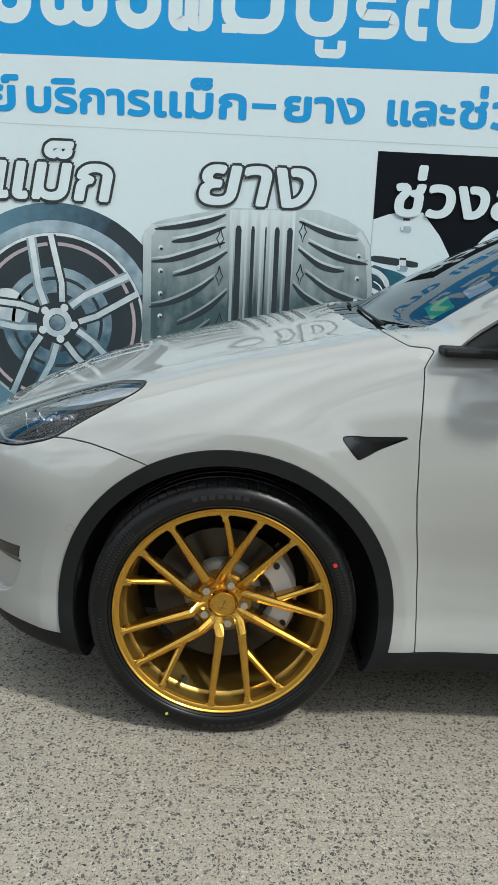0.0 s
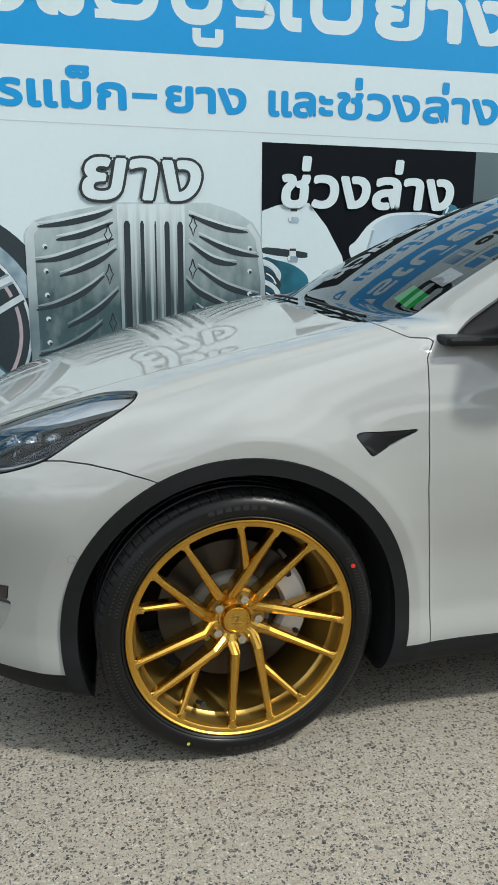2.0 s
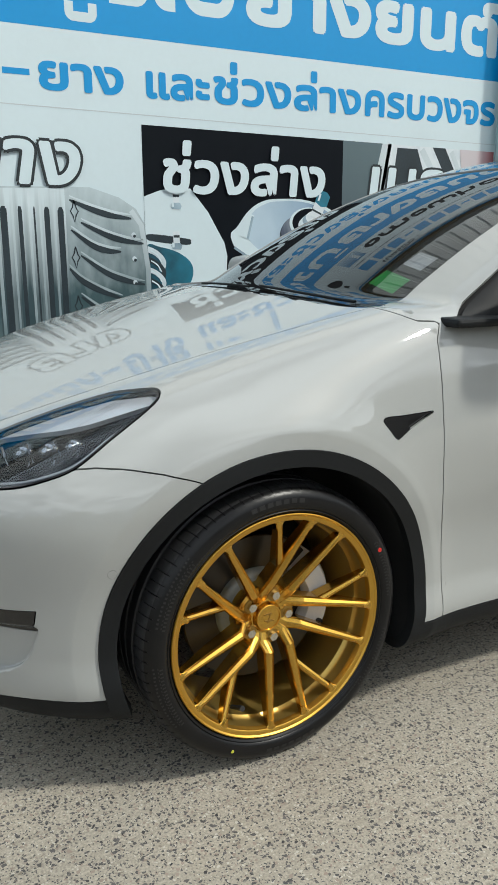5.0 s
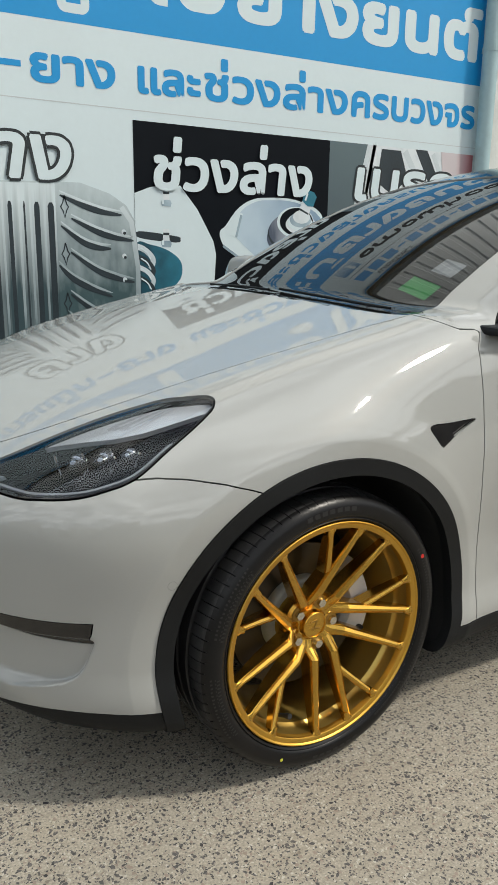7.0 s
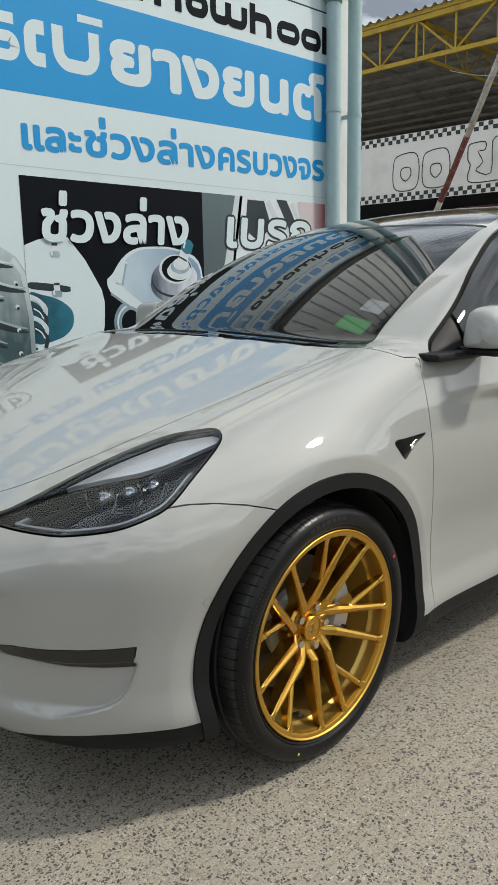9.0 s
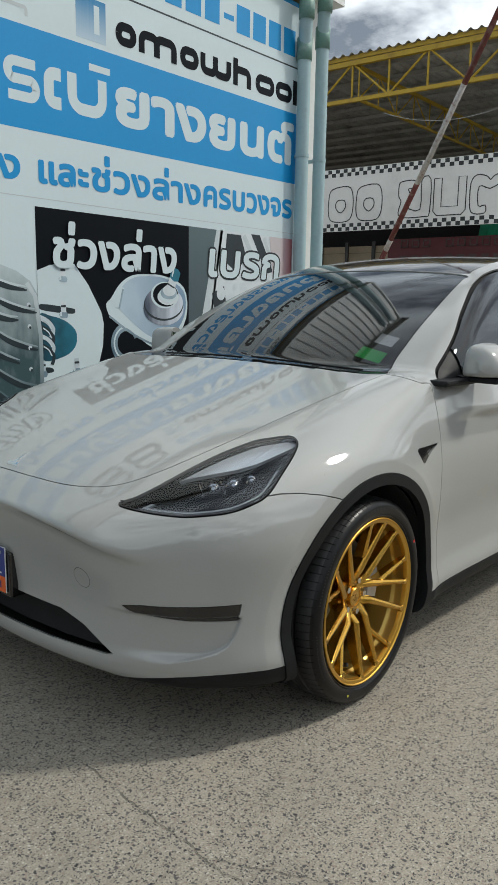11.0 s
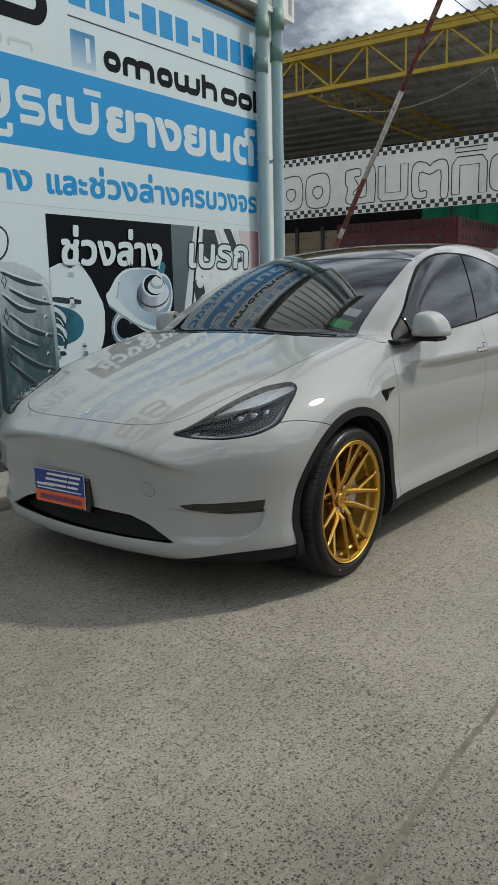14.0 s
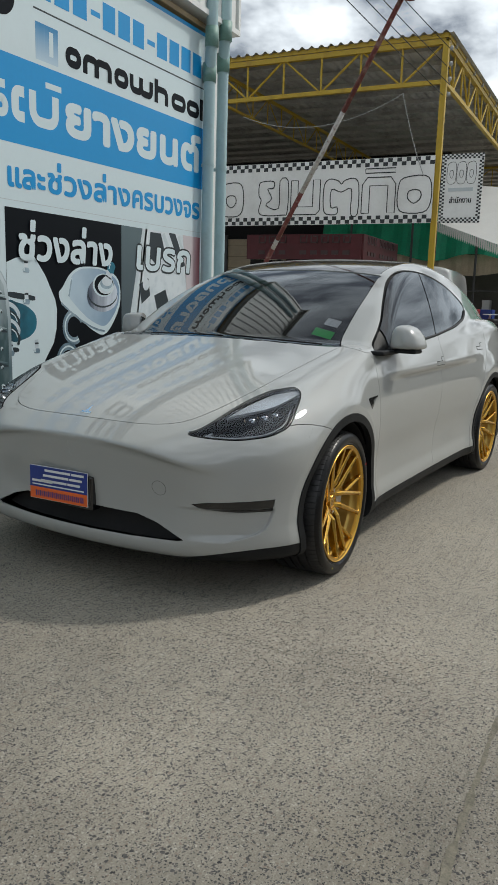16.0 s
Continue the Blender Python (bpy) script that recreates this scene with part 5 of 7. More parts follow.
    half = [(0.2790, -0.128), (0.2865, -0.1395), (0.2925, -0.1440), (0.2950, -0.1422), (0.2985, -0.1462), (0.3040, -0.1482), (0.3120, -0.1495), (0.3220, -0.1490), (0.3310, -0.1455),
            (0.3395, -0.1385), (0.3450, -0.1290), (0.3482, -0.1180), (0.3492, -0.1030)]
    tread = []
    for y0, y1 in ((-0.103, -0.078), (-0.066, -0.034), (-0.022, 0.006), (0.016, 0.048), (0.058, 0.085)):
        tread += [(R - 0.0008, y0), (R - 0.0008 + 0.0008, (y0 + y1) / 2), (R - 0.0008, y1)]
        if y1 < 0.08:
            tread += [(R - 0.008, y1 + 0.0015), (R - 0.008, y1 + 0.0085)]
    back = [(0.3482, 0.098), (0.3440, 0.110), (0.3360, 0.119), (0.3220, 0.1265), (0.3050, 0.125), (0.2920, 0.118), (0.2790, 0.105)]
    prof = half[:-1] + tread + back
    # blocks along the shoulder with narrow slanted cuts between them
    blocks = 84
    turns = [(b + f) / blocks * 2 * math.pi for b in range(blocks) for f in (0.0, 0.035, 0.06, 0.40, 0.96)]
    depth_at = [1, 1, 0, 0, 0] * blocks
    rows = []
    for a, cut in zip(turns, depth_at):
        row = []
        for r, y in prof:
            far = abs(y + 0.010)
            rr, aa = r, a + 0.25 * (y + 0.11)
            if cut and r > 0.3420 and far > 0.060:
                rr = r - 0.0045
            row.append(bm.verts.new((rr * math.cos(aa), y, rr * math.sin(aa))))
        rows.append(row)
    n = len(prof)
    for i in range(len(rows)):
        u, v = rows[i], rows[(i + 1) % len(rows)]
        for k in range(n - 1):
            bm.faces.new((u[k], v[k], v[k + 1], u[k + 1]))
    bmesh.ops.recalc_face_normals(bm, faces=bm.faces)
    # settles a little where it stands
    for v in bm.verts:
        low = -HUB_Z
        if v.co.z < low:
            v.co.z = low
    tyre = part("tyre", bm, RUBBER, wheel, "clean black low-profile tyre", True)
    tyre.data.set_sharp_from_angle(angle=radians(38))
    tyre.data.materials.append(RUBBER_TREAD)
    for f in tyre.data.polygons:
        if math.hypot(f.center.x, f.center.z) > 0.3425:
            f.material_index = 1
    # raised marks on the side wall
    def wall_mark(deg0, deg1, r, w, mt, nm="side_wall_mark", lift=0.0006):
        yy = float(np.interp(r, [q[0] for q in half], [q[1] for q in half]))
        bm = bmesh.new()
        k = max(2, int(abs(deg1 - deg0)))
        prev = None
        for i in range(k + 1):
            a = deg0 + (deg1 - deg0) * i / k
            pair = []
            for rr in (r - w / 2, r + w / 2):
                y2 = float(np.interp(rr, [q[0] for q in half], [q[1] for q in half]))
                pair.append(bm.verts.new(polar(rr, a, y2 - lift)))
            if prev:
                bm.faces.new((prev[0], pair[0], pair[1], prev[1]))
            prev = pair
        part(nm, bm, mt, tyre)
    # raised maker's line as plain bars, a ring of fine hatching
    for a0, r, w, wid, gap, num in ((80, 0.3185, 0.011, 2.6, 1.2, 7), (262, 0.3185, 0.011, 2.6, 1.2, 7), (122, 0.3045, 0.005, 1.0, 0.5, 14), (300, 0.3045, 0.005, 1.0, 0.5, 14)):
        for i in range(num):
            wall_mark(a0 + i * (wid + gap), a0 + i * (wid + gap) + wid, r, w, RUBBER_MARK)
    for base in (2, 136, 182, 316):
        for i in range(18):
            wall_mark(base + i * 1.7, base + i * 1.7 + 0.8, 0.3255 - 0.0003 * (i % 3), 0.013, RUBBER_MARK, "side_wall_hatch")
            wall_mark(base + i * 1.7 + 0.85, base + i * 1.7 + 1.5, 0.3130, 0.008, RUBBER_MARK, "side_wall_hatch")
    for ang, r, mt, nm in ((27.5, 0.316, DOT_RED, "red_dot"), (244, 0.316, DOT_YELLOW, "yellow_dot")):
        yy = float(np.interp(r, [q[0] for q in half], [q[1] for q in half]))
        bm = bmesh.new()
        tube(bm, polar(r, ang, yy + 0.002), polar(r, ang, yy - 0.0012), 0.0055 if nm == "red_dot" else 0.004, 16)
        part(nm, bm, mt, tyre)
    # valve
    bm = bmesh.new()
    c = polar(0.240, 245, -0.075)
    tube(bm, c, c + Vector((0.006, -0.030, 0.012)), 0.0055, 10)
    tube(bm, c + Vector((0.006, -0.030, 0.012)), c + Vector((0.008, -0.042, 0.016)), 0.0072, 10)
    part("valve", bm, SEAL, wheel, "black tyre valve")
    return wheel


RUBBER_MARK = mat("raised_rubber", (0.0105, 0.0105, 0.011), rough=0.5, spread=0.1)
DOT_RED = mat("red_dot", (0.6, 0.02, 0.015), rough=0.5)
DOT_YELLOW = mat("yellow_dot", (0.5, 0.5, 0.05), rough=0.5)


def build_brake(parent, x0, sgn):
    bm = bmesh.new()
    lathe(bm, [(0.085, -0.030), (0.188, -0.030), (0.190, -0.028), (0.190, 0.0), (0.085, 0.0)], 72, "y")
    lathe(bm, [(0.08, -0.03), (0.086, -0.03)], 48, "y")
    bmesh.ops.recalc_face_normals(bm, faces=bm.faces)
    for v in bm.verts:
        v.co = (v.co.x + x0, sgn * (0.802 - v.co.y), v.co.z + HUB_Z)
    disc = part("brake_disc", bm, DISC, parent, "steel brake disc")
    bm = bmesh.new()
    lathe(bm, [(0.0, -0.052), (0.092, -0.052), (0.104, -0.044), (0.108, -0.026)], 48, "y")
    for v in bm.verts:
        v.co = (v.co.x + x0, sgn * (0.802 - v.co.y), v.co.z + HUB_Z)
    part("disc_bell", bm, DISC_HAT, disc, "grey disc bell", True)
    bm = bmesh.new()
    # a bridge-shaped calliper behind the axle
    inner, outer = [], []
    for i in range(13):
        a = -26 + 68 * i / 12
        bulge = 0.006 * math.sin(math.pi * i / 12)
        inner.append(polar(0.122 + 0.012 * math.sin(math.pi * i / 12), a, 0))
        outer.append(polar(0.196 + bulge, a, 0))
    prev = None
    for p, q in zip(inner, outer):
        mid = (p + q) / 2
        ring = [bm.verts.new(c) for c in (p + Vector((0, -0.045, 0)), p.lerp(q, 0.12) + Vector((0, -0.066, 0)), p.lerp(q, 0.85) + Vector((0, -0.070, 0)), q + Vector((0, -0.050, 0)), q + Vector((0, 0.03, 0)), p + Vector((0, 0.03, 0)))]
        if prev:
            for k in range(6):
                bm.faces.new((prev[k], ring[k], ring[(k + 1) % 6], prev[(k + 1) % 6]))
        else:
            bm.faces.new(ring)
        prev = ring
    bm.faces.new(prev[::-1])
    bmesh.ops.recalc_face_normals(bm, faces=bm.faces)
    for v in bm.verts:
        v.co = (v.co.x + x0, sgn * (0.80 - v.co.y - 0.0), v.co.z + HUB_Z)
    cal = part("brake_caliper", bm, CALIPER, parent, "grey painted brake calliper")
    for a, r in ((36, 0.176), (-20, 0.176), (8, 0.19)):
        bm = bmesh.new()
        c = polar(r, a, -0.066)
        tube(bm, c, c + Vector((0, -0.012, 0)), 0.009, 8)
        for v in bm.verts:
            v.co = (v.co.x + x0, sgn * (0.80 - v.co.y), v.co.z + HUB_Z)
        part("caliper_bolt", bm, SEAL, cal)
    bm = bmesh.new()
    lathe(bm, [(0.0, 0.0), (0.09, 0.0), (0.09, 0.12), (0.0, 0.12)], 24, "y")
    for v in bm.verts:
        v.co = (v.co.x + x0, sgn * (0.79 - v.co.y), v.co.z + HUB_Z)
    part("hub_carrier", bm, DARK, parent, "dark hub carrier")


first = None
for x0 in (0.0, WHEELBASE):
    for sgn in (-1, 1):
        place = pose(x0, sgn * 0.822, HUB_Z, 0, 0, (0 if sgn == -1 else 180) + (3.4 if x0 == 0.0 else 0.0))
        if first is None:
            first = build_wheel(car, place)
        else:
            copy_thing(first, place)
        build_brake(car, x0, sgn)


# ---- the sign ----
def grad_mat(name, lo, hi, z0, z1, axis="Z", rough=0.42, grain=(2, 60, 1), amount=0.12):
    """Printed vinyl that fades from one tone to another, with fine streaks."""
    m, t, p = nodes_of(name)
    n, link = t.nodes, t.links.new
    co = n.new("ShaderNodeTexCoord")
    sep = n.new("ShaderNodeSeparateXYZ")
    link(co.outputs["Object"], sep.inputs["Vector"])
    rng = n.new("ShaderNodeMapRange")
    rng.inputs["From Min"].default_value, rng.inputs["From Max"].default_value = z0, z1
    link(sep.outputs[axis], rng.inputs["Value"])
    mx = n.new("ShaderNodeMix")
    mx.data_type = "RGBA"
    mx.inputs["A"].default_value, mx.inputs["B"].default_value = (*lo, 1), (*hi, 1)
    mp = n.new("ShaderNodeMapping")
    mp.inputs["Scale"].default_value = (grain[1], 1, grain[0])
    no = n.new("ShaderNodeTexNoise")
    no.inputs["Scale"].default_value, no.inputs["Detail"].default_value = grain[2], 4
    link(co.outputs["Object"], mp.inputs["Vector"])
    link(mp.outputs["Vector"], no.inputs["Vector"])
    ad = n.new("ShaderNodeMath")
    ad.operation = "MULTIPLY_ADD"
    ad.inputs[1].default_value, ad.inputs[2].default_value = amount * 2, -amount
    link(no.outputs["Fac"], ad.inputs[0])
    sm = n.new("ShaderNodeMath")
    sm.operation = "ADD"
    link(rng.outputs["Result"], sm.inputs[0])
    link(ad.outputs[0], sm.inputs[1])
    link(sm.outputs[0], mx.inputs["Factor"])
    link(mx.outputs["Result"], p.inputs["Base Color"])
    p.inputs["Roughness"].default_value = rough
    return m


INK_TYRE = grad_mat("print_tyre_grey", (0.045, 0.085, 0.095), (0.52, 0.61, 0.64), 0.95, 1.62, grain=(5, 11, 1), amount=0.42)
INK_RIB = grad_mat("print_rib_grey", (0.035, 0.065, 0.075), (0.60, 0.69, 0.72), 0.95, 1.52, grain=(0.6, 26, 1), amount=0.55)
INK_EDGE = mat("print_edge_grey", (0.035, 0.042, 0.046), rough=0.42, spread=0.15, spec=0.2)
INK_LINE = grad_mat("print_rib_line", (0.10, 0.155, 0.175), (0.62, 0.70, 0.73), 0.75, 1.5, grain=(3, 3, 1), amount=0.4)
INK_PALE = mat("print_pale", (0.55, 0.62, 0.65), rough=0.42, spread=0.06)
INK_DARK = mat("print_dark_teal", (0.02, 0.032, 0.04), rough=0.42, spread=0.3, scale=5)
INK_NAVY = grad_mat("print_navy_tyre", (0.09, 0.19, 0.26), (0.012, 0.025, 0.045), -1.1, -0.3, "X", grain=(20, 20, 1), amount=0.35)
INK_BLUEGREY = grad_mat("print_blue_metal", (0.03, 0.085, 0.13), (0.36, 0.47, 0.54), 0.5, 1.6, grain=(9, 9, 1), amount=0.7)
INK_DEEP = grad_mat("print_deep_teal", (0.006, 0.03, 0.045), (0.02, 0.17, 0.25), 1.05, 1.45, "X", grain=(12, 12, 1), amount=0.5)
INK_STEEL = grad_mat("print_silver_blue", (0.50, 0.62, 0.70), (0.20, 0.31, 0.44), 1.75, 2.45, "X", grain=(5, 5, 1), amount=0.3)
INK_CYL = grad_mat("print_shaded_cylinder", (0.07, 0.09, 0.13), (0.62, 0.68, 0.76), 2.05, 2.40, "X", grain=(3, 14, 1), amount=0.5)
INK_METAL = grad_mat("print_bright_metal", (0.22, 0.32, 0.38), (0.66, 0.72, 0.75), 0.2, 1.4, grain=(10, 10, 1), amount=0.6)
INK_TEAL = grad_mat("print_teal", (0.07, 0.10, 0.115), (0.10, 0.145, 0.16), 1.2, 1.9, grain=(3, 3, 1), amount=0.2)
INK_PINK = mat("print_pink_grey", (0.40, 0.34, 0.37), rough=0.42, spread=0.15)
INK_RED = grad_mat("print_red", (0.55, 0.50, 0.52), (0.42, 0.03, 0.05), 3.72, 3.95, "X", grain=(1, 1, 1), amount=0.03)
INK_GREY = mat("print_light_grey", (0.50, 0.55, 0.57), rough=0.42, spread=0.03)
FRAME_DARK = mat("dark_frame_metal", (0.05, 0.05, 0.05), rough=0.5, spread=0.2)
FRAME_GOLD = mat("gold_frame_metal", (0.25, 0.18, 0.08), rough=0.45, spread=0.2)

sign = thing("sign_board", pose(0, WALL_Y, 0), "large blue and white printed tyre-shop sign board on the wall", "sign")
SX0, SX1 = -5.0, 4.02
part("backing", boxes(((SX0, 0.0, 0.17), (SX1, 0.05, 3.86))), SIGN_WHITE, sign, "white printed vinyl backing")
part("bottom_frame", boxes(((SX0, -0.03, 0.09), (SX1, 0.05, 0.17)), bevel=0.004), FRAME_DARK, sign, "dark metal bottom frame")
part("top_frame", boxes(((SX0, -0.035, 3.885), (SX1, 0.05, 3.935)), bevel=0.004), FRAME_GOLD, sign, "dull gold metal top frame")
SLOPE = 0.0129
PITCH = 0.0006


def sheet(name, lo, hi, z0, z1, material, label="", layer=1, parent=None):
    bm = bmesh.new()
    box(bm, (lo, -PITCH * layer, z0), (hi, -PITCH * layer + PITCH * 0.8, z1))
    return part(name, bm, material, parent or sign, label)


def shape(name, outlines, material, layer, parent=None, label="", n=0):
    bm = bmesh.new()
    for i, o in enumerate(outlines):
        flat(bm, smooth_line(o, n, True) if n else o, -PITCH * layer)
    if len(outlines) > 1:
        bmesh.ops.remove_doubles(bm, verts=bm.verts, dist=0.0004)
    return part(name, bm, material, parent or sign, label)


def ribbon(pts, width, taper=False):
    """A flat strip along a line, as outlines."""
    p = [Vector((a, b)) for a, b in pts]
    left, right = [], []
    for i, q in enumerate(p):
        d = (p[min(i + 1, len(p) - 1)] - p[max(i - 1, 0)]).normalized()
        w = width / 2 * ((0.25 + 0.75 * math.sin(math.pi * i / (len(p) - 1))) if taper else 1)
        nrm = Vector((-d.y, d.x)) * w
        left.append(tuple(q + nrm))
        right.append(tuple(q - nrm))
    return [[left[i], left[i + 1], right[i + 1], right[i]] for i in range(len(p) - 1)]


def ring(cx, cz, r0, r1, a0=0, a1=360, n=48):
    out = []
    for i in range(n):
        a, b = radians(a0 + (a1 - a0) * i / n), radians(a0 + (a1 - a0) * (i + 1) / n)
        out.append([(cx + r0 * math.cos(a), cz + r0 * math.sin(a)), (cx + r1 * math.cos(a), cz + r1 * math.sin(a)),
                    (cx + r1 * math.cos(b), cz + r1 * math.sin(b)), (cx + r0 * math.cos(b), cz + r0 * math.sin(b))])
    return out


def disc(cx, cz, r, n=40):
    return [(cx + r * math.cos(2 * math.pi * i / n), cz + r * math.sin(2 * math.pi * i / n)) for i in range(n)]


def plain_glyphs(name, kinds, spans, z0, height, weight, material, layer=2, lean=0.0, label=""):
    """Plain strokes in place of a trade name: open and closed loops and bars of the letters' size."""
    for k, (x0, x1) in zip(kinds, spans):
        w, h, r = x1 - x0, height, weight / 2
        l, rr, b, t = x0 + r, x1 - r, z0 + r, z0 + h - r
        c = min(0.48 * (rr - l), 0.48 * (t - b))

        def bend(cx, cz, a0, a1):
            return [(cx + c * math.cos(radians(a0 + (a1 - a0) * i / 8)), cz + c * math.sin(radians(a0 + (a1 - a0) * i / 8))) for i in range(9)]
        if k == "U":
            line = [(l, t + r)] + bend(l + c, b + c, 180, 270) + bend(rr - c, b + c, 270, 360) + [(rr, t + r)]
        elif k == "n":
            line = [(l, b - r)] + bend(l + c, t - c, 180, 90) + bend(rr - c, t - c, 90, 0) + [(rr, b - r)]
        elif k == "o":
            line = bend(l + c, t - c, 180, 90) + bend(rr - c, t - c, 90, 0) + bend(rr - c, b + c, 0, -90) + bend(l + c, b + c, 270, 180) + [(l, t - c)]
        elif k == "S":
            c = min(c, 0.26 * (t - b))
            line = [(rr, t)] + bend(l + c, t - c, 90, 180) + bend(l + c, t - c, 180, 250)[2:] + bend(rr - c, b + c, 70, 0) + bend(rr - c, b + c, 0, -90) + [(l, b)]
        elif k == "c":
            line = [(rr, t)] + bend(l + c, t - c, 90, 180) + bend(l + c, b + c, 180, 270) + [(rr, b)]
        elif k == "I":
            line = [(x0 + w / 2, b - r), (x0 + w / 2, t + r)]
        else:
            line = [(x0, z0 + h / 2), (x1, z0 + h / 2)]
        line = [(x + lean * (z - z0), z) for x, z in line]
        shape(name, ribbon(line, weight), material, layer, label=label)


# bands and letters
sheet("blue_band", SX0, SX1, 2.345, 2.935, SIGN_BLUE, "blue band")
plain_glyphs("name_shape", "nUoUocUU", [(-2.15, -1.72), (-1.66, -1.30), (-1.14, -0.90), (-0.85, -0.64), (-0.435, -0.18), (-0.14, 0.01), (0.155, 0.51), (0.575, 0.867)],
             2.50, 0.262, 0.078, SIGN_WHITE, label="plain white letter-like shape")
plain_glyphs("name_shape", "UU", [(-0.70, -0.48), (-0.05, 0.11)], 2.50, 0.262, 0.078, SIGN_WHITE, 3)
plain_glyphs("name_shape", "S", [(0.915, 1.172)], 2.50, 0.25, 0.058, SIGN_WHITE)
plain_glyphs("name_shape", "cU", [(1.203, 1.372), (1.385, 1.712)], 2.50, 0.245, 0.075, SIGN_WHITE)
plain_glyphs("name_shape", "U", [(0.695, 0.872)], 2.39, 0.095, 0.048, SIGN_WHITE)
sheet("name_shape", 1.566, 1.745, 2.79, 2.832, SIGN_WHITE, layer=2)
sheet("name_shape", 0.162, 0.25, 2.50, 2.545, SIGN_WHITE, layer=3)
lettering("band_words", "ยางยนต์", 1.81, -0.0018, 2.515, 2.06, 0.215, SIGN_WHITE, sign, "white heavy letters on the blue band", bold=0.022)
for words, x0, x1, h in (("ศูนย์", -1.58, -0.99, 0.125), ("บริการ", -0.93, -0.245, 0.125), ("แม็ก", -0.205, 0.31, 0.125),
                         ("ยาง", 0.545, 1.0, 0.125), ("และ", 1.15, 1.535, 0.125), ("ช่วงล่าง", 1.575, 2.65, 0.135), ("ครบวงจร", 2.70, 3.88, 0.145)):
    lettering("heading_word", words, x0, -0.0018, 2.05, x1 - x0, h, SIGN_BLUE, sign, "blue heading letters", bold=0.009)
sheet("dash", 0.35, 0.49, 2.105, 2.135, SIGN_BLUE, layer=2)
# joints between the printed sheets
sheet("sheet_joint", SX0, SX1, 1.948, 1.953, INK_GREY, "overlap of two vinyl sheets")
# trade mark, telephone line and social mark, as plain shapes and bars
plain_glyphs("mark_shape", "oo", [(0.62, 1.26), (-0.3, 0.5)], 3.165, 0.30, 0.10, SIGN_BLACK, label="plain dark rounded mark")
plain_glyphs("mark_shape", "oo", [(0.62, 1.20), (-0.3, 0.5)], 3.38, 0.34, 0.10, SIGN_BLACK)
plain_glyphs("pale_shape", "oUn", [(0.55, 0.66), (0.70, 0.84), (0.88, 1.10)], 2.985, 0.06, 0.022, INK_GREY)
lettering("small_words", "เบอร์โทร :", 1.66, -0.0018, 3.665, 0.54, 0.075, INK_DARK, sign, "small dark words", bold=0.005)
digits = []
x = 1.46
for k in range(12):
    if k in (3, 7):
        digits.append(("-", x + 0.02, x + 0.14))
        x += 0.165
    else:
        digits.append(("I", x, x + 0.19))
        x += 0.2125
for k, a, b in digits:
    if k == "-":
        sheet("number_bar", a, b, 3.46, 3.50, SIGN_BLUE, layer=2)
    else:
        sheet("number_bar", a + 0.01, b - 0.01, 3.395, 3.60, SIGN_BLUE, layer=2)
sheet("thin_rule", 1.45, SX1, 3.305, 3.317, INK_DARK, "thin dark rule")
sheet("blue_mark", 1.466, 1.715, 2.97, 3.225, grad_mat("print_mark_blue", (0.45, 0.58, 0.68), (0.03, 0.22, 0.45), 2.98, 3.22), "pale blue square mark")
sheet("mark_stroke", 1.615, 1.66, 3.02, 3.19, SIGN_WHITE, layer=2)
plain_glyphs("web_shape", "nU", [(2.160, 2.39), (2.795, 3.012)], 3.005, 0.150, 0.056, SIGN_BLACK, 4)
plain_glyphs("web_shape", "onoUnooI", [(1.80, 1.99), (2.012, 2.215), (2.427, 2.63), (2.65, 2.85), (3.04, 3.27), (3.33, 3.59), (3.61, 3.85), (3.865, 3.93)],
             3.005, 0.150, 0.056, SIGN_BLACK, label="plain dark letter-like shape")
sheet("web_shape", 3.04, 3.097, 3.005, 3.205, SIGN_BLACK, layer=3)
sheet("web_shape", 3.865, 3.925, 3.005, 3.205, SIGN_BLACK, layer=3)
sheet("blue_edge", SX0, SX1, 3.80, 3.835, SIGN_BLUE, "thin blue border")
for ob in list(sign.children):
    zs = [v.co.z for v in ob.data.vertices]
    if min(zs) > 1.94 and ob.name.split(".")[0] not in ("top_frame", "backing", "sheet_joint"):
        for v in ob.data.vertices:
            v.co.z += SLOPE * (v.co.x - 1.1)


def caption(words, x0, x1, z, body, slant, layer, dark=True, bold=0.011):
    if dark:
        lettering("caption_edge", words, x0, -PITCH * layer, z, x1 - x0, body, INK_EDGE, sign, "dark edge of caption letters", bold=bold + 0.016, slant=slant, split=False)
    lettering("caption", words, x0, -PITCH * (layer + 1), z, x1 - x0, body, SIGN_WHITE, sign, "white slanted caption letters", bold=bold, slant=slant)


# picture of an alloy wheel
WX, WZ = -0.785, 0.825
pic = shape("wheel_picture", [disc(WX, WZ, 0.70, 72)], INK_NAVY, 1, label="printed picture of an alloy wheel")
shape("tyre_sheen", ring(WX, WZ, 0.53, 0.60, 20, 170), INK_BLUEGREY, 2, pic)
shape("tyre_shade", ring(WX, WZ, 0.60, 0.70, -40, 62), INK_DARK, 2, pic)
shape("rim_dark", [disc(WX, WZ, 0.525, 64)], INK_DARK, 3, pic)
shape("rim_edge", ring(WX, WZ, 0.512, 0.528, n=64), INK_METAL, 4, pic)
shape("rim_line", ring(WX, WZ, 0.455, 0.475, n=64), INK_PINK, 4, pic)
shape("disc_print", ring(WX, WZ, 0.14, 0.33, n=40), INK_BLUEGREY, 4, pic)
shape("disc_gap", ring(WX, WZ, 0.255, 0.275, n=40), INK_DARK, 5, pic)
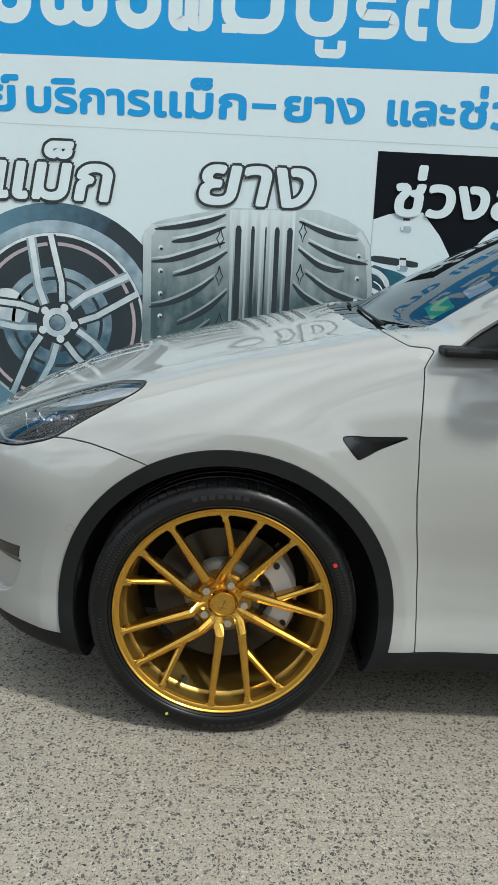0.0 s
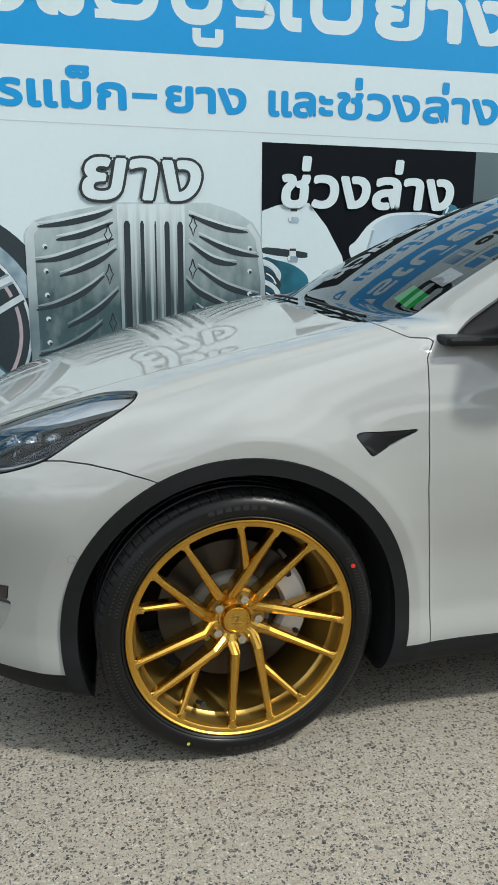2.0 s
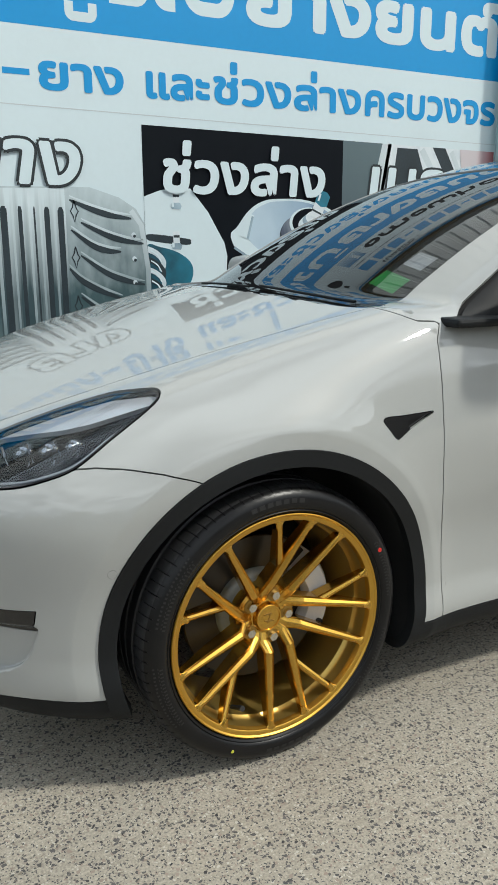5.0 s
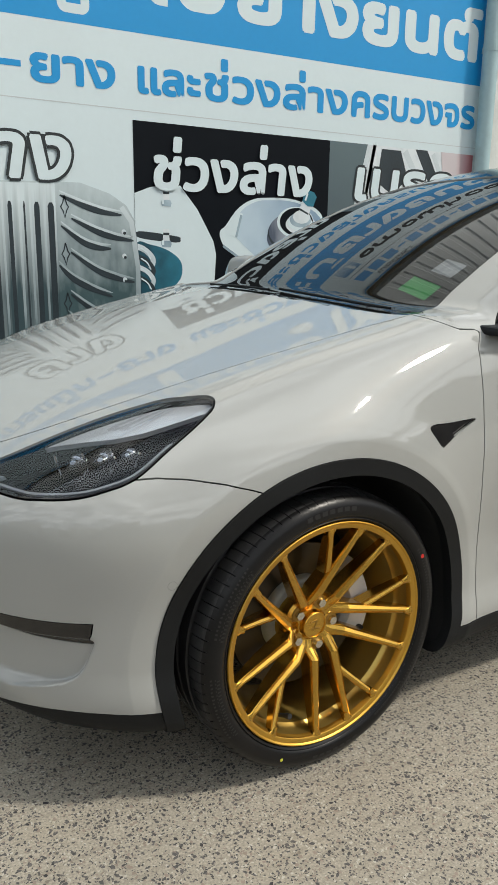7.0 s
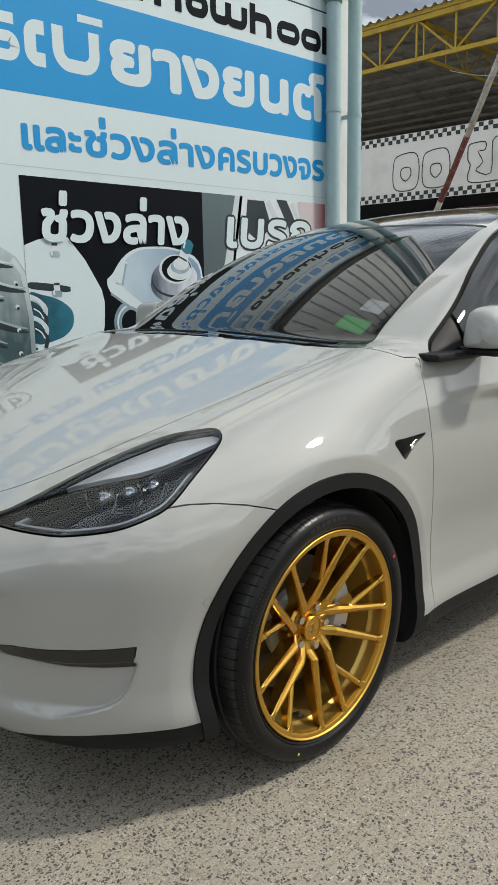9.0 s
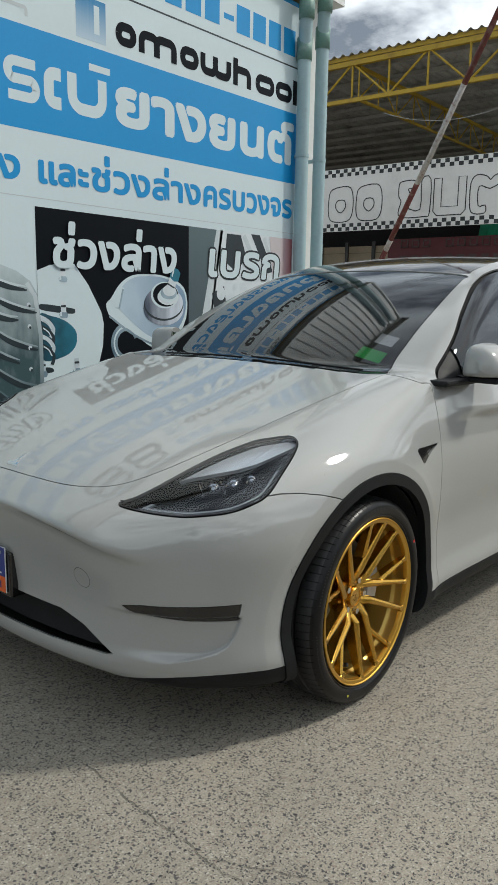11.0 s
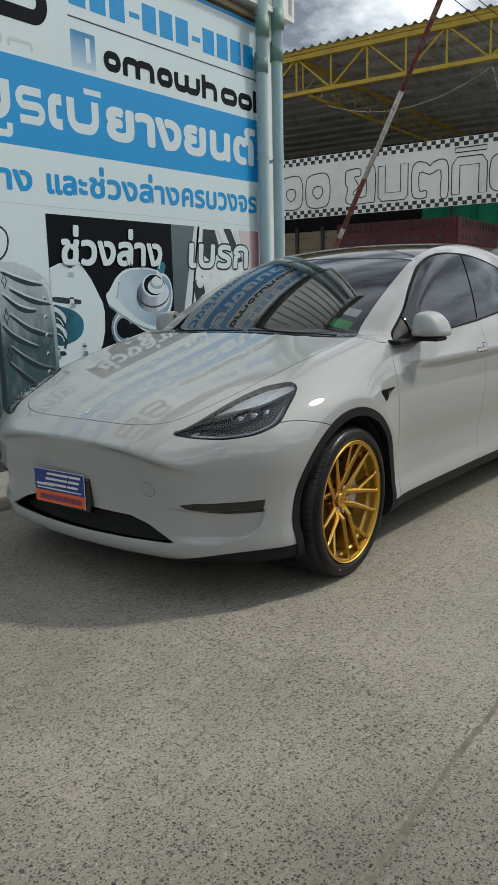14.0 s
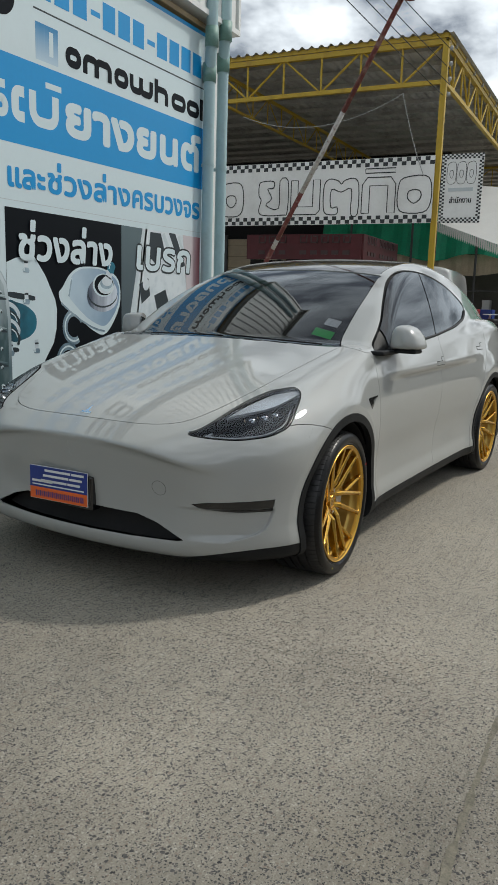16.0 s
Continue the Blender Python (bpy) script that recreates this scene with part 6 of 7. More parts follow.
shape("disc_gap", ring(WX, WZ, 0.14, 0.18, n=40), INK_DARK, 5, pic)
shape("caliper_print", [disc(WX - 0.30, WZ + 0.08, 0.115, 24)], INK_METAL, 5, pic)
for k in range(5):
    for off in (-1, 1):
        a = radians(100 + 72 * k)
        mid = a + off * radians(13)
        base = a + off * radians(24)
        u = (math.cos(mid), math.sin(mid))
        root = (WX + 0.13 * math.cos(base), WZ + 0.13 * math.sin(base))
        bend = (WX + 0.24 * math.cos(a + off * radians(17)), WZ + 0.24 * math.sin(a + off * radians(17)))
        end = (WX + 0.515 * math.cos(a + off * radians(6.5)), WZ + 0.515 * math.sin(a + off * radians(6.5)))
        shape("spoke_side", ribbon([root, bend, end], 0.060), INK_BLUEGREY if off > 0 else INK_DARK, 6, pic)
        shape("spoke_face", ribbon([root, bend, end], 0.034), INK_METAL, 7, pic)
    shape("bolt_print", [disc(WX + 0.10 * math.cos(radians(64 + 72 * k)), WZ + 0.10 * math.sin(radians(64 + 72 * k)), 0.024, 14)], INK_PALE, 9, pic)
shape("hub_print", [disc(WX, WZ, 0.10, 30)], INK_DARK, 7, pic)
shape("hub_ring", ring(WX, WZ, 0.05, 0.088, n=30), INK_METAL, 8, pic)
shape("hub_cap", [disc(WX, WZ, 0.045, 20)], INK_BLUEGREY, 8, pic)
caption("ล้อแม็ก", -1.62, -0.46, 1.55, 0.19, 0.16, 11)

# picture of a tyre tread
tread = shape("tread_picture", [[(-0.262, 0.18), (-0.262, 1.38), (-0.22, 1.43), (-0.15, 1.455), (0.0, 1.49), (0.24, 1.54), (0.78, 1.55), (0.95, 1.50), (1.05, 1.44), (1.10, 1.36), (1.13, 1.10), (1.13, 0.18)]],
              INK_TYRE, 10, label="printed picture of a tyre tread")
shape("shoulder_edge", ribbon([(-0.245, 0.18), (-0.245, 1.36), (-0.20, 1.42)], 0.05), INK_LINE, 11, tread)
shape("shoulder_edge", ribbon([(1.115, 0.18), (1.115, 1.10), (1.08, 1.35), (1.02, 1.43)], 0.03), INK_LINE, 11, tread)
shape("centre_rib", [[(0.245, 0.18), (0.245, 1.53), (0.635, 1.54), (0.635, 0.18)]], INK_RIB, 12, tread)
for x0, wd, mt in ((0.262, 0.018, INK_LINE), (0.298, 0.036, INK_DARK), (0.345, 0.012, INK_LINE), (0.385, 0.022, INK_DARK), (0.436, 0.014, INK_LINE), (0.462, 0.010, INK_DARK), (0.495, 0.012, INK_LINE),
                   (0.53, 0.030, INK_DARK), (0.572, 0.012, INK_LINE), (0.607, 0.034, INK_DARK)):
    top = 1.44 if mt is INK_DARK else 1.52
    shape("rib_line", [[(x0 - wd / 2, 0.18), (x0 - wd / 2, top - 0.02), (x0 - wd / 4, top), (x0 + wd / 4, top), (x0 + wd / 2, top - 0.02), (x0 + wd / 2, 0.18)]], mt, 13, tread)
for line in ([(-0.22, 1.21), (-0.12, 1.222), (-0.02, 1.25), (0.10, 1.295), (0.22, 1.34)], [(-0.09, 1.13), (0.02, 1.165), (0.14, 1.22), (0.235, 1.285)],
             [(-0.23, 0.94), (-0.12, 0.965), (-0.01, 1.01), (0.08, 1.065), (0.16, 1.13)], [(-0.06, 0.84), (0.05, 0.895), (0.14, 0.955), (0.24, 1.05)],
             [(-0.23, 0.68), (-0.1, 0.71), (0.02, 0.77), (0.14, 0.86)], [(-0.20, 1.40), (-0.05, 1.42), (0.12, 1.46), (0.22, 1.50)], [(-0.1, 1.33), (0.05, 1.36), (0.22, 1.43)],
             [(1.02, 1.385), (0.9, 1.40), (0.79, 1.43), (0.66, 1.48)], [(0.95, 1.20), (0.87, 1.205), (0.78, 1.235), (0.66, 1.32)],
             [(1.09, 1.245), (0.97, 1.262), (0.86, 1.295), (0.72, 1.36)], [(1.09, 1.01), (0.98, 1.035), (0.86, 1.08), (0.71, 1.18)],
             [(0.95, 0.93), (0.82, 0.98), (0.71, 1.04), (0.64, 1.11)], [(1.09, 0.76), (0.96, 0.79), (0.84, 0.85), (0.70, 0.95)], [(1.0, 0.62), (0.85, 0.70), (0.68, 0.84)]):
    fine = smooth_line(line, 6)
    shape("groove_light", ribbon([(x, z + 0.022) for x, z in fine], 0.020, True), INK_LINE, 11, tread)
    shape("groove", ribbon(fine, 0.034, True), INK_DARK, 12.5, tread)
for cx, cz in ((0.19, 1.36), (0.19, 1.14), (0.20, 0.86), (0.685, 1.42), (0.68, 1.17), (0.68, 0.90)):
    dia = [(cx, cz + 0.085), (cx + 0.016, cz + 0.02), (cx + 0.028, cz), (cx + 0.012, cz - 0.03), (cx, cz - 0.085), (cx - 0.012, cz - 0.03), (cx - 0.028, cz), (cx - 0.012, cz + 0.03), (cx, cz + 0.085)]
    shape("wear_mark", ribbon([(cx + (x - cx) * 0.8, cz + (z - cz) * 0.7) for x, z in dia], 0.007), INK_DARK, 12.5, tread)
for i in range(6):
    for cx in (-0.165, 1.03):
        shape("tread_stud", [disc(cx, 0.62 + 0.135 * i, 0.014, 10)], INK_PALE, 13, tread)
        shape("tread_stud", [disc(cx + 0.005, 0.612 + 0.135 * i, 0.009, 10)], INK_DARK, 14, tread)
caption("ยาง", 0.065, 0.725, 1.565, 0.205, 0.16, 16)

# picture of suspension parts
susp = sheet("suspension_picture", 1.105, 2.522, 0.18, 1.899, SIGN_BLACK, "printed picture of suspension parts on black", 3)
shape("plate_print", [[(1.105, 1.51), (1.20, 1.545), (1.28, 1.56), (1.403, 1.563), (1.52, 1.43), (1.63, 1.25), (1.65, 1.17), (1.64, 1.02), (1.605, 0.91), (1.50, 0.78), (1.40, 0.60), (1.105, 0.50)]], SIGN_WHITE, 4, susp)
shape("plate_slot", [smooth_line([(1.13, 1.300), (1.37, 1.275), (1.40, 1.258), (1.37, 1.238), (1.13, 1.262)], 4, True)], INK_DARK, 5, susp)
shape("plate_slot", [smooth_line([(1.14, 0.892), (1.20, 0.888), (1.21, 0.862), (1.14, 0.858)], 4, True)], INK_DARK, 5, susp)
shape("plate_hole", [smooth_line([(1.107, 1.222), (1.20, 1.225), (1.321, 1.190), (1.405, 1.12), (1.395, 1.02), (1.289, 0.955), (1.107, 0.955)], 5, True)], INK_DEEP, 5, susp)
for k in range(4):
    c0 = 1.215 - 0.058 * k
    shape("coil_print", ribbon(smooth_line([(1.112, c0), (1.17, c0 - 0.025), (1.215, c0 - 0.075), (1.20, c0 - 0.13)], 6), 0.034 - 0.003 * k), INK_DARK if k % 2 else INK_METAL, 6 + k, susp)
    shape("coil_glint", ribbon(smooth_line([(1.135, c0 - 0.01), (1.175, c0 - 0.035), (1.20, c0 - 0.075)], 6), 0.008), SIGN_WHITE, 10, susp)
for cx, cz in ((1.307, 1.500), (1.305, 1.268), (1.127, 0.890), (1.405, 0.895)):
    shape("stud_print", [[(cx - 0.020, cz - 0.06), (cx - 0.022, cz + 0.045), (cx + 0.018, cz + 0.050), (cx + 0.024, cz - 0.06)]], INK_METAL, 6, susp)
    shape("stud_nut", [[(cx - 0.028, cz - 0.020), (cx - 0.036, cz - 0.035), (cx - 0.028, cz - 0.055), (cx + 0.028, cz - 0.058), (cx + 0.036, cz - 0.038), (cx + 0.026, cz - 0.020)]], INK_BLUEGREY, 7, susp)
    shape("stud_thread", [[(cx - 0.02, cz + 0.012), (cx - 0.02, cz + 0.026), (cx + 0.02, cz + 0.026), (cx + 0.02, cz + 0.012)]], INK_DARK, 7, susp)
    shape("stud_glint", [[(cx - 0.030, cz - 0.018), (cx - 0.030, cz - 0.045), (cx - 0.015, cz - 0.045), (cx - 0.015, cz - 0.018)]], SIGN_WHITE, 8, susp)
shape("mount_base", [smooth_line([(1.675, 1.30), (1.72, 1.345), (1.80, 1.44), (1.90, 1.50), (2.02, 1.52), (2.25, 1.515), (2.47, 1.43), (2.49, 1.20), (2.30, 0.97), (2.12, 0.99), (1.90, 1.12), (1.72, 1.21)], 4, True)], SIGN_WHITE, 4, susp)
shape("mount_face", [smooth_line([(1.77, 1.31), (1.83, 1.43), (1.92, 1.485), (2.02, 1.505), (2.25, 1.50), (2.46, 1.41), (2.47, 1.22), (2.30, 1.04), (2.13, 1.06), (1.95, 1.155)], 4, True)], INK_STEEL, 5, susp)
shape("mount_shade", ribbon(smooth_line([(1.70, 1.222), (1.90, 1.105), (2.12, 1.015), (2.27, 0.985)], 6), 0.016), INK_BLUEGREY, 6, susp)


bush_layer = 7


def oval(cx, cz, rx, rz):
    return [(cx + rx * math.cos(a / 18 * math.pi), cz + rz * math.sin(a / 18 * math.pi)) for a in range(36)]


for nm, cx, cz, rx, rz, mt in (("bush_foot", 2.245, 1.275, 0.215, 0.125, INK_CYL), ("bush_line", 2.245, 1.305, 0.210, 0.120, INK_DARK), ("bush_body", 2.247, 1.318, 0.205, 0.118, INK_CYL),
                               ("bush_top", 2.255, 1.375, 0.150, 0.098, SIGN_WHITE), ("bush_gap", 2.262, 1.378, 0.135, 0.088, SIGN_BLACK), ("seal_foot", 2.285, 1.362, 0.112, 0.060, INK_METAL),
                               ("seal_ring", 2.288, 1.378, 0.100, 0.055, SIGN_WHITE), ("seal_dark", 2.292, 1.392, 0.088, 0.048, INK_BLUEGREY), ("seal_neck", 2.300, 1.410, 0.070, 0.042, INK_METAL)):
    bush_layer += 1
    shape(nm, [oval(cx, cz, rx, rz)], mt, bush_layer, susp)
shape("bolt_shank", ribbon([(2.300, 1.405), (2.345, 1.505)], 0.085), INK_METAL, 18, susp)
shape("bolt_line", ribbon([(2.275, 1.462), (2.352, 1.430)], 0.012), INK_DARK, 19, susp)
shape("bolt_head", [[(2.300, 1.510), (2.318, 1.560), (2.350, 1.580), (2.395, 1.568), (2.418, 1.540), (2.392, 1.478), (2.345, 1.478)]], INK_DEEP, 19, susp)
shape("bolt_glint", ribbon([(2.325, 1.515), (2.343, 1.560)], 0.014), INK_METAL, 20, susp)
shape("mount_stud", ribbon([(1.775, 1.28), (1.815, 1.425)], 0.058), SIGN_WHITE, 7, susp)
shape("stud_shade", ribbon([(1.795, 1.275), (1.832, 1.41)], 0.016), INK_BLUEGREY, 8, susp)
for cx, cz, a0, a1 in ((1.86, 1.03, 20, 300), (1.78, 0.76, 0, 250)):
    for r0, r1, mt, ly in ((0.085, 0.145, INK_BLUEGREY, 4), (0.108, 0.122, SIGN_WHITE, 5)):
        shape("spring_print", ring(cx, cz, r0, r1, a0, a1, 30), mt, ly - 0.6, susp)
caption("ช่วงล่าง", 1.235, 2.365, 1.545, 0.17, 0.08, 21, dark=False, bold=0.012)

# picture of brake parts
brake = sheet("brake_picture", 2.522, 3.90, 0.18, 1.899, INK_TEAL, "printed picture of brake parts", 3)
shape("brake_light", [[(2.85, 1.899), (2.93, 1.899), (2.74, 0.9), (2.60, 0.9)]], INK_PALE, 4, brake)
shape("brake_metal", [[(2.90, 1.899), (3.72, 1.899), (3.88, 1.6), (3.88, 0.9), (2.72, 0.9)]], INK_METAL, 4, brake)
for one in ([[(2.98, 1.88), (3.16, 1.88), (3.24, 1.70), (3.10, 1.58), (2.95, 1.66)], [(3.30, 1.899), (3.42, 1.899), (3.62, 1.60), (3.52, 1.58)], [(2.80, 1.40), (2.95, 1.46), (2.98, 1.30), (2.84, 1.22)],
                     [(3.05, 1.30), (3.25, 1.36), (3.40, 1.05), (3.16, 1.0)]]):
    shape("brake_dark", [one], INK_DARK, 5, brake)
shape("brake_rod", ribbon([(3.20, 1.88), (3.45, 1.55)], 0.05), INK_PALE, 6, brake)
shape("brake_rod", ribbon([(3.48, 1.88), (3.70, 1.52)], 0.04), INK_PALE, 6, brake)
shape("brake_bolt", [disc(2.91, 1.40, 0.055, 16)], INK_METAL, 6, brake)
shape("brake_bolt", [disc(2.90, 1.17, 0.06, 16)], INK_METAL, 6, brake)
shape("brake_fade", [[(3.56, 1.899), (3.90, 1.899), (3.90, 0.18), (3.72, 0.9)]], INK_RED, 7, brake)
caption("เบรก", 2.76, 3.70, 1.54, 0.20, 0.08, 8)


# ---- drain pipes on the wall ----
def drain(x, y, kink_x, kink_y, z_kink, label):
    ob = thing("drain_pipe", pose(x, y, 0), label, "pipe", "drain pipes at the wall's corner")
    lo, hi = z_kink
    for z0, z1, p, q in ((0.0, lo, (0, 0), (0, 0)), (lo, hi, (0, 0), (kink_x, kink_y)), (hi, 6.9, (kink_x, kink_y), (kink_x, kink_y))):
        bm = bmesh.new()
        tube(bm, (*p, z0), (*q, z1), 0.057, 20, caps=False)
        part("pipe_length", bm, PIPE, ob, smooth=True)
    for z, p in ((lo, (0, 0)), (hi, (kink_x, kink_y))):
        bm = bmesh.new()
        d = 0.09
        tube(bm, (*p, z - d), (*p, z + d), 0.066, 20)
        part("pipe_joint", bm, PIPE_JOINT, ob, "green patched joint", True)
    for z in (1.0, 2.6):
        bm = bmesh.new()
        lathe(bm, [(0.058, z), (0.062, z), (0.062, z + 0.03), (0.058, z + 0.03)], 20, "z")
        box(bm, (-0.012, 0.05, z), (0.012, 0.12, z + 0.03))
        part("pipe_clip", bm, PIPE, ob)


drain(3.92, WALL_Y - 0.075, -0.055, -0.05, (3.49, 3.80), "pale blue plastic drain pipe with green joints on the wall")
drain(4.20, WALL_Y - 0.075, -0.055, -0.05, (3.65, 3.93), "pale blue-green plastic drain pipe with green joints on the wall")

# ---- yard ground details ----
def wander(a, b, n, amp, seed):
    r = random.Random(seed)
    a, b = Vector(a), Vector(b)
    side = Vector((-(b - a).y, (b - a).x)).normalized()
    off, pts = 0.0, []
    for i in range(n + 1):
        off = off * 0.75 + r.uniform(-amp, amp)
        pts.append(a.lerp(b, i / n) + side * off * (0 if i in (0, n) else 1))
    return pts


def ground_strip(name, pts, width, material, label, z=0.0025, seed=1, vary=0.5):
    r = random.Random(seed)
    bm = bmesh.new()
    prev = None
    for i, p in enumerate(pts):
        d = (pts[min(i + 1, len(pts) - 1)] - pts[max(i - 1, 0)]).normalized()
        w = width / 2 * r.uniform(1 - vary, 1 + vary)
        nrm = Vector((-d.y, d.x)) * w
        pair = [bm.verts.new((p.x + nrm.x, p.y + nrm.y, z)), bm.verts.new((p.x - nrm.x, p.y - nrm.y, z))]
        if prev:
            bm.faces.new((prev[0], prev[1], pair[1], pair[0]))
        prev = pair
    bmesh.ops.recalc_face_normals(bm, faces=bm.faces)
    for f in bm.faces:
        if f.normal.z < 0:
            f.normal_flip()
    ob = part(name, bm, material)
    return tagged(ob, label, "ground", kind="structure")


crack = []
for i, (a, b) in enumerate((((-0.66, 2.44), (-0.71, 2.0)), ((-0.71, 2.0), (-0.745, 1.66)), ((-0.745, 1.66), (-0.74, 1.39)), ((-0.74, 1.39), (-0.795, 1.06)))):
    crack += wander(a, b, 26, 0.006, 20 + i)[:-1]
ground_strip("ground_crack", crack, 0.0019, CRACK, "fine wandering crack in the concrete", vary=0.7, seed=4)
ground_strip("ground_crack", wander((-0.712, 1.83), (-0.60, 1.55), 20, 0.005, 31), 0.0016, CRACK, "fine branching crack in the concrete", vary=0.7, seed=6)
ground_strip("ground_joint", wander((-8.0, 1.16), (6.0, 0.90), 420, 0.004, 12), 0.020, JOINT_FILL, "dirty filled joint between concrete slabs", vary=0.6, seed=5)


# ---- canopy across the yard ----
YELLOW = mat("yellow_painted_steel", (0.46, 0.31, 0.02), rough=0.5, spread=0.15, stain=(0.20, 0.12, 0.03), stain_scale=4, stain_amount=0.6)
ROOF_SHEET = mat("grey_roof_sheet", (0.36, 0.355, 0.335), rough=0.7, spread=0.25, scale=2, fine=30, stain=(0.07, 0.06, 0.05), stain_scale=1.5, stain_amount=0.6)
BANNER = mat("white_banner", (0.78, 0.79, 0.78), rough=0.6, spread=0.04, scale=1, fine=20, stain=(0.42, 0.41, 0.38), stain_scale=0.8, stain_amount=0.4)
BANNER_DARK = mat("banner_black", (0.03, 0.035, 0.038), rough=0.6, spread=0.2)
MAROON = mat("maroon_board", (0.115, 0.024, 0.032), rough=0.5, spread=0.2, stain=(0.05, 0.02, 0.02), stain_scale=2, stain_amount=0.5)
DULL_SILVER = mat("dull_letters", (0.085, 0.055, 0.058), rough=0.5, spread=0.1)
TARP_GREEN = mat("green_tarpaulin", (0.012, 0.30, 0.155), rough=0.6, spread=0.25, scale=2, fine=20)
TENT_WHITE = mat("white_tent_cloth", (0.62, 0.62, 0.60), rough=0.7, spread=0.06, scale=2, fine=30)
SHADE_WALL = mat("shaded_wall", (0.07, 0.065, 0.058), rough=0.9, spread=0.3, scale=2, fine=30, stain=(0.03, 0.028, 0.025), stain_scale=1.2, stain_amount=0.7)
TAN_JOINT = mat("tan_wall_joint", (0.20, 0.17, 0.12), rough=0.9, spread=0.15)
TAN = mat("tan_wall", (0.46, 0.38, 0.27), rough=0.8, spread=0.2, scale=3, fine=40)
RUST = mat("rusted_paint", (0.15, 0.035, 0.03), rough=0.7, spread=0.3, scale=25, fine=120, stain=(0.30, 0.22, 0.17), stain_scale=18, stain_amount=0.8)
POLE_WHITE = mat("chipped_white_paint", (0.52, 0.50, 0.47), rough=0.6, spread=0.15, scale=30, fine=120, stain=(0.20, 0.07, 0.04), stain_scale=22, stain_amount=0.9)
CABLE = mat("black_cable", (0.012, 0.012, 0.013), rough=0.6)
PALE_CABLE = mat("grey_cable", (0.35, 0.36, 0.36), rough=0.6)

CX, CY, CTOP, CLOW = 13.5, 4.70, 6.50, 5.74
canopy = thing("canopy", pose(0, 0, 0), "open yard canopy with yellow trussed steel frame and grey sheet roof", "canopy")


def truss(a, b, top, low, bays, r=0.040, start_up=True):
    """A flat truss between two plan points: two chords, uprights and diagonals."""
    a, b = Vector((*a, 0)), Vector((*b, 0))
    for z, rr in ((top, r * 1.3), (low, r * 1.05)):
        bm = bmesh.new()
        d = (b - a).normalized()
        n = Vector((-d.y, d.x, 0)) * rr
        up = Vector((0, 0, rr))
        vs = []
        for p in (a, b):
            vs.append([bm.verts.new(p + Vector((0, 0, z)) + s * n + t * up) for s, t in ((-1, -1), (1, -1), (1, 1), (-1, 1))])
        for k in range(4):
            bm.faces.new((vs[0][k], vs[0][(k + 1) % 4], vs[1][(k + 1) % 4], vs[1][k]))
        part("chord", bm, YELLOW, canopy)
    for i in range(bays + 1):
        p = a.lerp(b, i / bays)
        bm = bmesh.new()
        tube(bm, p + Vector((0, 0, low)), p + Vector((0, 0, top)), r * 0.6, 6)
        part("upright", bm, YELLOW, canopy)
        if i < bays:
            q = a.lerp(b, (i + 1) / bays)
            up = (i % 2 == 0) == start_up
            bm = bmesh.new()
            tube(bm, p + Vector((0, 0, low if up else top)), q + Vector((0, 0, top if up else low)), r * 0.6, 6)
            part("diagonal", bm, YELLOW, canopy)


truss((CX, CY), (CX, CY + 14.32), CTOP, CLOW, 16, start_up=False)
truss((CX, CY), (CX + 22, CY), CTOP, CLOW, 26, start_up=False)
part("fascia", boxes(((CX - 0.075, CY - 0.05, CTOP + 0.06), (CX - 0.045, CY + 20.0, CTOP + 0.155)), bevel=0.006), YELLOW, canopy, "yellow steel eaves board")
part("fascia", boxes(((CX - 0.04, CY - 0.075, CTOP + 0.06), (CX + 22.0, CY - 0.045, CTOP + 0.155)), bevel=0.006), YELLOW, canopy)
truss((CX + 15.0, CY + 0.5), (CX + 15.0, CY + 13), CTOP - 0.05, CLOW, 14, 0.030)
truss((CX, CY + 5.2), (CX + 16, CY + 5.2), CTOP - 0.1, CLOW, 18, 0.026)
part("post", boxes(((CX - 0.06, CY - 0.06, 0), (CX + 0.06, CY + 0.06, CTOP)), bevel=0.01), YELLOW, canopy, "yellow square steel post")
part("post", boxes(((CX - 0.085, 15.8, 0), (CX + 0.085, 15.97, CTOP)), bevel=0.01), YELLOW, canopy)
# wavy roof sheets, ridges running away from the front edge
bm = bmesh.new()
xs = [CX - 0.14, CX + 8, CX + 24]
cols = []
y = CY - 0.16
while y < 26:
    wave = 0.5 + 0.5 * math.cos((y - CY) / 0.222 * 2 * math.pi)
    z = CTOP + 0.125 + 0.062 * wave ** 1.7
    cols.append([bm.verts.new((x, y, z + 0.02 * (x - CX) / 8)) for x in xs])
    y += 0.0277
for u, v in zip(cols, cols[1:]):
    for i in range(len(xs) - 1):
        bm.faces.new((u[i], v[i], v[i + 1], u[i + 1]))
part("roof_sheet", bm, ROOF_SHEET, canopy, "dark grey corrugated roof sheets")
for k in range(22):
    x0 = CX + 0.55 + 1.05 * k
    part("purlin", boxes(((x0, CY - 0.1, CTOP + 0.03), (x0 + 0.07, 25.5, CTOP + 0.115))), ROOF_SHEET, canopy)

# banner with a chequered border
banner = thing("banner", pose(CX - 0.1, 0, 0), "long white banner with outlined plain shapes and a chequered border", "banner")
BY0, BY1, BZ0, BZ1 = 4.74, 11.9, 2.95, 4.30
bm = boxes(((-0.008, BY0, BZ0), (0.008, BY1, BZ1)))
part("cloth", bm, BANNER, banner, "white banner cloth")


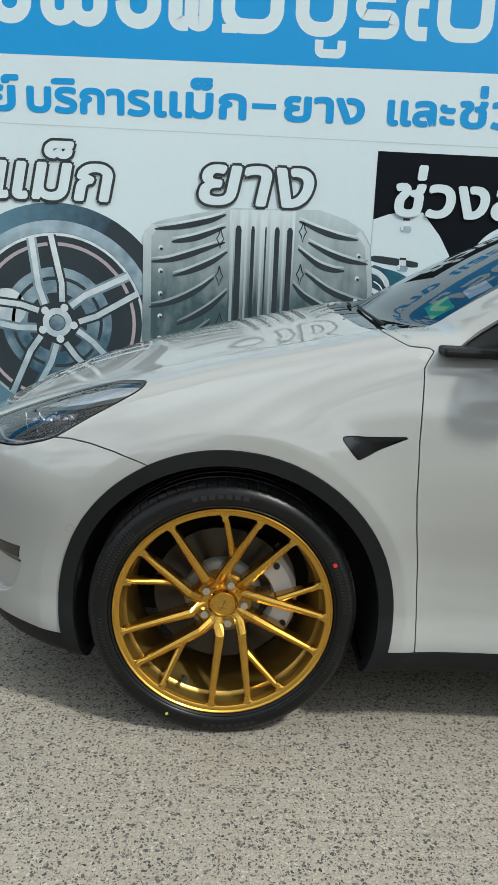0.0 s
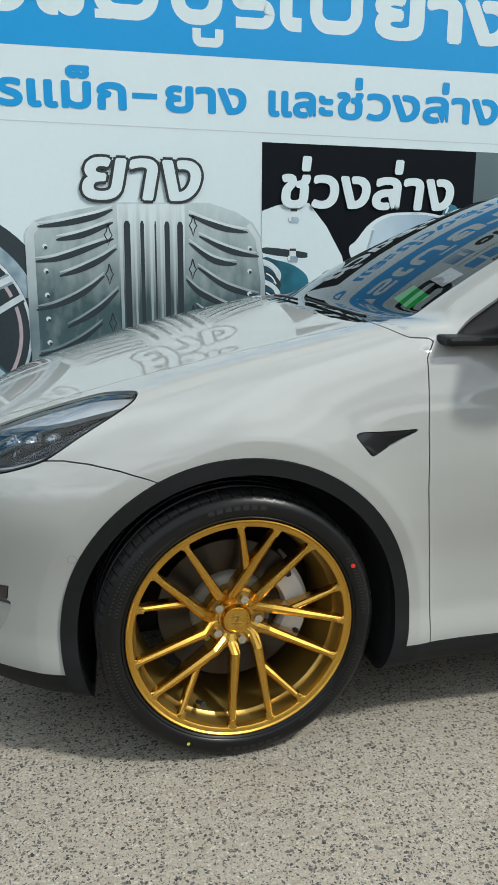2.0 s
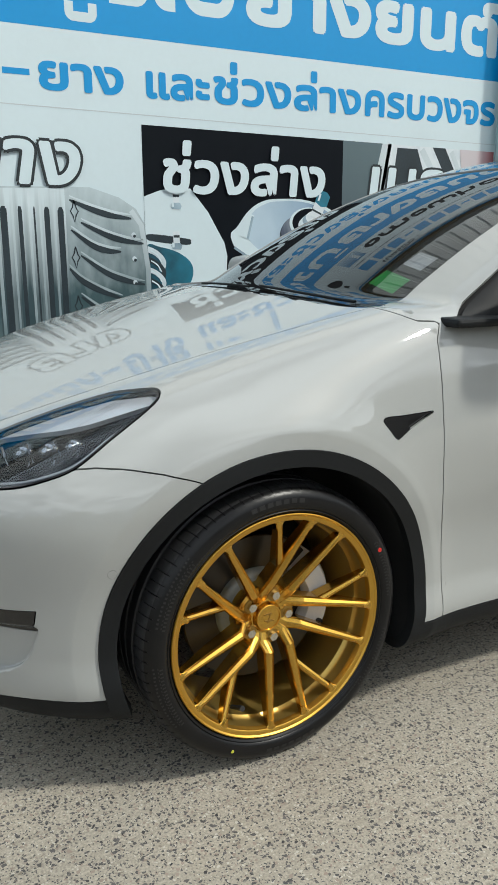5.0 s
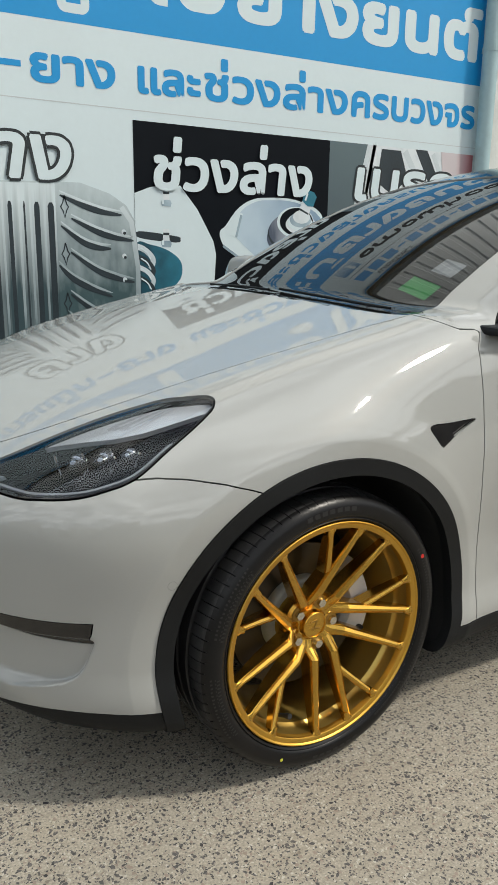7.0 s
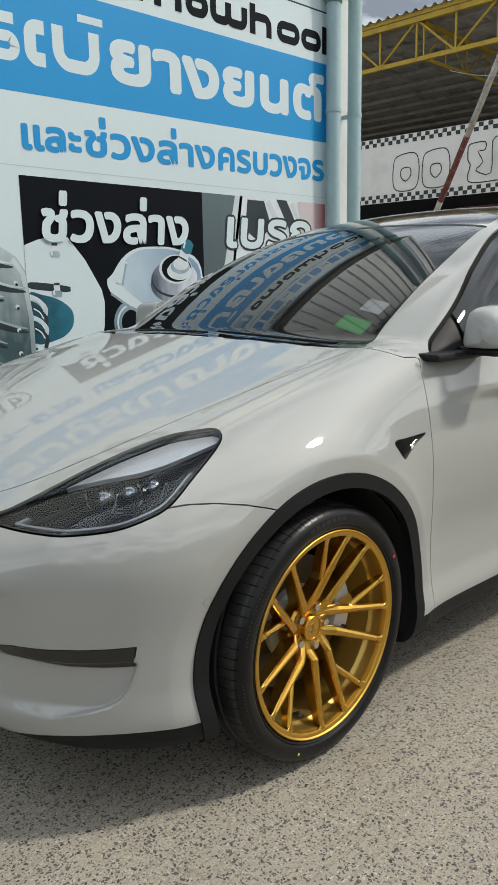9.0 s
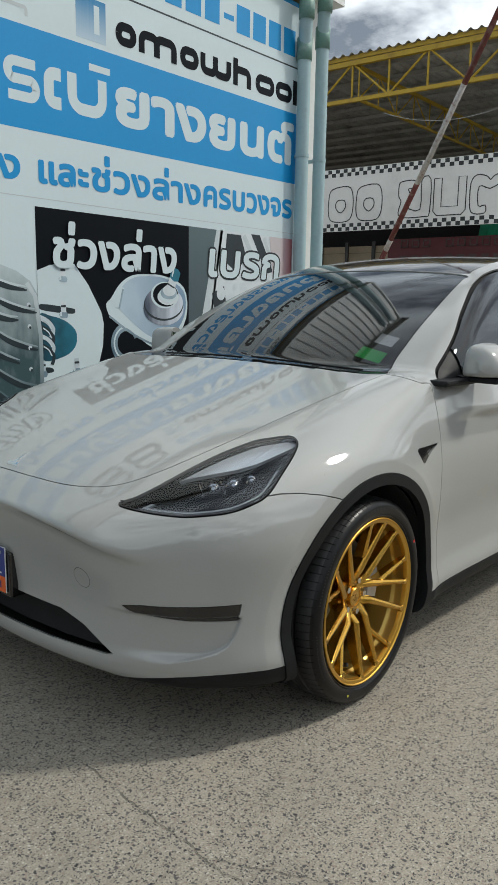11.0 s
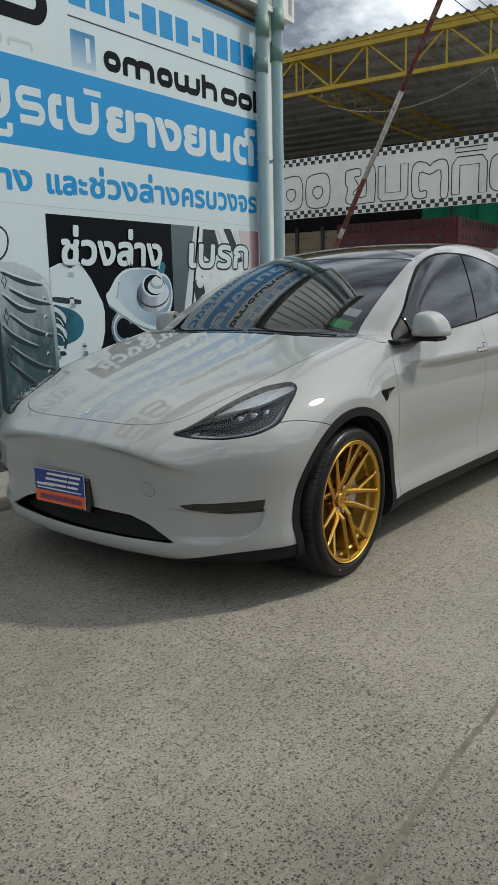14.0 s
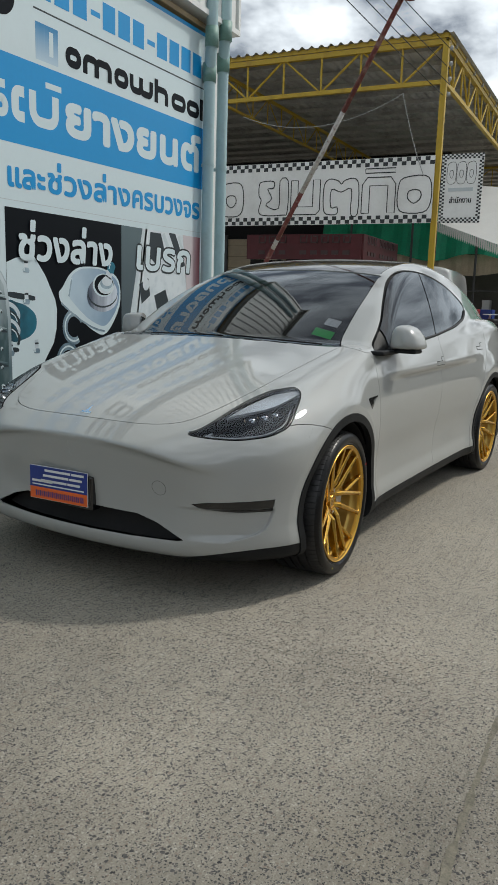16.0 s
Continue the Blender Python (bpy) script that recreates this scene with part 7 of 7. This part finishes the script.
def chequer(name, y0, y1, z0, z1, cell, material, parent, x=-0.0125):
    bm = bmesh.new()
    for r in range(max(1, round((z1 - z0) / cell))):
        for c in range(int((y1 - y0) / (cell * 1.25))):
            if (r + c) % 2:
                continue
            a, b = y0 + c * cell * 1.25, z0 + r * cell
            vs = [bm.verts.new((x, yy, zz)) for yy, zz in ((a, b), (a + cell * 1.25, b), (a + cell * 1.25, b + cell), (a, b + cell))]
            bm.faces.new(vs[::-1])
    return part(name, bm, material, parent)


chequer("chequer_border", BY0, BY1, BZ0 + 0.01, BZ0 + 0.17, 0.08, BANNER_DARK, banner)
chequer("chequer_border", BY0, BY1, BZ1 - 0.17, BZ1 - 0.01, 0.08, BANNER_DARK, banner)


def outline_y(name, line, width, x, material, parent):
    """A thin outline drawn on a face that looks along -x, from (y, z) points."""
    bm = bmesh.new()
    for q in ribbon(line, width):
        vs = [bm.verts.new((x, yy, zz)) for yy, zz in q]
        bm.faces.new(vs)
    return part(name, bm, material, parent)


def glyph_outline(y_right, w, kind, z0, h, parent, x=-0.0125, line=0.022):
    """An outlined plain loop, read from +y to -y as the banner faces the yard."""
    wt = 0.17
    p = lambda u, v: (y_right - u * w, z0 + v * h)
    t = wt / h
    s = wt / w
    if kind == "U":
        pts = [p(0, 1), p(0, 0.12), p(0.12, 0), p(0.88, 0), p(1, 0.12), p(1, 1), p(1 - s, 1), p(1 - s, t), p(s, t), p(s, 1), p(0, 1)]
    elif kind == "n":
        pts = [p(0, 0), p(0, 0.8), p(0.15, 1), p(0.85, 1), p(1, 0.8), p(1, 0), p(1 - s, 0), p(1 - s, 1 - t), p(s, 1 - t), p(s, 0), p(0, 0)]
    elif kind == "E":
        pts = [p(0.1, 1), p(0.5, 1), p(0.5, 0.8), p(0.3, 0.78), p(0.45, 0.5), p(0.25, 0.3), p(0.7, 0.2), p(0.72, 1), p(1, 1), p(1, 0.1), p(0.85, 0), p(0.15, 0), p(0, 0.15), p(0.08, 0.45), p(0.0, 0.6), p(0, 0.9), p(0.1, 1)]
    elif kind == "m":
        pts = [p(0.1, 0), p(0, 0.2), p(0, 0.8), p(0.15, 1), p(0.4, 0.95), p(0.5, 0.85), p(0.6, 0.95), p(0.85, 1), p(1, 0.8), p(1, 0), p(0.8, 0), p(0.8, 0.7), p(0.5, 0.62), p(0.22, 0.7), p(0.22, 0.2), p(0.4, 0.2), p(0.4, 0), p(0.1, 0)]
    else:
        pts = [p(0.15, 0.95), p(0, 0.7), p(0, 0.2), p(0.2, 0), p(0.8, 0), p(1, 0.25), p(1, 0.75), p(0.8, 1), p(0.15, 0.95)]
        inner = [p(0.35, 0.6), p(0.3, 0.4), p(0.5, 0.25), p(0.7, 0.4), p(0.65, 0.6), p(0.35, 0.6)]
        outline_y("outline_shape", smooth_line(inner[:-1], 3, True) + [inner[0]], line, x, BANNER_DARK, parent)
    outline_y("outline_shape", smooth_line(pts[:-1], 3, True) + [pts[0]] if kind in "oEm" else pts, line, x, BANNER_DARK, parent)


for yr, w, k in ((10.5, 0.62, "o"), (9.78, 0.62, "o"), (8.75, 0.72, "E"), (7.95, 0.70, "U"), (7.16, 0.80, "m"), (6.28, 0.74, "n"), (5.48, 0.70, "o")):
    glyph_outline(yr, w, k, 3.17, 0.74, banner)
outline_y("outline_shape", [(6.22, 4.09), (5.56, 4.09), (5.56, 4.0), (6.22, 4.0), (6.22, 4.09)], 0.022, -0.0125, BANNER_DARK, banner)

# small hanging board
board = thing("hanging_board", pose(CX - 0.12, 3.745, 2.94, 0, 0, 0), "small white board with a chequered edge on the post", "sign")
part("board_sheet", boxes(((-0.01, 0.0, 0.0), (0.01, 0.84, 1.36))), BANNER, board)
for y0, y1, z0, z1 in ((0.0, 0.84, 0.0, 0.10), (0.0, 0.84, 1.26, 1.36), (0.0, 0.1, 0.1, 1.26), (0.75, 0.84, 0.1, 1.26)):
    chequer("chequer_edge", y0, y1, z0, z1, 0.035, BANNER_DARK, board, -0.0145)
for yr in (0.72, 0.52, 0.32):
    glyph_outline(yr, 0.18, "o", 0.78, 0.42, board, -0.0145, 0.009)
outline_y("pale_bar", [(0.68, 0.66), (0.18, 0.66)], 0.07, -0.0145, INK_GREY, board)
words = lettering("board_words", "สำนักงาน", 0, 0, 0, 0.44, 0.08, BANNER_DARK, board, "small dark words", bold=0.004, split=False)
for v in words.data.vertices:
    x, y, z = v.co
    v.co = (-0.0145 + y, 0.64 - x, 0.40 + z)

# maroon fascia boards of the shop under the canopy
shop = thing("shop_fascia", pose(0, 0, 0), "dull maroon fascia board with raised plain shapes under the canopy", "sign")
for a, b in (((15.5, 10.05), (15.5, 6.91)), ((15.5, 6.91), (19.0, 7.02))):
    d = Vector((b[0] - a[0], b[1] - a[1]))
    bm = bmesh.new()
    box(bm, (0, -0.05, 2.30), (d.length, 0.05, 2.92), 0.005, pose(a[0], a[1], 0, 0, 0, math.degrees(math.atan2(d.y, d.x))))
    part("fascia", bm, MAROON, shop)
    turn = pose(a[0], a[1], 0, 0, 0, math.degrees(math.atan2(d.y, d.x)))
    for k in range(int(d.length / 0.30)):
        u = 0.35 + k * 0.29
        if u > d.length - 0.3 or k == 3:
            continue
        bm = bmesh.new()
        for w0, w1, h0, h1 in ((0, 0.20, 2.70, 2.735), (0, 0.035, 2.70, 2.89), (0.165, 0.20, 2.70, 2.89), (0.06, 0.20, 2.855, 2.89) if k % 2 else (0.0, 0.12, 2.855, 2.89)):
            box(bm, (u + w0, -0.065, h0), (u + w1, -0.05, h1), 0, turn)
        part("raised_shape", bm, DULL_SILVER, shop)
        bm = bmesh.new()
        box(bm, (u, -0.065, 2.42), (u + 0.18, -0.05, 2.52), 0, turn)
        part("raised_bar", bm, DULL_SILVER, shop)
# near-black colour stands for the gloom under the canopy
part("shop_wall", boxes(((16.0, 7.15, 0), (16.2, 10.2, 2.3)), ((15.6, 9.7, 0), (15.75, 9.9, 2.3)), ((15.6, 7.0, 0), (15.75, 7.15, 2.3))), DARK, shop, "shop front coloured near-black for the canopy's shade")

# green tarpaulin, rear fence and tent
tarp = thing("green_tarpaulin", pose(0, 0, 0), "green tarpaulin sheet hung under the canopy", "tarpaulin")
bm = bmesh.new()
cols = []
for i in range(60):
    y = 0.0 + i * 0.19
    cols.append([bm.verts.new((24.0 + 0.10 * math.sin(i * 1.3) - 0.3 * (3.9 - z), y, z - (0.25 * math.sin(i * 0.21) ** 2 if z < 3.0 else 0))) for z in (2.95, 3.3, 3.7, 4.6)])
for u, v in zip(cols, cols[1:]):
    for k in range(3):
        bm.faces.new((u[k], u[k + 1], v[k + 1], v[k]))
part("tarp_cloth", bm, TARP_GREEN, tarp)
bm = bmesh.new()
cols = []
for i in range(60):
    y = 0.0 + i * 0.19
    cols.append([bm.verts.new((23.95 + 0.06 * math.sin(i * 1.7), y, z - 0.12 * math.sin(i * 0.26) ** 2)) for z in (2.35, 2.65, 3.05)])
for u, v in zip(cols, cols[1:]):
    for k in range(2):
        bm.faces.new((u[k], u[k + 1], v[k + 1], v[k]))
part("tan_strip", bm, TAN, tarp, "tan cloth strip under the green sheet")
for y in (1.2, 3.4, 5.6, 7.8, 10.0):
    bm = bmesh.new()
    tube(bm, (23.7, y, 0), (23.7, y, 4.4), 0.04, 8)
    part("pole", bm, FRAME_DARK, tarp)
# the rear wall's dark mottled colour stands for the shade round the clutter
wall_box("wall_rear", (26.0, -14.0, 0.0), (26.2, 18.0, 3.1), SHADE_WALL, "wall behind the yard, coloured dark for the shade under the canopy")
# a near-black sheet closes the gap, as deep shade does under the roof
wall_box("wall_shed", (25.2, 7.0, 0.0), (25.4, 30.0, 6.5), DARK, "back of the canopy shed, coloured near-black for the shade there")

block_wall = wall_box("wall_tan", (23.5, 12.5, 0.0), (23.7, 29.0, 3.45), TAN, "tan block wall with upright posts under the canopy")
for k in range(15):
    part("wall_post", boxes(((23.42, 12.6 + 1.12 * k, 0.0), (23.5, 12.72 + 1.12 * k, 3.6))), FRAME_DARK, block_wall)
for k in range(8):
    part("wall_course", boxes(((23.488, 12.5, 0.4 + 0.4 * k), (23.4995, 29.0, 0.415 + 0.4 * k))), TAN_JOINT, block_wall)

tent = thing("market_tent", pose(0, 0, 0), "white sloping tent roof with a scalloped edge", "tent")
bm = bmesh.new()
a = [Vector((18.0, 5.67, 3.42)), Vector((16.2, 3.2, 2.50)), Vector((19.6, 2.2, 4.3)), Vector((21.0, 5.3, 4.75))]
bm.faces.new([bm.verts.new(p) for p in (a[0], a[1], a[2], a[3])])
bm2 = bmesh.ops.subdivide_edges(bm, edges=bm.edges, cuts=10, use_grid_fill=True)
part("tent_cloth", bm, TENT_WHITE, tent)
for k in range(40):
    p, q = a[0].lerp(a[1], k / 40), a[0].lerp(a[1], (k + 0.82) / 40)
    bm = bmesh.new()
    bm.faces.new([bm.verts.new(v) for v in (p, q, q - Vector((0, 0, 0.20)), (p + q) / 2 - Vector((0, 0, 0.26)), p - Vector((0, 0, 0.20)))])
    part("scallop", bm, TENT_WHITE, tent)
for p in (a[0], a[1]):
    bm = bmesh.new()
    tube(bm, (p.x, p.y, 0), p, 0.03, 8)
    part("pole", bm, FRAME_DARK, tent)


# ---- slanted barrier pole ----
pole = thing("barrier_pole", pose(0, 0, 0), "slanted red and white rusty barrier pole with a round plate", "pole")
pa, pb = Vector((5.39, 4.72, 1.88)), Vector((4.16, 2.95, 4.02))
d = (pb - pa).normalized()
foot = pa - d * (pa.z / d.z)
L = (pb - foot).length
stops = [(0.0, RUST), ((pa - foot).length + 0.02, RUST), ((pa - foot).length + 0.16, POLE_WHITE), ((pa - foot).length + 0.85, RUST), (L * 0.795, POLE_WHITE), (L, RUST)]
for (s0, _), (s1, mt) in zip(stops, stops[1:]):
    bm = bmesh.new()
    tube(bm, foot + d * s0, foot + d * s1, 0.030 - 0.006 * s0 / L, 12, 0.030 - 0.006 * s1 / L)
    part("pole_length", bm, mt, pole, smooth=True)
bm = bmesh.new()
c = foot + d * (L + 0.14)
facing = Vector((-0.86, -0.42, 0)).normalized()
q = facing.to_track_quat("Z", "Y").to_matrix().to_4x4()
lathe(bm, [(0.0, 0.006), (0.155, 0.006), (0.16, 0.0), (0.155, -0.006), (0.0, -0.006)], 32, "z")
for v in bm.verts:
    v.co = c + q @ v.co
plate_ob = part("round_plate", bm, RUST, pole, "round rusty red plate")
bm = bmesh.new()
lathe(bm, [(0.0, 0.009), (0.11, 0.009), (0.115, 0.006)], 32, "z")
for v in bm.verts:
    v.co = c + q @ v.co
part("plate_face", bm, POLE_WHITE, plate_ob)
part("pivot_post", boxes(((foot.x - 0.1, foot.y - 0.1, 0), (foot.x + 0.1, foot.y + 0.1, 0.7)), bevel=0.02), RUST, pole, "rusty pivot post")


# ---- overhead cables ----
def cable(name, a, b, sag, r, material, label, n=24):
    bm = bmesh.new()
    a, b = Vector(a), Vector(b)
    pipe(bm, [a.lerp(b, i / n) - Vector((0, 0, 4 * sag * (i / n) * (1 - i / n))) for i in range(n + 1)], r, 5)
    return tagged(part(name, bm, material, smooth=True), label, "cable", "overhead cables")


for k, (z, y) in enumerate(((6.35, 4.55), (6.05, 4.62), (5.75, 4.60), (5.5, 4.66))):
    cable("power_cable", (CX + 0.1, y, z - 0.05), (-6.0, 9.0 - 0.25 * k, 9.4 + 0.45 * (3 - k)), 0.35, 0.008, CABLE, "thin black overhead cable to the canopy corner")
cable("hanging_cable", (CX - 0.12, 9.2, 5.35), (CX - 0.12, 5.5, 5.55), 0.42, 0.009, PALE_CABLE, "slack grey cable under the truss")
cable("hanging_cable", (CX - 0.14, 5.5, 5.55), (CX - 0.14, 4.95, 3.9), 0.12, 0.008, PALE_CABLE, "slack grey cable under the truss")
for k in range(4):
    bm = bmesh.new()
    z = 5.45 + 0.29 * k
    lathe(bm, [(0.0, -0.04), (0.026, -0.04), (0.038, 0.0), (0.026, 0.04), (0.0, 0.04)], 12, "z")
    for v in bm.verts:
        v.co += Vector((CX - 0.16, CY - 0.15, z))
    tagged(part("insulator", bm, PALE_CABLE, smooth=True), "grey cable insulator on the canopy corner", "insulator", "insulators")

# ---- things far under the canopy ----
van = thing("parked_van", pose(15.9, 5.52, 0.0, 0, 0, 4), "white van parked behind the car", "van")
VAN_WHITE = mat("white_van_paint", (0.6, 0.61, 0.62), rough=0.3, coat=0.6, spread=0.03)
bm = bmesh.new()
sec = smooth_line([(-0.85, 0.30), (-0.86, 1.0), (-0.82, 1.35), (-0.75, 1.95), (-0.60, 2.14), (0.0, 2.2), (0.60, 2.14), (0.75, 1.95), (0.82, 1.35), (0.86, 1.0), (0.85, 0.30)], 4)
rings = []
for x, sc, tall in ((0.0, 0.93, 0.955), (0.03, 0.965, 0.98), (0.09, 0.99, 0.995), (0.18, 1.0, 1.0), (2.0, 1.0, 1.0), (3.3, 0.98, 0.98), (4.2, 0.92, 0.60), (4.4, 0.84, 0.5)):
    rings.append([bm.verts.new((x, y * sc, 0.25 + (z - 0.25) * tall)) for y, z in sec])
for u, v in zip(rings, rings[1:]):
    for k in range(len(sec) - 1):
        bm.faces.new((u[k], u[k + 1], v[k + 1], v[k]))
bm.faces.new(rings[0])
bm.faces.new(rings[-1][::-1])
bmesh.ops.recalc_face_normals(bm, faces=bm.faces)
part("van_body", bm, VAN_WHITE, van, smooth=True)
part("rear_window", boxes(((-0.02, -0.6, 1.2), (0.01, 0.6, 1.7)), bevel=0.01), WINDOW, van)
for x in (0.9, 3.5):
    for y in (-0.8, 0.62):
        bm = bmesh.new()
        lathe(bm, [(0.0, 0.0), (0.2, 0.0), (0.32, 0.02), (0.33, 0.1), (0.32, 0.17), (0.0, 0.18)], 24, "y")
        for v in bm.verts:
            v.co += Vector((x, y, 0.33))
        part("wheel", bm, RUBBER, van)


def motorbike(x, y, turn, colour, label):
    ob = thing("motorcycle", pose(x, y, 0, 0, 0, turn), label, "motorcycle", "parked motorcycles")
    for wx in (-0.6, 0.6):
        bm = bmesh.new()
        lathe(bm, [(0.20, -0.03), (0.29, -0.045), (0.30, 0.0), (0.29, 0.045), (0.20, 0.03)], 24, "y", closed=True)
        for v in bm.verts:
            v.co += Vector((wx, 0, 0.30))
        part("wheel", bm, RUBBER, ob)
    bm = bmesh.new()
    box(bm, (-0.5, -0.1, 0.45), (0.25, 0.1, 0.72), 0.05)
    box(bm, (0.2, -0.13, 0.5), (0.5, 0.13, 0.9), 0.05)
    part("fairing", bm, colour, ob)
    part("seat", boxes(((-0.75, -0.12, 0.72), (0.1, 0.12, 0.80)), bevel=0.03), SEAL, ob)
    bm = bmesh.new()
    tube(bm, (0.6, 0, 0.3), (0.42, 0, 1.0), 0.03, 8)
    tube(bm, (0.42, -0.32, 1.02), (0.42, 0.32, 1.02), 0.015, 8)
    part("fork", bm, SILVER, ob)


RED = mat("red_plastic", (0.35, 0.02, 0.025), rough=0.4, spread=0.1)
BLUE = mat("blue_plastic", (0.02, 0.06, 0.28), rough=0.45, spread=0.1)
motorbike(18.6, 4.45, 70, RED, "red motorcycle parked in the shade")
motorbike(19.6, 4.0, 60, SEAL, "black motorcycle parked in the shade")
for x, y, mt, nm in ((20.6, 4.6, BLUE, "blue"), (20.2, 4.95, RED, "red")):
    ob = thing("plastic_crate", pose(x, y, 0), nm + " plastic crate stacked on dark boxes in the shade", "crate", "crates in the shade")
    part("crate_body", boxes(((-0.25, -0.2, 0.75), (0.25, 0.2, 1.15)), bevel=0.02), mt, ob)
    part("box_below", boxes(((-0.3, -0.25, 0.0), (0.3, 0.25, 0.75)), bevel=0.01), FRAME_DARK, ob)
rack = thing("storage_rack", pose(22.6, 4.6, 0), "dark storage rack with boxes under the tarpaulin", "rack")
for z in (0.5, 1.1, 1.7):
    part("shelf", boxes(((-0.3, -2.5, z), (0.3, 3.5, z + 0.04))), FRAME_DARK, rack)
for y in (-2.5, -0.5, 1.5, 3.45):
    part("upright", boxes(((-0.3, y, 0), (-0.25, y + 0.05, 2.1))), FRAME_DARK, rack)
r = random.Random(8)
for k in range(16):
    y = -2.3 + k * 0.36
    z = (0.54, 1.14)[k % 2]
    part("stored_box", boxes(((-0.25, y, z), (0.2, y + r.uniform(0.15, 0.3), z + r.uniform(0.15, 0.45))), bevel=0.005), r.choice((DARK, FRAME_DARK, RED, METAL_GREY, TAN)), rack)
